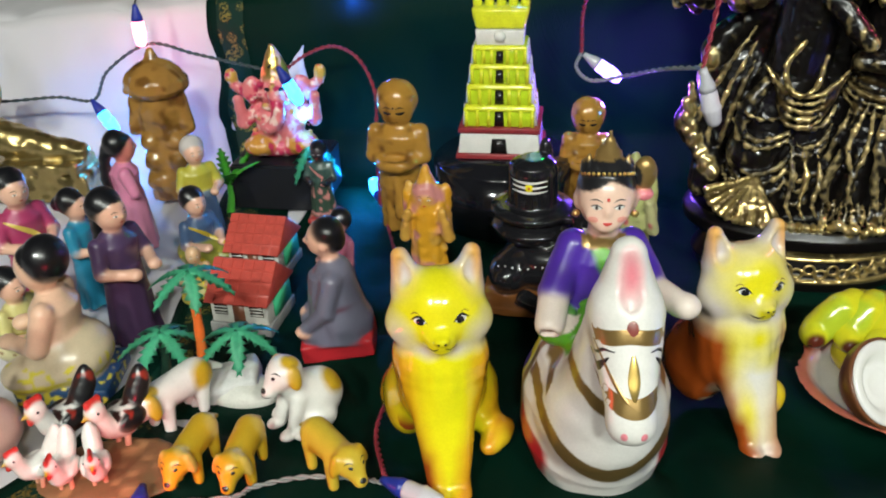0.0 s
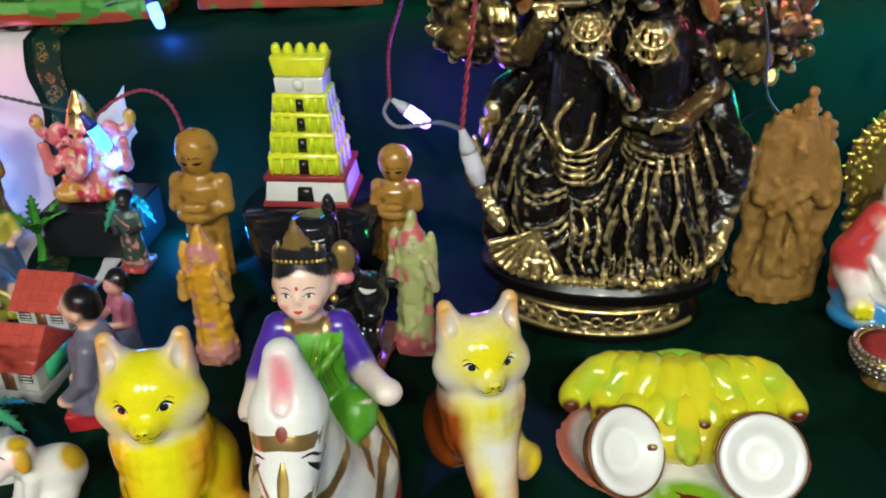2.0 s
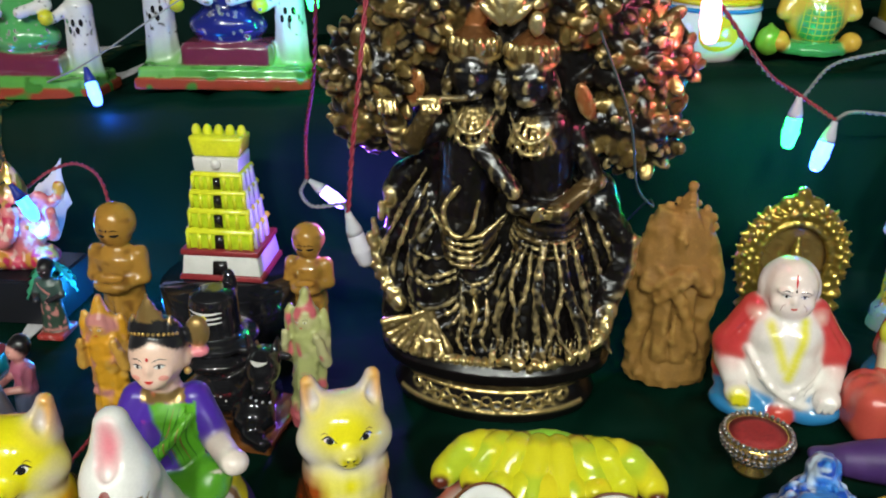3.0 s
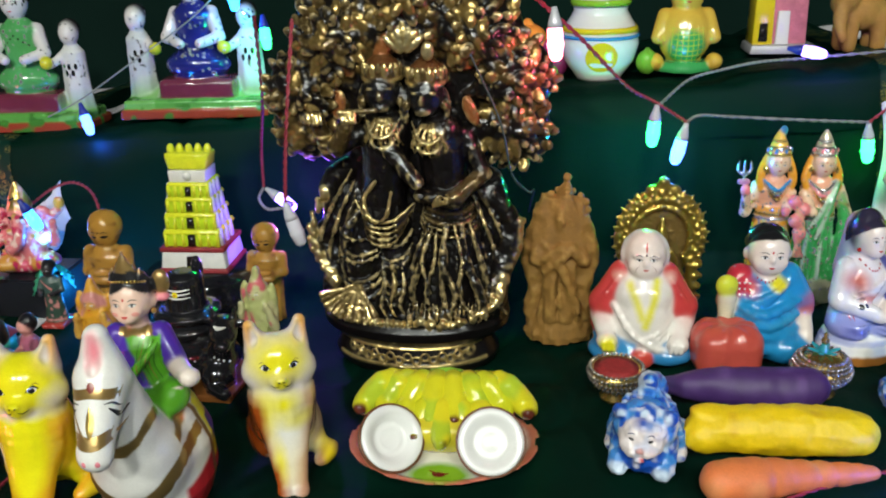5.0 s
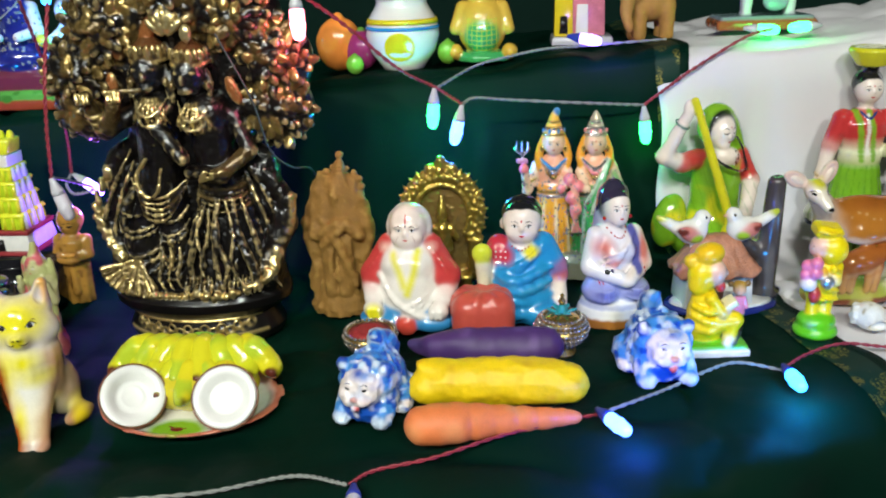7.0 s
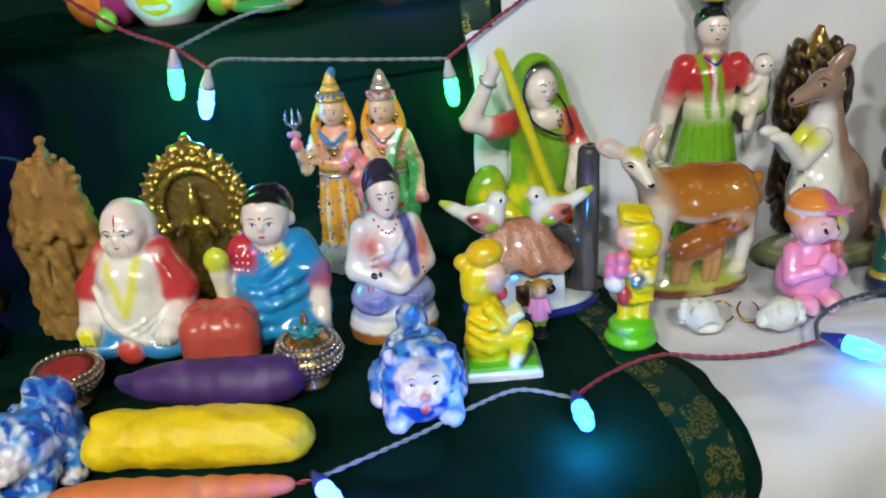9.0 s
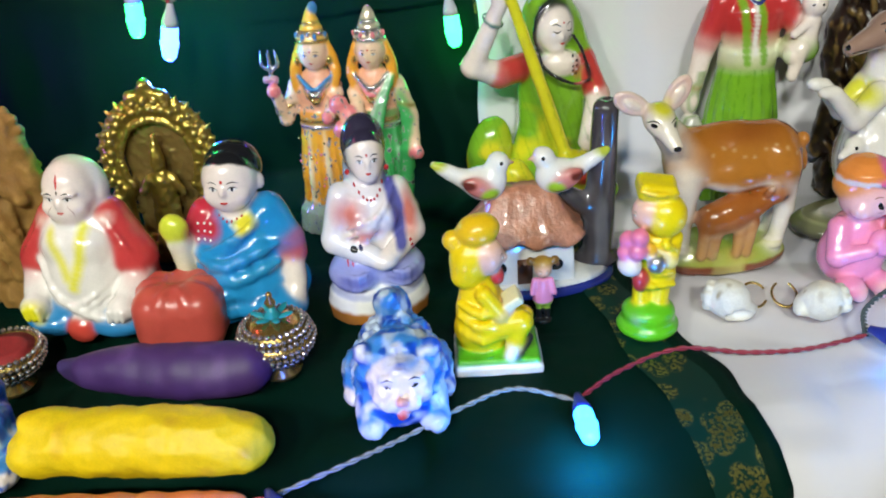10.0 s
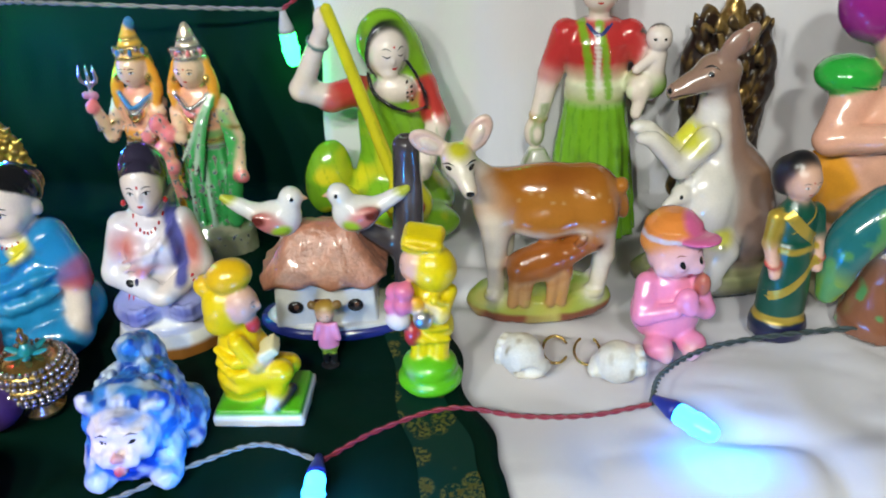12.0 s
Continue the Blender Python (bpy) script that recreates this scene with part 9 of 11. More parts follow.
def sari_doll(x, y, rz):
    c = Clay(0.0013)
    teal, gold, navy = (0.006, 0.075, 0.045), (0.62, 0.42, 0.06, 0.5), (0.012, 0.012, 0.05)
    c.robe((0, 0, 0), [(0, 0.0195), (0.008, 0.0205), (0.014, 0.019)], navy, 0.002)
    c.robe((0, 0, 0.010), [(0, 0.0180), (0.03, 0.0180), (0.055, 0.0155), (0.066, 0.0145)], teal, 0.003, deep=0.9)
    c.robe((0, 0, 0.070), [(0, 0.0135), (0.016, 0.0145), (0.028, 0.0155), (0.038, 0.008)], teal, 0.003, deep=0.75)
    for s in (-1, 1):
        c.limb((s * 0.0155, 0, 0.096), (s * 0.019, -0.002, 0.078), 0.0062, 0.0052, gold if s < 0 else teal, 0.002)
        c.limb((s * 0.019, -0.002, 0.078), (s * 0.017, -0.010, 0.056), 0.0048, 0.004, SKIN, 0.002)
        c.ring((s * 0.0178, -0.007, 0.064), 0.0052, 0.0011, (0.5, 0.02, 0.02), 0.0005, (25, 0, 0))
    c.ball((0, -0.001, 0.122), (0.0115, 0.0115, 0.0140), SKIN, 0.002)
    c.limb((0, 0, 0.104), (0, 0, 0.112), 0.006, 0.006, SKIN, 0.002)
    c.ball((0, 0.004, 0.127), (0.0135, 0.0120, 0.0140), BLACK, 0.001)
    c.ball((-0.006, 0.010, 0.122), (0.010, 0.010, 0.014), BLACK, 0.003)
    c.stroke([(-0.014, 0.104), (-0.002, 0.090), (0.012, 0.078)], 0.008, gold, lift=0.0005, n=18, taper=False)
    c.stroke([(0.012, 0.104), (0.002, 0.094), (-0.008, 0.086)], 0.0018, gold, lift=0.0008)
    c.coat(lambda p: np.clip(0.0028 - np.abs(p[:, 2] - 0.073), 0, 0.001) / 0.001 * (np.abs(p[:, 0]) < 0.016), gold)
    c.coat(lambda p: np.clip(0.0034 - np.abs(p[:, 2] - 0.018), 0, 0.001) / 0.001, gold)
    c.stroke([(-0.018, 0.036), (-0.004, 0.046), (0.016, 0.064)], 0.006, gold, lift=0.0005, n=18, taper=False)
    face(c, 0, 0.121, 0.0100, small=True, bindi=RED)
    c.thing("sari_doll_figurine", ENAMEL, x, y, 0, rz, "standing doll in dark green sari with gold borders", "figurine", size=0.94)


sari_doll(1.038, 0.690, 22)


def stout_man(x, y, rz):
    c = Clay(0.002)
    peach = (0.80, 0.42, 0.30)
    c.box((0.01, 0, 0.006), (0.055, 0.034, 0.006), (0.55, 0.50, 0.28), 0.001)
    for s in (-1, 1):
        c.limb((s * 0.018, 0, 0.075), (s * 0.021, 0, 0.016), 0.020, 0.012, peach, 0.006)
        c.limb((s * 0.030, 0, 0.148), (s * 0.046, -0.010, 0.118), 0.0135, 0.011, peach, 0.005)
        c.limb((s * 0.046, -0.010, 0.118), (s * 0.020, -0.032, 0.126), 0.0105, 0.009, peach, 0.004)
        c.ball((s * 0.034, 0.006, 0.158), (0.022, 0.020, 0.014), (0.03, 0.40, 0.05), 0.004)
    c.ball((0, 0, 0.108), (0.036, 0.030, 0.042), peach, 0.010)
    c.ball((-0.028, 0.004, 0.086), (0.022, 0.022, 0.034), (0.76, 0.32, 0.03), 0.006, (0, 14, 0))
    c.ball((0, -0.004, 0.186), (0.024, 0.023, 0.027), peach, 0.004)
    c.ball((-0.024, 0.006, 0.205), (0.024, 0.022, 0.026), (0.30, 0.02, 0.20), 0.004)
    c.coat(lambda p: np.clip((0.066 - p[:, 2]) / 0.003, 0, 1) * np.clip((p[:, 2] - 0.05) / 0.003, 0, 1), (0.25, 0.14, 0.05))
    c.stroke([(-0.040, 0.156), (0, 0.150), (0.040, 0.156)], 0.003, (0.02, 0.20, 0.04), lift=0.0006)
    face(c, 0, 0.188, 0.020)
    c.thing("stout_man_figurine", GLAZE, x, y, 0, rz, "stout man figurine, peach skin, green and orange dress", "figurine")


stout_man(1.112, 0.765, 10)


def peacock(x, y, rz):
    c = Clay(0.0019, soft=0.005)
    blue, brown = (0.012, 0.03, 0.24), (0.26, 0.10, 0.05)
    c.robe((0, 0, 0), [(0, 0.028), (0.01, 0.027), (0.04, 0.016), (0.06, 0.015)], brown, 0.004)
    c.ball((0.006, 0, 0.082), (0.028, 0.018, 0.022), blue, 0.006, (0, -25, 0))
    c.limb((0.020, 0, 0.095), (0.026, -0.006, 0.130), 0.012, 0.007, blue, 0.006)
    c.ball((0.024, -0.010, 0.136), (0.009, 0.011, 0.009), blue, 0.003)
    c.rope([(-0.010, 0, 0.090), (-0.030, -0.004, 0.066), (-0.040, -0.008, 0.030)], [0.016, 0.015, 0.008], (0.02, 0.16, 0.16), 0.006)
    c.spot((-0.040, -0.01, 0.03), (0.020, 0.03, 0.03), (0.20, 0.35, 0.04), 0.6)
    c.speckle(110, 0.62, (0.10, 0.30, 0.10), 3, 0.1, hi=(0, 9, 9))
    c.thing("peacock_figurine", GLAZE, x, y, 0, rz, "blue peacock figurine on a brown turned stand", "figurine")


peacock(1.108, 0.700, 0)


# ---- sea shells ----
def sea_shell(x, y, rz, seed):
    c = Clay(0.0010, soft=0.002)
    white, dusk = (0.74, 0.70, 0.60), (0.34, 0.26, 0.14)
    c.ball((0.002, 0, 0.014), (0.0155, 0.0145, 0.0145), white, 0.003)
    for k in range(22):
        a = k * 0.62
        r = 0.0135 * (1 - k / 24)
        c.ball((-0.010 - 0.006 * k / 22, math.cos(a) * r * 0.75, 0.013 + math.sin(a) * r * 0.75), (0.0042 * (1 - 0.6 * k / 22), 0.0036 * (1.1 - k / 26), 0.0036 * (1.1 - k / 26)), white, 0.0014)
    c.rope([(0.006, -0.008, 0.010), (0.014, -0.004, 0.009), (0.019, 0.002, 0.008)], [0.008, 0.006, 0.003], white, 0.004, 5)
    c.ball((0.012, -0.012, 0.008), (0.010, 0.006, 0.005), (0.55, 0.42, 0.28), 0.002, cut=True)
    c.relief(0.0009, 320, seed)
    c.speckle(160, 0.74, dusk, seed, 0.25)
    return c.thing("sea_shell", CHALK, x, y, 0, rz, "white spiral sea shell lying on the white cloth", "shell", "sea shells", size=0.96)


sea_shell(0.862, 0.633, -20, 2)
sea_shell(0.928, 0.628, 190, 5)
for sx, sy, a in ((0.886, 0.648, 30), (0.907, 0.648, 120)):
    bm = bmesh.new()
    n, mseg = 22, 6
    rows = []
    for i in range(n + 1):
        th = radians(a) + radians(300) * i / n
        rr = 0.0085
        rows.append([bm.verts.new((rr * math.cos(th) + 0.0010 * math.cos(th) * math.cos(2 * math.pi * j / mseg), (rr + 0.0010 * math.cos(2 * math.pi * j / mseg)) * math.sin(th), 0.0012 + 0.0010 * math.sin(2 * math.pi * j / mseg) + 0.010 * (0.5 + 0.5 * math.sin(th)))) for j in range(mseg)])
    for p, q in zip(rows, rows[1:]):
        for j in range(mseg):
            bm.faces.new((p[j], p[(j + 1) % mseg], q[(j + 1) % mseg], q[j]))
    ob = part("key_ring", bm, BRASS)
    ob.location = (sx, sy, 0)
    tagged(ob, "small dark brass ring beside the sea shell", "ring", "shell rings")


# ---- village dolls ----
def doll(name, x, y, rz, h, hair, skin, top, skirt, label, seated=False, braid=False, base=None, arms=1, trim=None, bun=False, grain=0.0015, group="village dolls"):
    """A painted clay doll: h is its full height; seated dolls have a wide lap."""
    c = Clay(grain, soft=0.0010)
    k = h / 0.14 if not seated else h / 0.115
    z = 0.0
    if base:
        c.box((0, 0.002 * k, 0.006 * k), (0.025 * k, 0.030 * k, 0.006 * k), base, 0.001, round=0.002)
        z = 0.010 * k
    if seated:
        c.ball((0, 0.004 * k, z + 0.018 * k), (0.028 * k, 0.028 * k, 0.020 * k), skirt, 0.006 * k)
        for s in (-1, 1):
            c.ball((s * 0.016 * k, -0.016 * k, z + 0.012 * k), (0.016 * k, 0.020 * k, 0.012 * k), skirt, 0.006 * k)
        b = z + 0.022 * k
    else:
        c.robe((0, 0, z), [(0, 0.024 * k), (0.02 * k, 0.022 * k), (0.055 * k, 0.019 * k), (0.068 * k, 0.016 * k)], skirt, 0.004 * k, deep=0.8, folds=9, fold=0.06)
        b = z + 0.060 * k
    c.robe((0, 0.002 * k, b), [(0, 0.0175 * k), (0.015 * k, 0.018 * k), (0.032 * k, 0.020 * k), (0.043 * k, 0.010 * k)], top, 0.005 * k, deep=0.75)
    for s in (-1, 1):
        c.limb((s * 0.018 * k, 0.002 * k, b + 0.035 * k), (s * 0.025 * k, -0.004 * k, b + 0.014 * k), 0.0072 * k, 0.0062 * k, top, 0.003 * k)
        if arms:
            c.limb((s * 0.025 * k, -0.005 * k, b + 0.013 * k), (s * 0.012 * k, -0.025 * k, b + 0.012 * k), 0.0055 * k, 0.0048 * k, skin, 0.002 * k)
            c.ball((s * 0.011 * k, -0.028 * k, b + 0.012 * k), (0.006 * k, 0.006 * k, 0.005 * k), skin, 0.002 * k)
    hz = b + 0.060 * k
    c.limb((0, 0.001 * k, b + 0.040 * k), (0, 0, hz - 0.008 * k), 0.0065 * k, 0.0065 * k, skin, 0.003 * k)
    c.ball((0, -0.001 * k, hz), (0.0130 * k, 0.0135 * k, 0.0165 * k), skin, 0.003 * k)
    c.ball((0, -0.0142 * k, hz - 0.001 * k), (0.002 * k, 0.0026 * k, 0.003 * k), skin, 0.002 * k)
    if hair:
        c.ball((0, 0.005 * k, hz + 0.005 * k), (0.0155 * k, 0.0138 * k, 0.0158 * k), hair, 0.001)
        c.hair((0, 0, hz), 0.0145 * k, hair, 0.06)
        if bun:
            c.ball((0, 0.018 * k, hz + 0.002 * k), (0.009 * k, 0.008 * k, 0.009 * k), hair, 0.002)
        if braid:
            c.rope([(0, 0.016 * k, hz), (0.002 * k, 0.022 * k, b + 0.035 * k), (0, 0.022 * k, b), (0, 0.026 * k, b - 0.030 * k)], [0.006 * k, 0.0055 * k, 0.005 * k, 0.0025 * k], hair, 0.002)
    if trim:
        c.stroke([(-0.018 * k, b + 0.036 * k), (0, b + 0.022 * k), (0.016 * k, b + 0.006 * k)], 0.005 * k, trim, lift=0.0004)
        c.coat(lambda p: np.clip(0.003 * k - np.abs(p[:, 2] - z - 0.008 * k), 0, 0.001) / 0.001, trim)
        c.speckle(260, 0.66, trim, 3, 0.05, hi=(9, 9, b))
    face(c, 0, hz, 0.0115 * k, small=True)
    return c.thing(name, ENAMEL, x, y, 0, rz, label, "figurine", group)


DARK_HAIR = (0.008, 0.008, 0.010)


def kneeling_man(x, y, rz):
    """He kneels on a slanted block, leaning forward, one arm down to the knee."""
    c = Clay(0.0014, soft=0.0010)
    coat, block = (0.145, 0.145, 0.20), (0.46, 0.022, 0.03)
    c.box((0, 0.004, 0.008), (0.019, 0.029, 0.008), block, 0.001, (6, 0, 0), round=0.002)
    c.ball((0, 0.012, 0.028), (0.0195, 0.0200, 0.0150), coat, 0.006)
    c.limb((0, 0.012, 0.030), (0, 0.005, 0.070), 0.0180, 0.0150, coat, 0.008)
    c.robe((0, 0.006, 0.016), [(0, 0.022), (0.02, 0.0205), (0.040, 0.0175), (0.054, 0.014)], coat, 0.006, deep=1.0, folds=9, fold=0.05, lean=(0, -0.12))
    for s in (-1, 1):
        c.ball((s * 0.010, -0.010, 0.022), (0.0090, 0.0170, 0.0095), coat, 0.005)
        c.limb((s * 0.0155, 0.004, 0.070), (s * 0.0190, -0.002, 0.046), 0.0078, 0.0068, coat, 0.004)
        c.limb((s * 0.0190, -0.002, 0.046), (s * 0.0150, -0.018, 0.030), 0.0064, 0.0054, coat, 0.003)
        c.ball((s * 0.0145, -0.021, 0.026), (0.0058, 0.0066, 0.0052), SKIN, 0.002)
    c.ring((0, 0.004, 0.046), 0.0182, 0.0012, (0.10, 0.03, 0.05), 0.0006, (8, 0, 0))
    c.limb((0, 0.004, 0.080), (0, 0.002, 0.090), 0.0066, 0.0066, SKIN, 0.003)
    c.ball((0, -0.001, 0.100), (0.0110, 0.0120, 0.0140), SKIN, 0.003)
    c.ball((0, -0.0130, 0.099), (0.0020, 0.0028, 0.0030), SKIN, 0.002)
    c.ball((0, 0.0035, 0.106), (0.0130, 0.0128, 0.0112), DARK_HAIR, 0.001)
    c.ball((0, 0.0085, 0.099), (0.0112, 0.0085, 0.0100), DARK_HAIR, 0.002)
    for s in (-1, 1):
        c.ball((s * 0.0112, 0.0005, 0.098), (0.0022, 0.0034, 0.0042), SKIN, 0.001)
    face(c, 0, 0.100, 0.0098, small=True)
    c.thing("kneeling_man_figurine", ENAMEL, x, y, 0, rz, "kneeling man doll in a grey coat on a red block", "figurine", "village dolls", size=0.92)


kneeling_man(-0.170, 0.508, -80)
doll("standing_woman_figurine", -0.328, 0.512, 70, 0.122, DARK_HAIR, SKIN, (0.075, 0.045, 0.11), (0.060, 0.030, 0.075), "standing woman doll in purple with a long black braid", braid=True)
doll("standing_woman_figurine", -0.390, 0.650, 120, 0.112, DARK_HAIR, (0.70, 0.22, 0.18), (0.66, 0.22, 0.36), (0.64, 0.24, 0.38), "standing woman doll in pink with a black braid", braid=True, arms=0)
doll("standing_woman_figurine", -0.384, 0.556, 90, 0.100, DARK_HAIR, SKIN, (0.02, 0.22, 0.36), (0.02, 0.20, 0.34), "standing woman doll in a teal sari", bun=True)
doll("seated_man_figurine", -0.344, 0.445, -80, 0.121, DARK_HAIR, (0.78, 0.50, 0.34), (0.76, 0.50, 0.35), (0.62, 0.50, 0.34), "bare-backed seated man doll on a blue base", True, base=(0.015, 0.06, 0.16), trim=(0.66, 0.55, 0.05))
doll("seated_child_figurine", -0.318, 0.622, 60, 0.082, DARK_HAIR, SKIN, (0.07, 0.13, 0.26), (0.30, 0.30, 0.05), "small doll in blue and flowered yellow cloth", True, trim=(0.62, 0.45, 0.03))
doll("old_man_figurine", -0.335, 0.672, 40, 0.098, (0.55, 0.50, 0.48), SKIN, (0.45, 0.40, 0.05), (0.12, 0.18, 0.30), "old man doll with grey hair in yellow and blue")
doll("crouching_doll_figurine", -0.300, 0.568, 30, 0.055, None, (0.66, 0.42, 0.24), (0.62, 0.40, 0.20), (0.40, 0.36, 0.10), "small crouching doll with yellow flowers", True, trim=(0.62, 0.52, 0.03))
doll("dark_doll_figurine", -0.234, 0.714, 0, 0.074, DARK_HAIR, (0.03, 0.025, 0.03), (0.05, 0.09, 0.08), (0.04, 0.07, 0.05), "small dark doll in flowered cloth on a red base", base=(0.40, 0.04, 0.03), trim=(0.55, 0.22, 0.20))
doll("standing_child_figurine", -0.178, 0.572, -40, 0.082, DARK_HAIR, (0.70, 0.34, 0.30), (0.55, 0.16, 0.26), (0.10, 0.12, 0.20), "child doll in a pink blouse with black hair")
doll("standing_woman_figurine", -0.425, 0.545, 60, 0.120, DARK_HAIR, SKIN, (0.42, 0.05, 0.14), (0.46, 0.06, 0.16), "standing woman doll in a crimson sari", bun=True, trim=(0.66, 0.50, 0.10))
doll("seated_woman_figurine", -0.395, 0.475, 80, 0.085, DARK_HAIR, SKIN, (0.62, 0.56, 0.22), (0.66, 0.60, 0.34), "seated woman doll in pale yellow with brown marks", True, trim=(0.22, 0.09, 0.03))
doll("seated_man_figurine", -0.352, 0.352, -70, 0.110, DARK_HAIR, (0.80, 0.46, 0.36), (0.80, 0.48, 0.38), (0.70, 0.40, 0.34), "seated peach-coloured man doll at the table front", True)


# ---- red-roofed houses ----
ROOF_RED = plain("red_roof_paint", (0.52, 0.075, 0.055), 0.35, amount=0.3, scale=120.0)
WALL_WHITE = plain("house_wall_paint", (0.56, 0.55, 0.50), 0.5, amount=0.2, scale=90.0)
MINT = plain("mint_plastic", (0.06, 0.50, 0.24), 0.4, amount=0.2)


def toy_house(x, y, rz, s, label):
    root = new("toy_house")
    root.matrix_world = pose(x, y, sag(x, y), 0, 0, rz)
    bm = bmesh.new()
    prism(bm, 0, 0, 0, 0.010 * s, 0.026 * s, 0.026 * s, 0.026 * s, 0.026 * s)
    softened(part("plinth", bm, plain("grey_plinth", (0.28, 0.28, 0.27), 0.6), root))
    bm = bmesh.new()
    prism(bm, 0, 0, 0.010 * s, 0.032 * s, 0.024 * s, 0.024 * s, 0.024 * s, 0.024 * s)
    wall = softened(part("wall", bm, WALL_WHITE, root))
    bm = bmesh.new()
    v = [bm.verts.new(q) for q in ((-0.027 * s, -0.030 * s, 0.030 * s), (0.027 * s, -0.030 * s, 0.030 * s), (0.027 * s, 0.030 * s, 0.030 * s), (-0.027 * s, 0.030 * s, 0.030 * s), (-0.026 * s, 0, 0.056 * s), (0.026 * s, 0, 0.056 * s))]
    for f in ((3, 2, 1, 0), (0, 1, 5, 4), (2, 3, 4, 5), (1, 2, 5), (3, 0, 4)):
        bm.faces.new([v[i] for i in f])
    roof = softened(part("roof", bm, ROOF_RED, root), 0.0015)
    tile = bmesh.new()
    prism(tile, 0, 0, -0.0004 * s, 0.0006 * s, 0.0042 * s, 0.0042 * s, 0.0038 * s, 0.0038 * s)
    shared = bpy.data.meshes.new("tile")
    tile.to_mesh(shared)
    tile.free()
    shared.materials.append(ROOF_RED)
    for i in range(6):
        for j in range(4):
            t = new("tile", shared)
            t.parent = roof
            f = (j + 0.5) / 4
            t.matrix_local = pose((-0.0222 + i * 0.0089) * s, (-0.030 + 0.030 * f) * s, (0.0300 + 0.026 * f) * s, 41, 0, 0)
    for px, w, z0, z1, n, mat in ((-0.015, 0.0055, 0.018, 0.027, "window", DARK), (0.0, 0.0048, 0.010, 0.028, "door", WOOD), (0.015, 0.0055, 0.018, 0.027, "window", DARK)):
        bm = bmesh.new()
        prism(bm, px * s, -0.0242 * s, z0 * s, z1 * s, w * s, 0.0006 * s, w * s, 0.0006 * s)
        o = part(n, bm, mat, wall)
        if n == "window":
            for k in (-1, 0, 1):
                bm = bmesh.new()
                prism(bm, px * s, -0.0250 * s, (z0 + 0.0045 + k * 0.0028 - 0.0004) * s, (z0 + 0.0045 + k * 0.0028 + 0.0004) * s, w * s, 0.0006 * s, w * s, 0.0006 * s)
                part("window_bar", bm, WALL_WHITE, o)
    bm = bmesh.new()
    prism(bm, 0.0245 * s, 0.004 * s, 0.012 * s, 0.030 * s, 0.0012 * s, 0.016 * s, 0.0012 * s, 0.016 * s)
    part("side_panel", bm, MINT, wall, "mint green side panel")
    tagged(root, label, "toy house", "toy houses")


toy_house(-0.244, 0.541, -4, 0.96, "small white toy house with a red tiled roof")
toy_house(-0.260, 0.618, -4, 0.93, "second white toy house with a red tiled roof behind")


# ---- toy palms ----
DARK_STEM = plain("dark_plastic", (0.02, 0.06, 0.04), 0.4)
PALM_LEAF = plain("teal_plastic_leaf", (0.12, 0.66, 0.38), 0.4, amount=0.25, scale=90.0)
LIME_LEAF = plain("lime_plastic_leaf", (0.12, 0.60, 0.06), 0.35, amount=0.2, scale=90.0)
TRUNK = plain("orange_plastic", (0.78, 0.17, 0.03), 0.4, amount=0.2, scale=90.0)


def frond(length, width, droop, fingers=6):
    """A plastic palm leaf with pointed fingers, bent down along its length."""
    bm = bmesh.new()
    n = fingers * 2 + 1
    left, right, mid = [], [], []
    for i in range(n + 1):
        t = i / n
        w = width * (0.25 + 0.75 * math.sin(math.pi * min(1, t * 0.95 + 0.05))) * (1.0 if i % 2 else 0.45)
        z = -droop * t * t * length
        mid.append(bm.verts.new((t * length, 0, z + 0.0012)))
        left.append(bm.verts.new((t * length + (0.25 * w if i % 2 else 0), w, z - 0.25 * w)))
        right.append(bm.verts.new((t * length + (0.25 * w if i % 2 else 0), -w, z - 0.25 * w)))
    for i in range(n):
        bm.faces.new((mid[i], mid[i + 1], left[i + 1], left[i]))
        bm.faces.new((mid[i + 1], mid[i], right[i], right[i + 1]))
    ex = bmesh.ops.solidify(bm, geom=bm.faces[:], thickness=0.0008)
    return bm


def palm_tree(x, y, trunks, leaf_mat, base, label, length=0.024, width=0.0085, up=4, droop=1.3):
    root = new("toy_palm")
    root.location = (x, y, sag(x, y))
    if base:
        c = Clay(0.0016)
        c.ball((0.034, -0.012, 0.006), (0.026, 0.017, 0.011), (0.70, 0.68, 0.62), 0.003)
        c.box((0, 0, 0.004), (0.020, 0.014, 0.004), (0.66, 0.16, 0.03), 0.003, round=0.002)
        c.relief(0.002, 90, 3)
        c.thing("base", CHALK, 0, 0, parent=root).matrix_local = Matrix.Identity(4)
    for k, (tx, ty, h, mat) in enumerate(trunks):
        bm = bmesh.new()
        rows = []
        for i in range(11):
            t = i / 10
            r = 0.0034 * (1.25 - 0.5 * t) * (1.10 if i % 2 else 0.95)
            rows.append([bm.verts.new((tx + 0.004 * math.sin(t * 2) + r * math.cos(a), ty + r * math.sin(a), t * h)) for a in [j * math.pi / 4 for j in range(8)]])
        for p, q in zip(rows, rows[1:]):
            for j in range(8):
                bm.faces.new((p[j], p[(j + 1) % 8], q[(j + 1) % 8], q[j]))
        trunk = part("trunk", bm, mat, root)
        for j in range(6):
            leaf = part("frond", frond(length, width, droop), leaf_mat, trunk)
            leaf.matrix_local = pose(tx + 0.004 * math.sin(2), ty, h, 0, -up, j * 60 + k * 25)
    tagged(root, label, "toy palm")


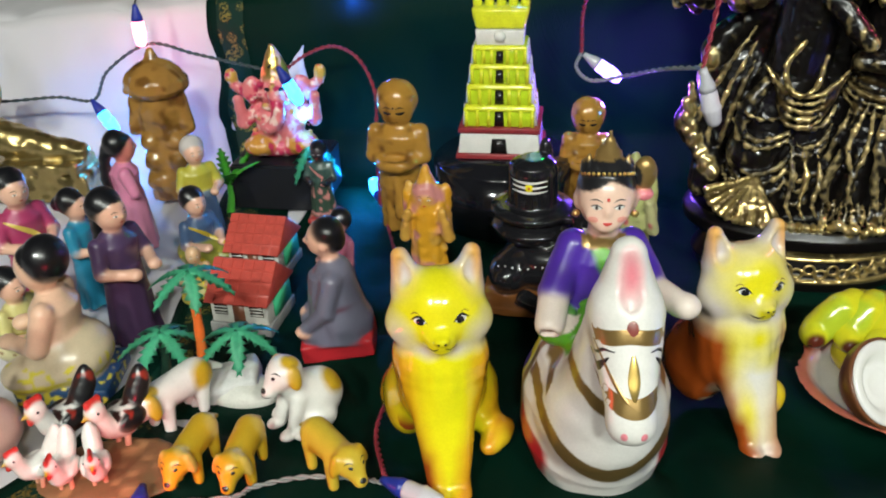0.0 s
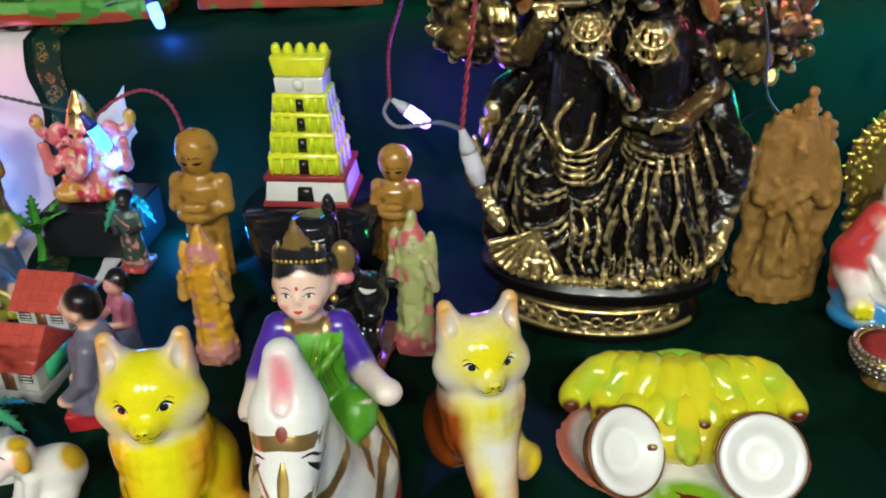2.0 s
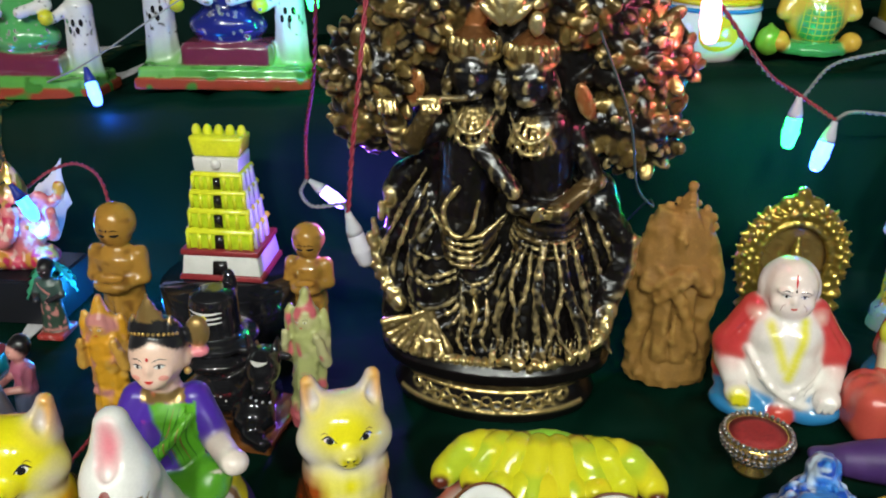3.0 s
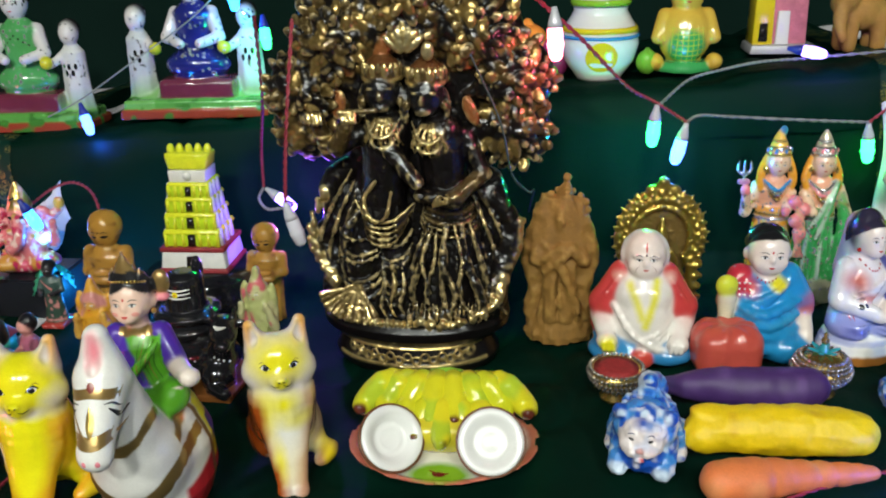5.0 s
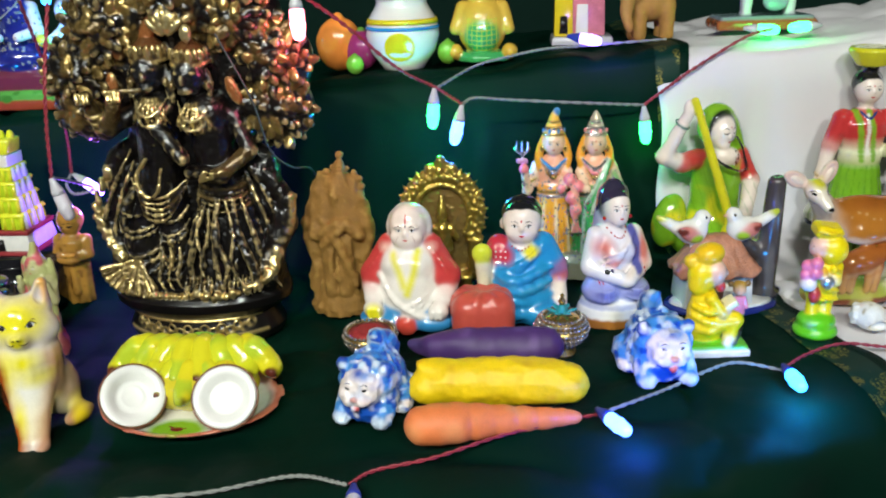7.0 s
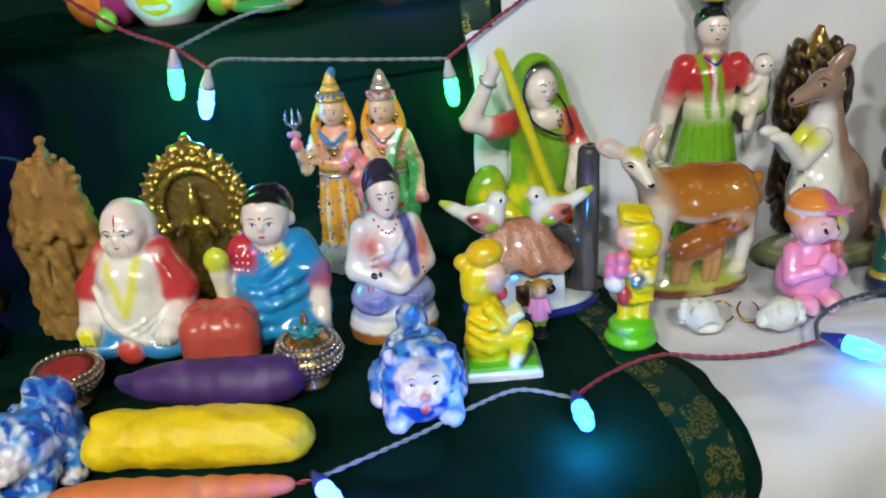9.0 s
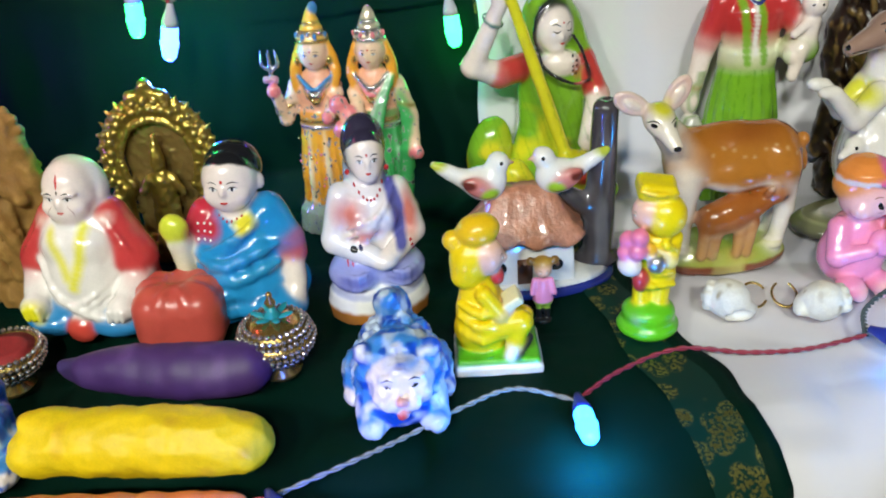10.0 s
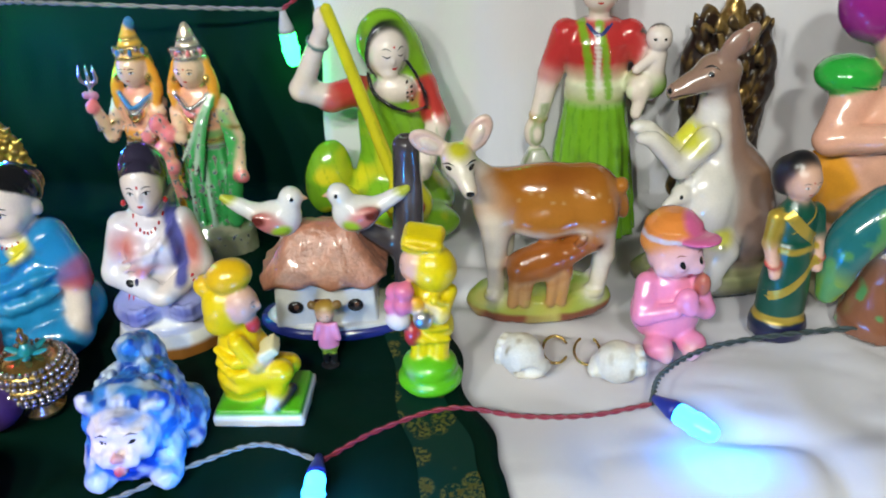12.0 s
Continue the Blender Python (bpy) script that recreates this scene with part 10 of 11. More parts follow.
palm_tree(-0.250, 0.455, [(0.000, 0.0, 0.092, TRUNK), (-0.026, -0.006, 0.046, DARK_STEM), (0.028, -0.004, 0.050, DARK_STEM)], PALM_LEAF, True, "toy palms with teal leaves and orange trunk on rock", 0.027, 0.0075, 10, 0.75)
palm_tree(-0.332, 0.720, [(0, 0, 0.030, LIME_LEAF)], LIME_LEAF, False, "bright green plastic palm leaves standing upright", 0.038, 0.008, 62, 0.5)
palm_tree(-0.252, 0.742, [(0, 0, 0.062, TRUNK)], PALM_LEAF, False, "small toy palm with orange trunk and teal leaves", 0.024, 0.008)


# ---- dogs, pups, hens ----
def dog(x, y, rz, body, patch, sitting, size, label, group):
    c = Clay(0.0013, soft=0.0012)
    if sitting:
        c.ball((0, 0.012, 0.020), (0.017, 0.020, 0.020), body, 0.005)
        c.limb((0, 0.006, 0.024), (0, -0.006, 0.040), 0.015, 0.011, body, 0.006)
        for s in (-1, 1):
            c.limb((s * 0.008, -0.006, 0.030), (s * 0.009, -0.014, 0.005), 0.0058, 0.0046, body, 0.003)
            c.ball((s * 0.009, -0.018, 0.004), (0.005, 0.007, 0.004), body, 0.002)
            c.ball((s * 0.014, 0.006, 0.010), (0.008, 0.013, 0.010), body, 0.004)
            c.ball((s * 0.016, -0.008, 0.005), (0.005, 0.009, 0.005), body, 0.002)
        head = np.array((0, -0.010, 0.050))
    else:
        c.limb((0, 0.020, 0.028), (0, -0.012, 0.028), 0.0125, 0.0115, body, 0.005)
        for s in (-1, 1):
            for ly in (0.018, -0.012):
                c.limb((s * 0.008, ly, 0.024), (s * 0.009, ly - 0.002, 0.004), 0.0055, 0.0042, body, 0.003)
        c.limb((0, 0.030, 0.030), (0, 0.042, 0.022), 0.004, 0.002, body, 0.003)
        head = np.array((0, -0.025, 0.031))
    c.ball(head, (0.0125, 0.0125, 0.0115), body, 0.004)
    c.limb(head + (0, -0.007, -0.004), head + (0, -0.013, -0.010), 0.0078, 0.0058, body, 0.004)
    for s in (-1, 1):
        c.ball(head + (s * 0.0120, 0.001, 0.000), (0.0032, 0.0050, 0.0095), patch, 0.002, (0, -s * 16, 0))
    c.spot((0.006, 0.020, 0.030), (0.012, 0.014, 0.012), patch, 0.3)
    c.spot((-0.010, 0.006, 0.022), (0.008, 0.010, 0.010), patch, 0.3)
    c.spot(head + (0.005, 0.004, 0.010), (0.008, 0.009, 0.006), patch, 0.3)
    m = tuple(head * (1, 0, 1))
    for s in (-1, 1):
        c.dab(s * 0.0055, 0.0025, 0.0014, 0.0012, BLACK, mid=m, lift=0.0004)
        c.stroke([(s * 0.003, 0.005), (s * 0.006, 0.006), (s * 0.009, 0.0045)], 0.0008, BLACK, mid=m)
    c.dab(0, -0.0075, 0.0028, 0.0019, BLACK, mid=m, lift=0.0005)
    c.stroke([(-0.0045, -0.0120), (0, -0.0130), (0.0045, -0.0120)], 0.0009, BLACK, mid=m)
    c.thing("dog_figurine", ENAMEL, x, y, 0, rz, label, "figurine", group, size=size)


MUSTARD = (0.58, 0.36, 0.02)
dog(-0.166, 0.417, -42, WHITE, MUSTARD, True, 0.90, "sitting dog figurine, white with mustard patches", "small dogs")
dog(-0.248, 0.409, -28, WHITE, MUSTARD, False, 0.90, "standing dog figurine, white with mustard patches", "small dogs")
dog(-0.212, 0.356, -4, MUSTARD, (0.66, 0.46, 0.10), False, 0.72, "standing mustard yellow pup figurine", "small dogs")
dog(-0.182, 0.357, 2, MUSTARD, (0.66, 0.46, 0.10), False, 0.72, "mustard yellow pup figurine with lowered head", "small dogs")
dog(-0.131, 0.362, 48, (0.62, 0.44, 0.04), MUSTARD, False, 0.76, "yellow pup figurine turned aside", "small dogs")


def hen(x, y, rz, size, label, dark=True):
    c = Clay(0.0012, soft=0.0010)
    c.ball((0, 0.002, 0.024), (0.011, 0.017, 0.012), WHITE, 0.004)
    c.limb((0, -0.010, 0.028), (0, -0.016, 0.042), 0.0085, 0.0062, WHITE, 0.004)
    c.ball((0, -0.017, 0.046), (0.0068, 0.0075, 0.0070), WHITE, 0.003)
    c.rope([(0, 0.014, 0.030), (0, 0.024, 0.044), (0, 0.026, 0.054)], [0.008, 0.007, 0.003], BLACK if dark else WHITE, 0.004, 5)
    for i in range(3):
        c.ball((0, -0.013 - i * 0.004, 0.053), (0.0022, 0.0032, 0.004), RED, 0.001)
    c.limb((0, -0.023, 0.045), (0, -0.028, 0.044), 0.0026, 0.0008, MUSTARD, 0.001)
    c.ball((0, -0.023, 0.039), (0.002, 0.0025, 0.004), RED, 0.001)
    for s in (-1, 1):
        c.ball((s * 0.010, 0.004, 0.026), (0.004, 0.012, 0.008), BLACK if dark else WHITE, 0.002)
        c.limb((s * 0.005, 0, 0.014), (s * 0.005, -0.002, 0.002), 0.0024, 0.0022, (0.62, 0.30, 0.20), 0.001)
        c.bead((s * 0.0064, -0.019, 0.047), 0.0011, BLACK)
    if dark:
        c.speckle(190, 0.58, (0.03, 0.012, 0.010), 3, 0.08, lo=(-1, -0.008, 0.020))
        c.speckle(120, 0.66, (0.30, 0.03, 0.02), 6, 0.08, lo=(-1, 0.0, 0.024))
        c.spot((0, -0.010, 0.018), (0.016, 0.022, 0.016), (0.80, 0.42, 0.38), 0.8, 0.7)
    c.thing("hen_figurine", ENAMEL, x, y, 0, rz, label, "figurine", "farm birds", size=size)


hen(-0.300, 0.369, -24, 0.83, "black and white rooster figurine with a red comb")
hen(-0.265, 0.372, -20, 0.84, "speckled black and white hen figurine with red comb")
for hx, hy, ha in ((-0.297, 0.333, -30), (-0.280, 0.331, 10), (-0.262, 0.336, 30)):
    hen(hx, hy, ha, 0.62, "small white chick figurine at the hens' feet", False)
c = Clay(0.0016)
c.box((0, 0, 0.009), (0.024, 0.015, 0.009), (0.62, 0.61, 0.60), 0.003, (8, -12, 10), round=0.004)
c.ball((0.008, 0.002, 0.014), (0.017, 0.012, 0.008), (0.66, 0.65, 0.64), 0.004, (0, -20, 0))
c.relief(0.0030, 80, 6)
c.thing("white_rock", CHALK, -0.230, 0.446, 0, 8, "small white painted rock beside the toy palm", "rock")
c = Clay(0.0022)
c.ball((0, 0, 0.000), (0.046, 0.030, 0.004), (0.22, 0.11, 0.05), 0.002)
c.relief(0.0022, 150, 3)
c.speckle(150, 0.55, (0.42, 0.22, 0.10), 3, 0.2)
c.thing("straw_mat", CHALK, -0.262, 0.348, 0.0, 10, "small brown straw mat under the farm birds", "mat")


# ---- tall figures behind the village ----
def dome_idol(x, y, rz):
    c = Clay(0.0016)
    tan = (0.34, 0.17, 0.04)
    c.robe((0, 0, 0), [(0, 0.026), (0.02, 0.027), (0.04, 0.022), (0.07, 0.023), (0.10, 0.026), (0.118, 0.020)], tan, 0.004, deep=0.85)
    for k, (zz, r) in enumerate(((0.022, 0.016), (0.044, 0.014), (0.066, 0.015))):
        for s in (-1, 1):
            c.ball((s * 0.013, -0.012, zz), (r * 0.75, 0.012, 0.011), tan, 0.004)
    for s in (-1, 1):
        c.limb((s * 0.022, -0.004, 0.108), (s * 0.027, -0.008, 0.078), 0.008, 0.007, tan, 0.003)
    c.ball((0, -0.012, 0.100), (0.016, 0.014, 0.020), tan, 0.004)
    c.robe((0, 0, 0.114), [(0, 0.028), (0.006, 0.033), (0.014, 0.032), (0.022, 0.027), (0.030, 0.018), (0.035, 0.007), (0.046, 0.003)], tan, 0.003)
    c.relief(0.0020, 150, 4)
    c.speckle(110, 0.58, (0.16, 0.07, 0.015), 4, 0.2)
    c.thing("domed_idol", GLAZE, x, y, 0, rz, "tall carved brown idol under a round dome canopy", "statue", size=0.95)


dome_idol(-0.404, 0.760, 10)


def reclining_idol(x, y, rz):
    c = Clay(0.002)
    gold = (0.42, 0.32, 0.13, 0.85)
    c.box((0, 0, 0.014), (0.066, 0.026, 0.014), gold, 0.002)
    c.box((0, -0.004, 0.034), (0.060, 0.022, 0.006), gold, 0.002)
    c.rope([(0.055, 0, 0.046), (0.015, 0, 0.050), (-0.025, 0, 0.060), (-0.045, 0, 0.074)], [0.009, 0.014, 0.018, 0.013], gold, 0.005)
    c.ball((-0.052, -0.002, 0.090), (0.013, 0.013, 0.015), gold, 0.004)
    for k in range(5):
        c.ball((-0.070 + k * 0.010, 0.012, 0.104 + 0.008 * math.sin(k * 0.8)), (0.008, 0.006, 0.016), gold, 0.004)
    c.relief(0.0034, 110, 6)
    c.speckle(120, 0.6, (0.12, 0.09, 0.03, 0.6), 4, 0.2)
    c.thing("reclining_idol", RESIN, x, y, 0, rz, "gold metal reclining idol on a stepped gold plinth", "statue")


reclining_idol(-0.552, 0.753, 3)


DARK_BOX = plain("black_lacquer", (0.012, 0.012, 0.016), 0.35, amount=0.2)


def pink_idol(x, y, rz):
    root_box = slab("black_box", (x - 0.045, y - 0.036, float(sag(x, y))), (x + 0.045, y + 0.036, 0.030), DARK_BOX, "", "", 0.002)
    tagged(root_box, "black lacquered box under the pink seated idol", "box")
    c = Clay(0.0014)
    rose, red = (0.74, 0.20, 0.22), (0.55, 0.03, 0.10)
    c.ball((0, 0, 0.010), (0.034, 0.022, 0.012), red, 0.004)
    c.ball((0, -0.002, 0.034), (0.024, 0.020, 0.024), rose, 0.006)
    c.ball((0, -0.004, 0.066), (0.017, 0.015, 0.017), rose, 0.005)
    c.rope([(0, -0.018, 0.064), (0.002, -0.026, 0.048), (-0.006, -0.028, 0.036), (-0.012, -0.026, 0.036)], [0.007, 0.006, 0.005, 0.004], rose, 0.003)
    c.robe((0, 0, 0.078), [(0, 0.014), (0.010, 0.011), (0.022, 0.006), (0.030, 0.002)], GOLD, 0.003)
    for s in (-1, 1):
        c.ball((s * 0.023, 0, 0.066), (0.010, 0.005, 0.012), rose, 0.003)
        c.limb((s * 0.020, 0, 0.046), (s * 0.034, -0.008, 0.036), 0.007, 0.006, rose, 0.003)
        c.limb((s * 0.034, -0.008, 0.036), (s * 0.036, -0.012, 0.060), 0.006, 0.005, rose, 0.003)
        c.limb((s * 0.020, 0.004, 0.052), (s * 0.040, 0.004, 0.070), 0.006, 0.005, rose, 0.003)
        c.ball((s * 0.042, 0.004, 0.078), (0.006, 0.005, 0.008), (0.62, 0.36, 0.06), 0.002)
        c.ball((s * 0.020, -0.014, 0.014), (0.016, 0.014, 0.010), (0.60, 0.28, 0.05), 0.004)
        c.dab(s * 0.007, 0.070, 0.0028, 0.0018, BLACK, lift=0.0005)
    c.relief(0.0014, 230, 4)
    for k in range(40):
        a, z = k * 2.4, 0.012 + 0.0016 * k
        r = 0.030 - 0.0002 * k
        c.ball((r * math.sin(a), -abs(0.019 * math.cos(a)), z), 0.0028 + 0.0008 * math.sin(k), (rose, (0.80, 0.36, 0.34), (0.62, 0.36, 0.10), red)[k % 4], 0.0010)
    c.speckle(260, 0.68, (0.82, 0.55, 0.50), 4, 0.08)
    c.speckle(200, 0.70, red, 9, 0.08)
    c.thing("pink_idol_figurine", ENAMEL, x, y, 0.030, rz, "pink seated idol figurine with gold crown and many arms", "figurine")


pink_idol(-0.284, 0.764, 12)


# ---- things on the upper step ----
def seated_group(x, y, rz, dress, left_one, right_one, length, label, seed):
    c = Clay(0.0019, soft=0.0012)
    c.box((0, 0, 0.006), (length, 0.034, 0.006), (0.30, 0.05, 0.025), 0.001, round=0.002)
    c.box((0, 0, 0.016), (length * 0.96, 0.031, 0.007), (0.10, 0.34, 0.06), 0.003, round=0.004)
    c.ball((0.0, 0.004, 0.020), (length * 0.97, 0.027, 0.016), (0.30, 0.46, 0.24), 0.006)
    c.box((0.004, -0.002, 0.034), (length * 0.52, 0.024, 0.013), (0.15, 0.025, 0.05), 0.003, round=0.008)
    c.ball((0.004, -0.002, 0.062), (length * 0.44, 0.026, 0.020), dress, 0.006)
    c.robe((0.004, 0, 0.070), [(0, 0.026), (0.03, 0.022), (0.055, 0.025), (0.068, 0.012)], dress, 0.006, deep=0.75)
    c.ball((0.004, -0.002, 0.156), (0.016, 0.016, 0.020), (0.70, 0.66, 0.66), 0.003)
    c.ball((0.004, 0.004, 0.164), (0.018, 0.015, 0.017), BLACK, 0.001)
    for s in (-1, 1):
        c.limb((0.004 + s * 0.022, 0, 0.124), (0.004 + s * 0.032, -0.012, 0.096), 0.008, 0.007, (0.68, 0.64, 0.64), 0.003)
        c.limb((0.004 + s * 0.032, -0.012, 0.096), (0.004 + s * 0.012, -0.028, 0.090), 0.007, 0.006, (0.68, 0.64, 0.64), 0.003)
    for s, tone in ((-1, left_one), (1, right_one)):
        if tone is None:
            continue
        bx = s * length * 0.74
        c.robe((bx, 0, 0.020), [(0, 0.018), (0.04, 0.016), (0.075, 0.015), (0.085, 0.008)], tone, 0.004, deep=0.8, folds=7, fold=0.06)
        c.ball((bx, -0.002, 0.118), (0.012, 0.012, 0.015), (0.68, 0.64, 0.62), 0.003)
        c.ball((bx, 0.003, 0.124), (0.0135, 0.012, 0.012), BLACK, 0.001)
        c.limb((bx - s * 0.012, -0.004, 0.090), (bx - s * 0.022, -0.016, 0.082), 0.006, 0.005, (0.68, 0.64, 0.62), 0.003)
        c.ball((bx - s * 0.026, -0.020, 0.084), (0.008, 0.008, 0.008), (0.62, 0.58, 0.03), 0.002)
        for k in range(4):
            c.dab(bx - 0.006 + 0.004 * k, 0.070 + 0.008 * (k % 2), 0.0022, 0.0040, BLACK, lift=0.0005)
    c.speckle(320, 0.76, SILVER, seed, 0.06, lo=(-9, -9, 0.05))
    c.coat(lambda p: 0.8 * np.clip((0.052 - p[:, 2]) / 0.030, 0, 1) * (np.abs(p[:, 0]) > length * 0.53) * (p[:, 2] > 0.013), (0.16, 0.42, 0.10))
    c.speckle(90, 0.62, (0.05, 0.20, 0.03), seed + 3, 0.1, hi=(9, 9, 0.024))
    for k in range(7):
        c.dab(-0.012 + k * 0.005, 0.118 - 0.004 * abs(k - 3), 0.0012, 0.0012, BLACK, lift=0.0006)
    c.hair((0.004, -0.002, 0.157), 0.018, BLACK, 0.10)
    face(c, 0.004, 0.155, 0.0135, bindi=RED)
    c.thing("seated_group_figurine", GLAZE, x, y, shelf(x) + 0.0005, rz, label, "figurine", "seated groups")


seated_group(-0.338, 0.917, 4, (0.08, 0.34, 0.10), None, (0.62, 0.62, 0.60), 0.088, "seated figure in green with attendant on wooden base", 3)
seated_group(-0.112, 0.917, 4, (0.015, 0.02, 0.16), (0.55, 0.58, 0.58), (0.60, 0.62, 0.66), 0.092, "seated figure in deep blue between two attendants", 6)
seated_group(-0.505, 0.945, -2, (0.34, 0.16, 0.03), None, None, 0.072, "seated ochre figure group on a brown and green base", 9)

POT_WHITE = plain("pot_white_glaze", (0.76, 0.75, 0.71), 0.18, amount=0.08, coat=0.5)
BLUE_BAND = plain("blue_glaze", (0.04, 0.26, 0.55), 0.2, amount=0.15, coat=0.4)
YELLOW_GLAZE = plain("yellow_glaze", (0.72, 0.56, 0.02), 0.2, amount=0.15, coat=0.4)
LIME_RIM = plain("lime_rim_glaze", (0.26, 0.50, 0.03), 0.2, amount=0.15, coat=0.4)


def painted_pot(x, y):
    root = new("painted_pot")
    root.location = (x, y, shelf(x) + 0.0005)
    part("body", turned([(0, 0), (0.026, 0), (0.028, 0.004), (0.041, 0.022), (0.046, 0.042), (0.043, 0.060), (0.034, 0.074), (0.031, 0.080), (0.034, 0.092), (0.030, 0.092), (0.027, 0.080), (0, 0.076)], 64), POT_WHITE, root)
    for r0, r1, z0, z1, mat, n in ((0.0462, 0.0452, 0.0500, 0.0535, BLUE_BAND, "blue_band"), (0.0446, 0.0424, 0.0565, 0.0625, YELLOW_GLAZE, "yellow_band"), (0.0345, 0.0350, 0.0860, 0.0930, LIME_RIM, "rim")):
        part(n, turned([(r0 - 0.003, z0), (r0 + 0.0006, z0), (r1 + 0.0006, z1), (r1 - 0.003, z1), (r0 - 0.003, z0)], 64), mat, root)
    bm = bmesh.new()
    n = 28
    mid = bm.verts.new((0.0, -0.0468, 0.032))
    rim = []
    for k in range(n):
        a = 2 * math.pi * k / n
        px, pz = 0.0185 * math.cos(a), 0.030 + 0.0175 * math.sin(a)
        rr = np.interp(pz, [0.004, 0.022, 0.042, 0.060], [0.028, 0.041, 0.046, 0.043]) + 0.0006
        rim.append(bm.verts.new((px, -math.sqrt(max(rr * rr - px * px, 0)), pz)))
    for k in range(n):
        bm.faces.new((mid, rim[k], rim[(k + 1) % n]))
    part("yellow_spot", bm, YELLOW_GLAZE, root, "round yellow painted spot")
    tagged(root, "white painted pot with yellow spot and coloured bands", "pot")


painted_pot(0.381, 0.930)


def lattice_figure(x, y):
    c = Clay(0.0018, soft=0.0012)
    yel, grn = (0.66, 0.42, 0.06), (0.05, 0.36, 0.10)
    c.robe((0, 0, 0), [(0, 0.034), (0.006, 0.035), (0.012, 0.030)], grn, 0.003, deep=0.8)
    c.ball((0, 0, 0.042), (0.031, 0.026, 0.036), yel, 0.005)
    c.ball((0, -0.012, 0.034), (0.022, 0.018, 0.024), grn, 0.003)
    c.ball((0, -0.002, 0.088), (0.020, 0.018, 0.020), yel, 0.005)
    for s in (-1, 1):
        c.limb((s * 0.024, 0, 0.064), (s * 0.032, -0.010, 0.040), 0.009, 0.008, yel, 0.004)
        c.ball((s * 0.034, -0.010, 0.012), (0.010, 0.012, 0.010), yel, 0.003)
    for k in range(7):
        c.stroke([(-0.019, 0.016 + k * 0.006), (0, 0.0145 + k * 0.006), (0.019, 0.016 + k * 0.006)], 0.0012, (0.45, 0.52, 0.06), lift=0.0006)
        c.stroke([(-0.018 + k * 0.006, 0.012), (-0.018 + k * 0.006, 0.034), (-0.016 + k * 0.0055, 0.054)], 0.0010, (0.45, 0.52, 0.06), lift=0.0007)
    face(c, 0, 0.090, 0.016)
    c.thing("lattice_figurine", GLAZE, x, y, shelf(x) + 0.0005, 0, "yellow figurine with a green latticed front, glazed", "figurine")


lattice_figure(0.480, 0.934)
for fx, fy, r, col, lab, nm in ((0.326, 0.945, 0.022, (0.30, 0.03, 0.14), "glazed crimson mango ornament beside the white pot", "glazed_mango"), (0.437, 0.925, 0.013, (0.16, 0.42, 0.04), "small green glazed fruit ornament beside the pot", "glazed_lime"), (0.322, 0.910, 0.011, (0.18, 0.42, 0.05), "small green glazed fruit ornament by the mango", "glazed_lime"), (0.296, 0.955, 0.030, (0.72, 0.22, 0.04), "large orange glazed fruit ornament behind the tree", "glazed_orange")):
    c = Clay(0.0016)
    c.ball((0, 0, r * 1.15), (r, r * 0.9, r * 1.15), col, 0.002)
    c.ball((0, 0, r * 2.2), (r * 0.25, r * 0.25, r * 0.3), (0.12, 0.30, 0.04), 0.002)
    c.speckle(60, 0.6, tuple(min(1, v * 1.4) for v in col), 4, 0.2)
    c.thing(nm, GLAZE, fx, fy, shelf(fx) + 0.0005, 0, lab, "ornament")


def toy_shop(x, y):
    root = new("toy_shop")
    root.location = (x, y, shelf(x) + 0.0005)
    bm = bmesh.new()
    prism(bm, 0, 0, 0, 0.010, 0.040, 0.028, 0.038, 0.026)
    softened(part("base", bm, plain("grey_base_paint", (0.42, 0.42, 0.44), 0.3, coat=0.3), root))
    bm = bmesh.new()
    prism(bm, -0.024, 0, 0.010, 0.075, 0.012, 0.018, 0.011, 0.017)
    post = softened(part("side_wall", bm, YELLOW_GLAZE, root))
    bm = bmesh.new()
    prism(bm, -0.024, -0.0178, 0.014, 0.036, 0.0055, 0.0012, 0.0045, 0.0012)
    part("doorway", bm, DARK, post, "dark arched doorway")
    bm = bmesh.new()
    prism(bm, 0.008, 0.004, 0.010, 0.080, 0.022, 0.015, 0.020, 0.014)
    softened(part("front_wall", bm, plain("pink_glaze", (0.62, 0.20, 0.26), 0.25, amount=0.3, scale=80.0, coat=0.4), root))
    bm = bmesh.new()
    prism(bm, 0.000, -0.012, 0.010, 0.050, 0.008, 0.003, 0.007, 0.003)
    softened(part("panel", bm, POT_WHITE, root))
    tagged(root, "small painted shop model, yellow, pink and white", "shop model")


toy_shop(0.608, 1.010)


def brown_beast(x, y):
    c = Clay(0.002)
    tan = (0.40, 0.20, 0.04)
    c.ball((0, 0, 0.044), (0.030, 0.020, 0.022), tan, 0.006)
    for lx, ly in ((-0.018, -0.010), (0.018, -0.010), (-0.018, 0.010), (0.018, 0.010)):
        c.limb((lx, ly, 0.040), (lx, ly, 0.006), 0.010, 0.009, tan, 0.004)
    c.ball((-0.028, -0.008, 0.058), (0.016, 0.016, 0.017), tan, 0.005)
    c.rope([(-0.036, -0.020, 0.054), (-0.040, -0.026, 0.034), (-0.036, -0.030, 0.016)], [0.008, 0.006, 0.004], tan, 0.004)
    c.relief(0.002, 120, 4)
    c.thing("elephant_figurine", CLAYMAT, x, y, shelf(x) + 0.0005, 10, "brown clay elephant figurine on the upper step", "figurine")


brown_beast(0.692, 0.975)


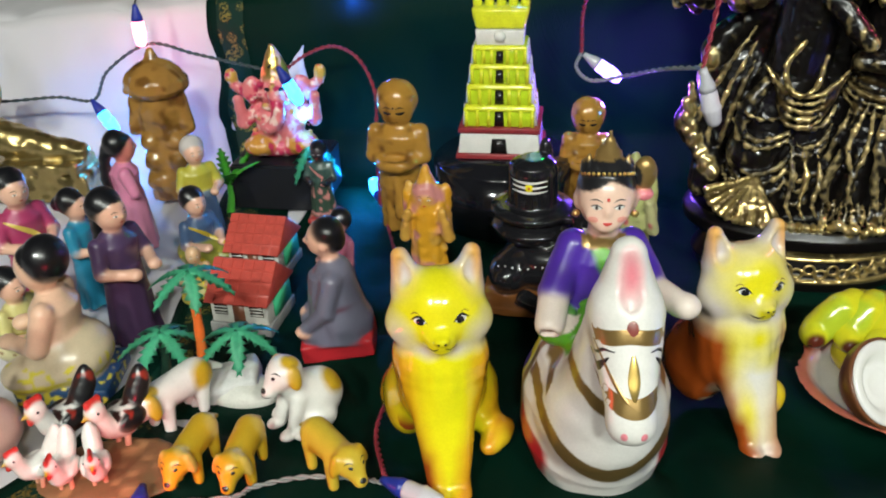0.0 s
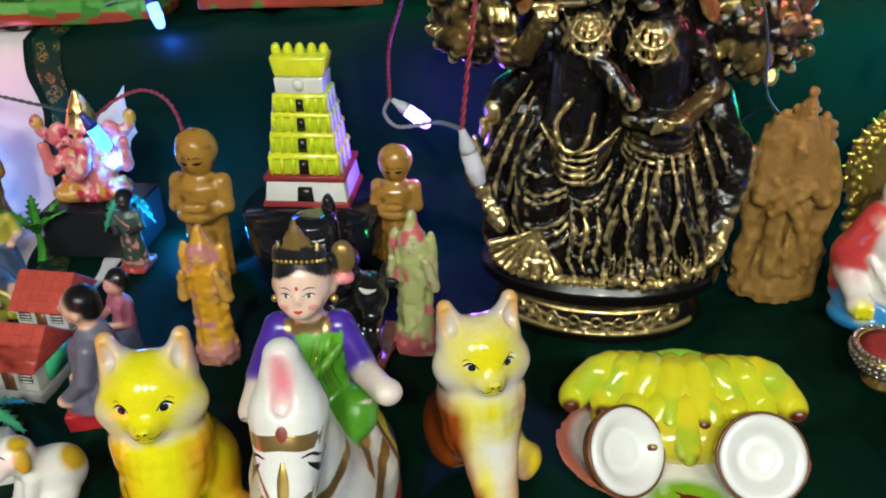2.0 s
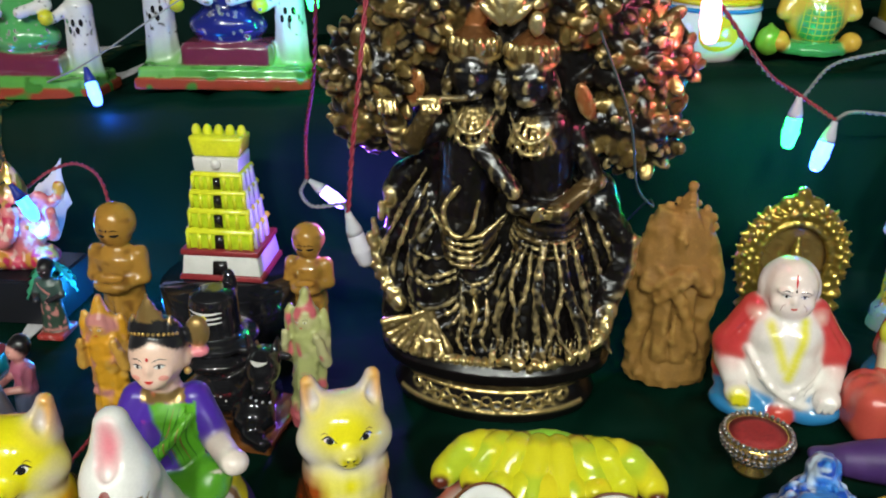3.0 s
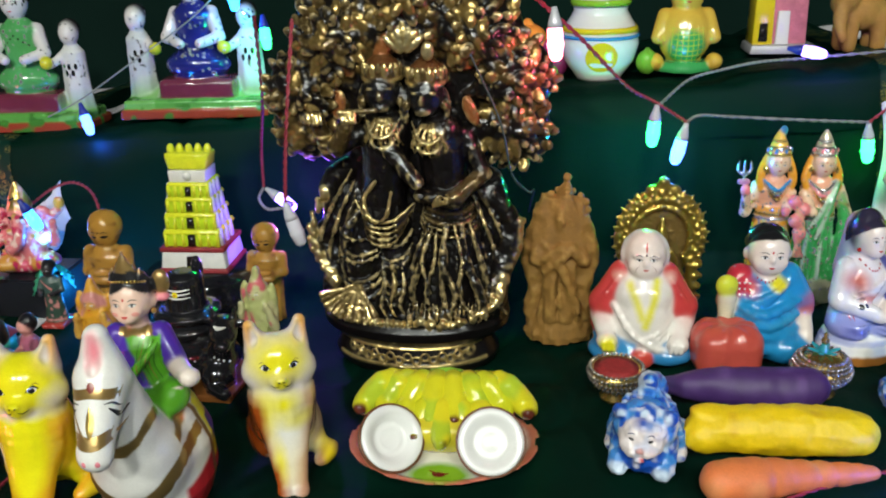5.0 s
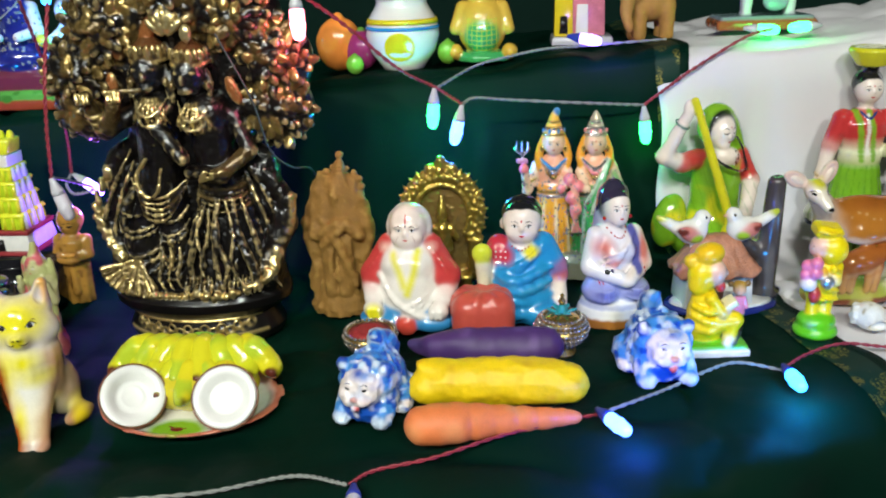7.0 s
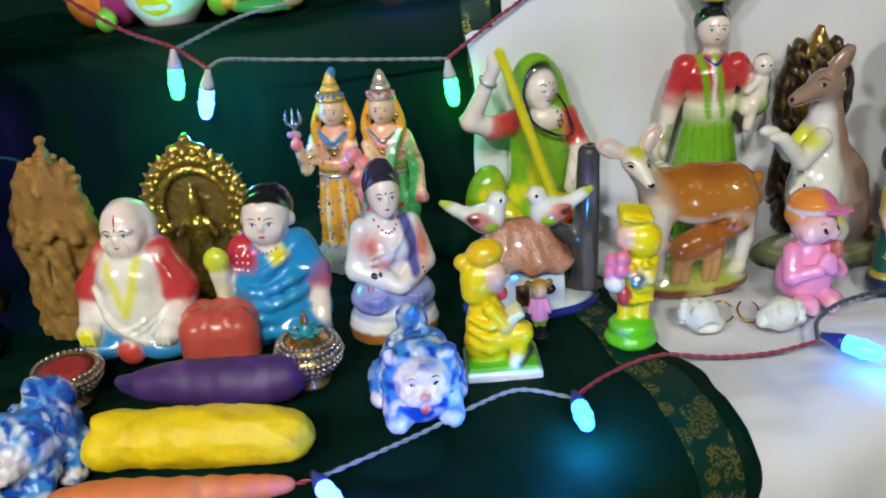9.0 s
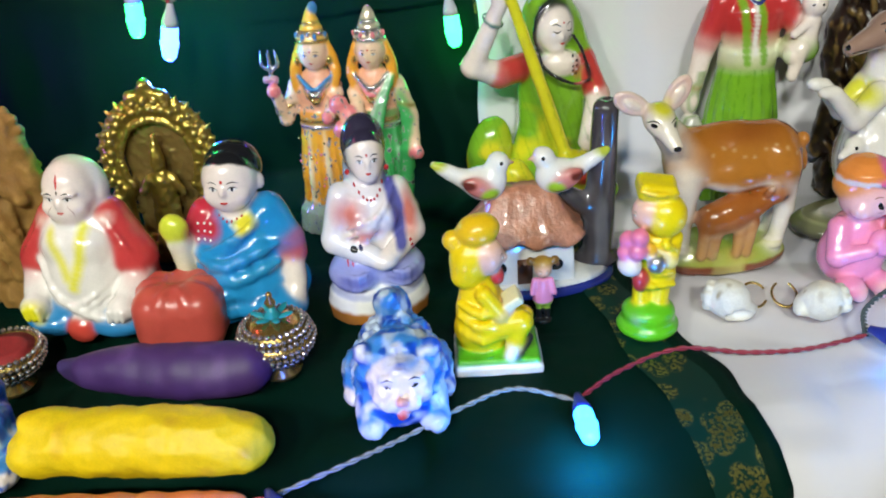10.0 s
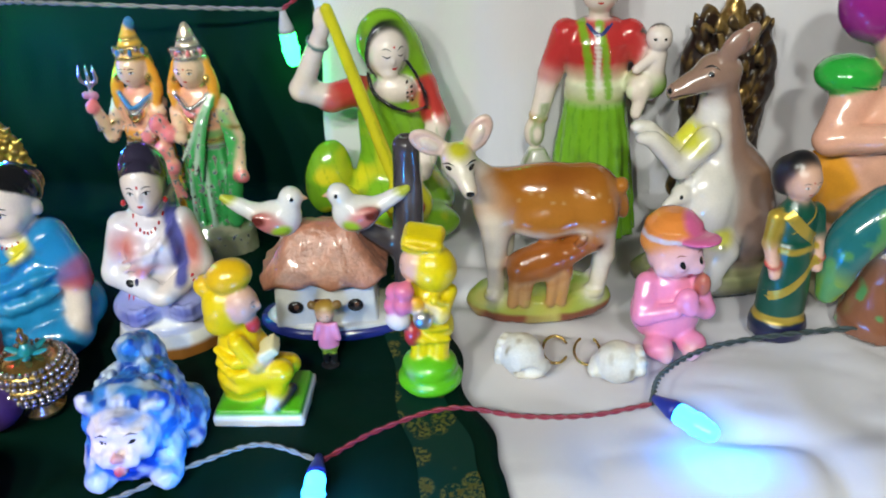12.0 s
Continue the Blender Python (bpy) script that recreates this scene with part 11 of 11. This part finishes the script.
def white_cow(x, y):
    c = Clay(0.002)
    pale, rust = (0.60, 0.62, 0.66), (0.32, 0.10, 0.03)
    c.box((0, 0, 0.006), (0.062, 0.028, 0.006), rust, 0.002, round=0.003)
    c.box((0, 0, 0.013), (0.058, 0.025, 0.004), (0.20, 0.28, 0.30), 0.002, round=0.003)
    c.ball((0.006, 0, 0.060), (0.040, 0.018, 0.020), pale, 0.006)
    for lx, ly in ((-0.022, -0.008), (-0.018, 0.008), (0.032, -0.008), (0.036, 0.008)):
        c.limb((lx, ly, 0.054), (lx, ly, 0.016), 0.008, 0.006, pale, 0.004)
    c.limb((-0.026, 0, 0.066), (-0.042, -0.004, 0.086), 0.012, 0.010, pale, 0.005)
    c.ball((-0.048, -0.008, 0.092), (0.011, 0.014, 0.010), pale, 0.004)
    c.ball((0.010, -0.018, 0.034), (0.016, 0.008, 0.012), (0.26, 0.36, 0.44), 0.003)
    c.thing("cow_figurine", GLAZE, x, y, shelf(x) + 0.0005, 4, "pale grey cow figurine on a rust brown base", "figurine")


white_cow(0.830, 0.980)


# ---- strings of coloured lamps ----
WIRE_RED = plain("red_wire", (0.30, 0.03, 0.05), 0.45, amount=0.2)
WIRE_GREY = plain("grey_wire", (0.26, 0.27, 0.26), 0.45, amount=0.2)
WIRE_DARK = plain("dark_wire", (0.05, 0.07, 0.07), 0.45, amount=0.2)
SOCKET_BLUE = plain("blue_socket", (0.02, 0.035, 0.30), 0.35, amount=0.15)
SOCKET_CLEAR = plain("clear_socket", (0.50, 0.50, 0.54), 0.2, amount=0.1, coat=0.4)
GLOW = {"blue": ((0.03, 0.10, 1.0), (0.07, 0.18, 1.0)), "cyan": ((0.01, 0.30, 1.0), (0.03, 0.34, 1.0)), "green": ((0.01, 1.0, 0.10), (0.03, 1.0, 0.18)), "red": ((1.0, 0.04, 0.08), (1.0, 0.14, 0.17)), "pink": ((1.0, 0.12, 0.26), (1.0, 0.22, 0.30)), "violet": ((0.22, 0.08, 1.0), (0.34, 0.22, 1.0))}
BULB = {k: glowing(k + "_lamp_glow", v[1], 9.0) for k, v in GLOW.items()}
FROST = plain("unlit_lamp", (0.62, 0.60, 0.66), 0.18, amount=0.1, coat=0.4)


def tube(points, r, twist=0.0, n=0):
    """A wire along the points; twist: a second strand wound round the first."""
    points = [(a, b, h + (sag(a, b) if h < 0.03 else 0)) for a, b, h in points]
    n = n or max(12, int(6 * len(points)))
    bm = bmesh.new()
    line = curve_through(points, n)
    step = np.linalg.norm(np.diff(line, axis=0), axis=1).sum()
    fine = max(n, int(step / 0.0016)) if twist else n
    line = curve_through(points, fine)
    for strand in ((0, 1) if twist else (0,)):
        rows = []
        for i, p in enumerate(line):
            q = line[min(i + 1, fine - 1)] - line[max(i - 1, 0)]
            q = Vector(q).normalized()
            a = q.orthogonal().normalized() if abs(q.z) > 0.9 else q.cross(Vector((0, 0, 1))).normalized()
            b = q.cross(a)
            off = Vector((0, 0, 0))
            if twist:
                th = i * 0.55 + math.pi * strand
                off = (a * math.cos(th) + b * math.sin(th)) * r * 0.95
            rows.append([bm.verts.new(Vector(p) + off + (a * math.cos(t) + b * math.sin(t)) * r) for t in [j * math.pi / 3 for j in range(6)]])
        for p, q in zip(rows, rows[1:]):
            for j in range(6):
                bm.faces.new((p[j], p[(j + 1) % 6], q[(j + 1) % 6], q[j]))
    return bm


def bulb(parent, p, d, glow, socket, power, offset=0.012, rise=0.0, size=1.0):
    """A lamp with its neck at p that points along d."""
    d = Vector(d).normalized()
    p = (p[0], p[1], p[2] + (float(sag(p[0], p[1])) if p[2] < 0.03 else 0))
    m = Matrix.Translation(p) @ d.to_track_quat("Z", "Y").to_matrix().to_4x4() @ Matrix.Scale(size, 4)
    s = part("socket", turned([(0, 0), (0.0022, 0), (0.0030, 0.004), (0.0055, 0.012), (0.0058, 0.016), (0, 0.016)], 16), socket, parent)
    s.matrix_world = m
    lit = part("bulb", turned([(0, 0.0155), (0.0052, 0.0155), (0.0060, 0.0175), (0.0060, 0.026), (0.0068, 0.0275), (0.0062, 0.030), (0.0050, 0.038), (0.0030, 0.0405), (0, 0.041)], 18), BULB[glow] if glow else FROST, parent)
    lit.matrix_world = m
    if glow and power:
        at = Vector(p) + d * (0.041 * size + offset) + Vector((0, 0, rise))
        lamp("string_lamp_light", "POINT", Matrix.Translation(at), power * 3.0, GLOW[glow][0], 0.006)


def light_string(label):
    ob = new("fairy_lights")
    return tagged(ob, label, "string lights", "strings of lamps")


s1 = light_string("string of coloured lamps lying along the table front")
part("wire", tube([(0.17, 0.325, 0.004), (0.284, 0.342, 0.004), (0.35, 0.364, 0.005), (0.392, 0.356, 0.004)], 0.0009, 1), WIRE_GREY, s1)
part("wire", tube([(0.394, 0.356, 0.004), (0.410, 0.374, 0.004), (0.453, 0.390, 0.005), (0.500, 0.418, 0.006), (0.545, 0.440, 0.006), (0.582, 0.455, 0.005)], 0.0009, 1), WIRE_RED, s1)
part("wire", tube([(0.584, 0.456, 0.005), (0.622, 0.483, 0.004), (0.650, 0.503, 0.004), (0.684, 0.528, 0.006), (0.715, 0.542, 0.008), (0.752, 0.534, 0.005)], 0.0009, 1), WIRE_GREY, s1)
part("wire", tube([(0.752, 0.534, 0.005), (0.782, 0.562, 0.006), (0.822, 0.583, 0.007), (0.865, 0.582, 0.004), (0.905, 0.585, 0.004), (0.944, 0.596, 0.006)], 0.0009, 1), WIRE_RED, s1)
part("wire", tube([(0.944, 0.596, 0.006), (0.955, 0.624, 0.010), (0.996, 0.653, 0.012), (1.085, 0.682, 0.008), (1.20, 0.70, 0.006)], 0.0011, 1), WIRE_DARK, s1)
bulb(s1, (0.398, 0.352, 0.007), (0.15, -1.0, -0.05), None, SOCKET_BLUE, 0)
bulb(s1, (0.581, 0.452, 0.012), (0.50, -0.80, -0.02), "blue", SOCKET_BLUE, 0.16, rise=0.010)
bulb(s1, (0.752, 0.532, 0.011), (0.12, -1.0, -0.04), "cyan", SOCKET_BLUE, 0.20, rise=0.010)
bulb(s1, (0.945, 0.595, 0.012), (0.80, -0.75, -0.04), "cyan", SOCKET_BLUE, 0.05, rise=0.008, size=1.1)

s2 = light_string("string of coloured lamps among the village dolls")
part("wire", tube([(-0.25, 0.318, 0.004), (-0.185, 0.332, 0.004), (-0.172, 0.342, 0.004), (-0.145, 0.353, 0.004), (-0.112, 0.355, 0.004), (-0.096, 0.352, 0.005)], 0.0009, 1), WIRE_GREY, s2)
part("wire", tube([(-0.096, 0.352, 0.005), (-0.104, 0.369, 0.004), (-0.116, 0.408, 0.004), (-0.118, 0.46, 0.004), (-0.122, 0.52, 0.004), (-0.124, 0.57, 0.004), (-0.150, 0.64, 0.004), (-0.180, 0.73, 0.004)], 0.0009, 1), WIRE_RED, s2)
bulb(s2, (-0.100, 0.352, 0.008), (1.0, -0.42, 0.0), None, SOCKET_BLUE, 0)
bulb(s2, (-0.180, 0.730, 0.010), (-0.3, 0.6, 0.15), "cyan", SOCKET_BLUE, 0.20)
bulb(s2, (-0.232, 0.330, 0.010), (0.3, -1.0, 0.0), "red", SOCKET_BLUE, 0.07, rise=0.025)

s3 = light_string("string of coloured lamps across the back cloth")
part("wire", tube([(-0.70, 0.80, 0.060), (-0.606, 0.80, 0.064), (-0.539, 0.80, 0.070), (-0.498, 0.80, 0.068), (-0.475, 0.80, 0.099), (-0.425, 0.80, 0.127), (-0.38, 0.80, 0.118), (-0.335, 0.80, 0.108), (-0.289, 0.796, 0.100)], 0.0010, 1), WIRE_DARK, s3)
part("wire", tube([(-0.289, 0.796, 0.100), (-0.264, 0.80, 0.117), (-0.235, 0.80, 0.126), (-0.208, 0.79, 0.116), (-0.187, 0.76, 0.092), (-0.180, 0.72, 0.06), (-0.181, 0.722, 0.012)], 0.0010, 1), WIRE_RED, s3)
bulb(s3, (-0.499, 0.798, 0.068), (0.35, -0.1, -0.45), "cyan", SOCKET_BLUE, 0.08)
bulb(s3, (-0.431, 0.80, 0.166), (0.0, -0.05, -1.0), "pink", SOCKET_BLUE, 0.03)
part("wire", tube([(-0.431, 0.80, 0.166), (-0.440, 0.83, 0.175), (-0.47, 0.86, 0.165)], 0.0010, 0), WIRE_DARK, s3)
bulb(s3, (-0.276, 0.752, 0.120), (0.35, 0.10, -0.8), "cyan", SOCKET_BLUE, 0.12)
part("wire", tube([(-0.289, 0.796, 0.100), (-0.286, 0.770, 0.118), (-0.282, 0.744, 0.122)], 0.0010, 0), WIRE_DARK, s3)

s4 = light_string("twisted lamp wire hanging from the tall black statue")
part("wire", tube([(0.056, 0.640, 0.330), (0.030, 0.720, 0.240), (0.004, 0.780, 0.174), (0.002, 0.780, 0.127)], 0.0010, 1), WIRE_RED, s4)
part("wire", tube([(0.002, 0.780, 0.127), (-0.002, 0.772, 0.116), (0.012, 0.760, 0.108), (0.043, 0.745, 0.118), (0.064, 0.66, 0.150), (0.083, 0.590, 0.173)], 0.0010, 1), WIRE_GREY, s4)
part("wire", tube([(0.083, 0.590, 0.173), (0.088, 0.588, 0.218), (0.094, 0.592, 0.270), (0.098, 0.612, 0.330)], 0.0010, 1), WIRE_RED, s4)
bulb(s4, (0.004, 0.780, 0.126), (0.75, -0.1, -0.5), "violet", SOCKET_CLEAR, 0.45)
bulb(s4, (0.083, 0.589, 0.173), (0.30, 0.0, -1.0), None, SOCKET_CLEAR, 0, size=1.05)
part("wire", tube([(0.250, 0.605, 0.300), (0.275, 0.612, 0.240), (0.285, 0.622, 0.190), (0.300, 0.640, 0.168), (0.305, 0.70, 0.150), (0.30, 0.78, 0.10)], 0.0010, 0), WIRE_DARK, s4)

s5 = light_string("string of coloured lamps along the upper step edge")
part("wire", tube([(0.300, 0.640, 0.345), (0.345, 0.700, 0.300), (0.395, 0.750, 0.245), (0.431, 0.775, 0.221), (0.461, 0.768, 0.203)], 0.0011, 1), WIRE_RED, s5)
part("wire", tube([(0.461, 0.768, 0.203), (0.475, 0.775, 0.208), (0.511, 0.80, 0.201), (0.601, 0.82, 0.192), (0.668, 0.84, 0.185)], 0.0010, 1), WIRE_GREY, s5)
part("wire", tube([(0.668, 0.84, 0.185), (0.700, 0.852, 0.206), (0.727, 0.858, 0.224), (0.787, 0.875, 0.256), (0.83, 0.90, 0.262)], 0.0010, 1), WIRE_RED, s5)
part("wire", tube([(0.434, 0.775, 0.220), (0.473, 0.84, 0.233), (0.513, 0.858, 0.241), (0.552, 0.862, 0.248), (0.600, 0.870, 0.250), (0.70, 0.90, 0.252)], 0.0010, 1), WIRE_GREY, s5)
bulb(s5, (0.431, 0.775, 0.220), (-0.08, 0, -1.0), "green", SOCKET_CLEAR, 0.18, size=1.1)
bulb(s5, (0.461, 0.768, 0.202), (-0.22, 0, -1.0), "blue", SOCKET_CLEAR, 0.26, size=1.1)
bulb(s5, (0.668, 0.840, 0.184), (0.10, 0, -1.0), "green", SOCKET_CLEAR, 0.010, size=1.1)
bulb(s5, (0.580, 0.866, 0.262), (1.0, -0.35, -0.15), "violet", SOCKET_BLUE, 0.05)
bulb(s5, (0.320, 0.628, 0.335), (0.05, -0.15, -1.0), "pink", SOCKET_CLEAR, 0.06, size=1.1)
bulb(s5, (0.790, 0.905, 0.262), (1.0, -0.2, -0.05), "green", SOCKET_CLEAR, 0.03)
bulb(s5, (0.880, 0.905, 0.264), (-1.0, -0.2, -0.05), "green", SOCKET_CLEAR, 0.03)

s6 = light_string("string of coloured lamps draped over the seated groups")
part("wire", tube([(-0.300, 0.885, 0.185), (-0.245, 0.872, 0.210), (-0.180, 0.875, 0.250), (-0.100, 0.88, 0.300), (-0.040, 0.88, 0.345), (0.02, 0.88, 0.36)], 0.0010, 0), WIRE_GREY, s6)
bulb(s6, (-0.248, 0.872, 0.205), (0.25, -0.2, -0.7), "blue", SOCKET_BLUE, 0.06)
bulb(s6, (-0.045, 0.882, 0.350), (0.1, -0.2, -0.7), "cyan", SOCKET_BLUE, 0.08)
bulb(s6, (-0.012, 0.884, 0.305), (0.1, -0.2, -0.7), "green", SOCKET_BLUE, 0.05)
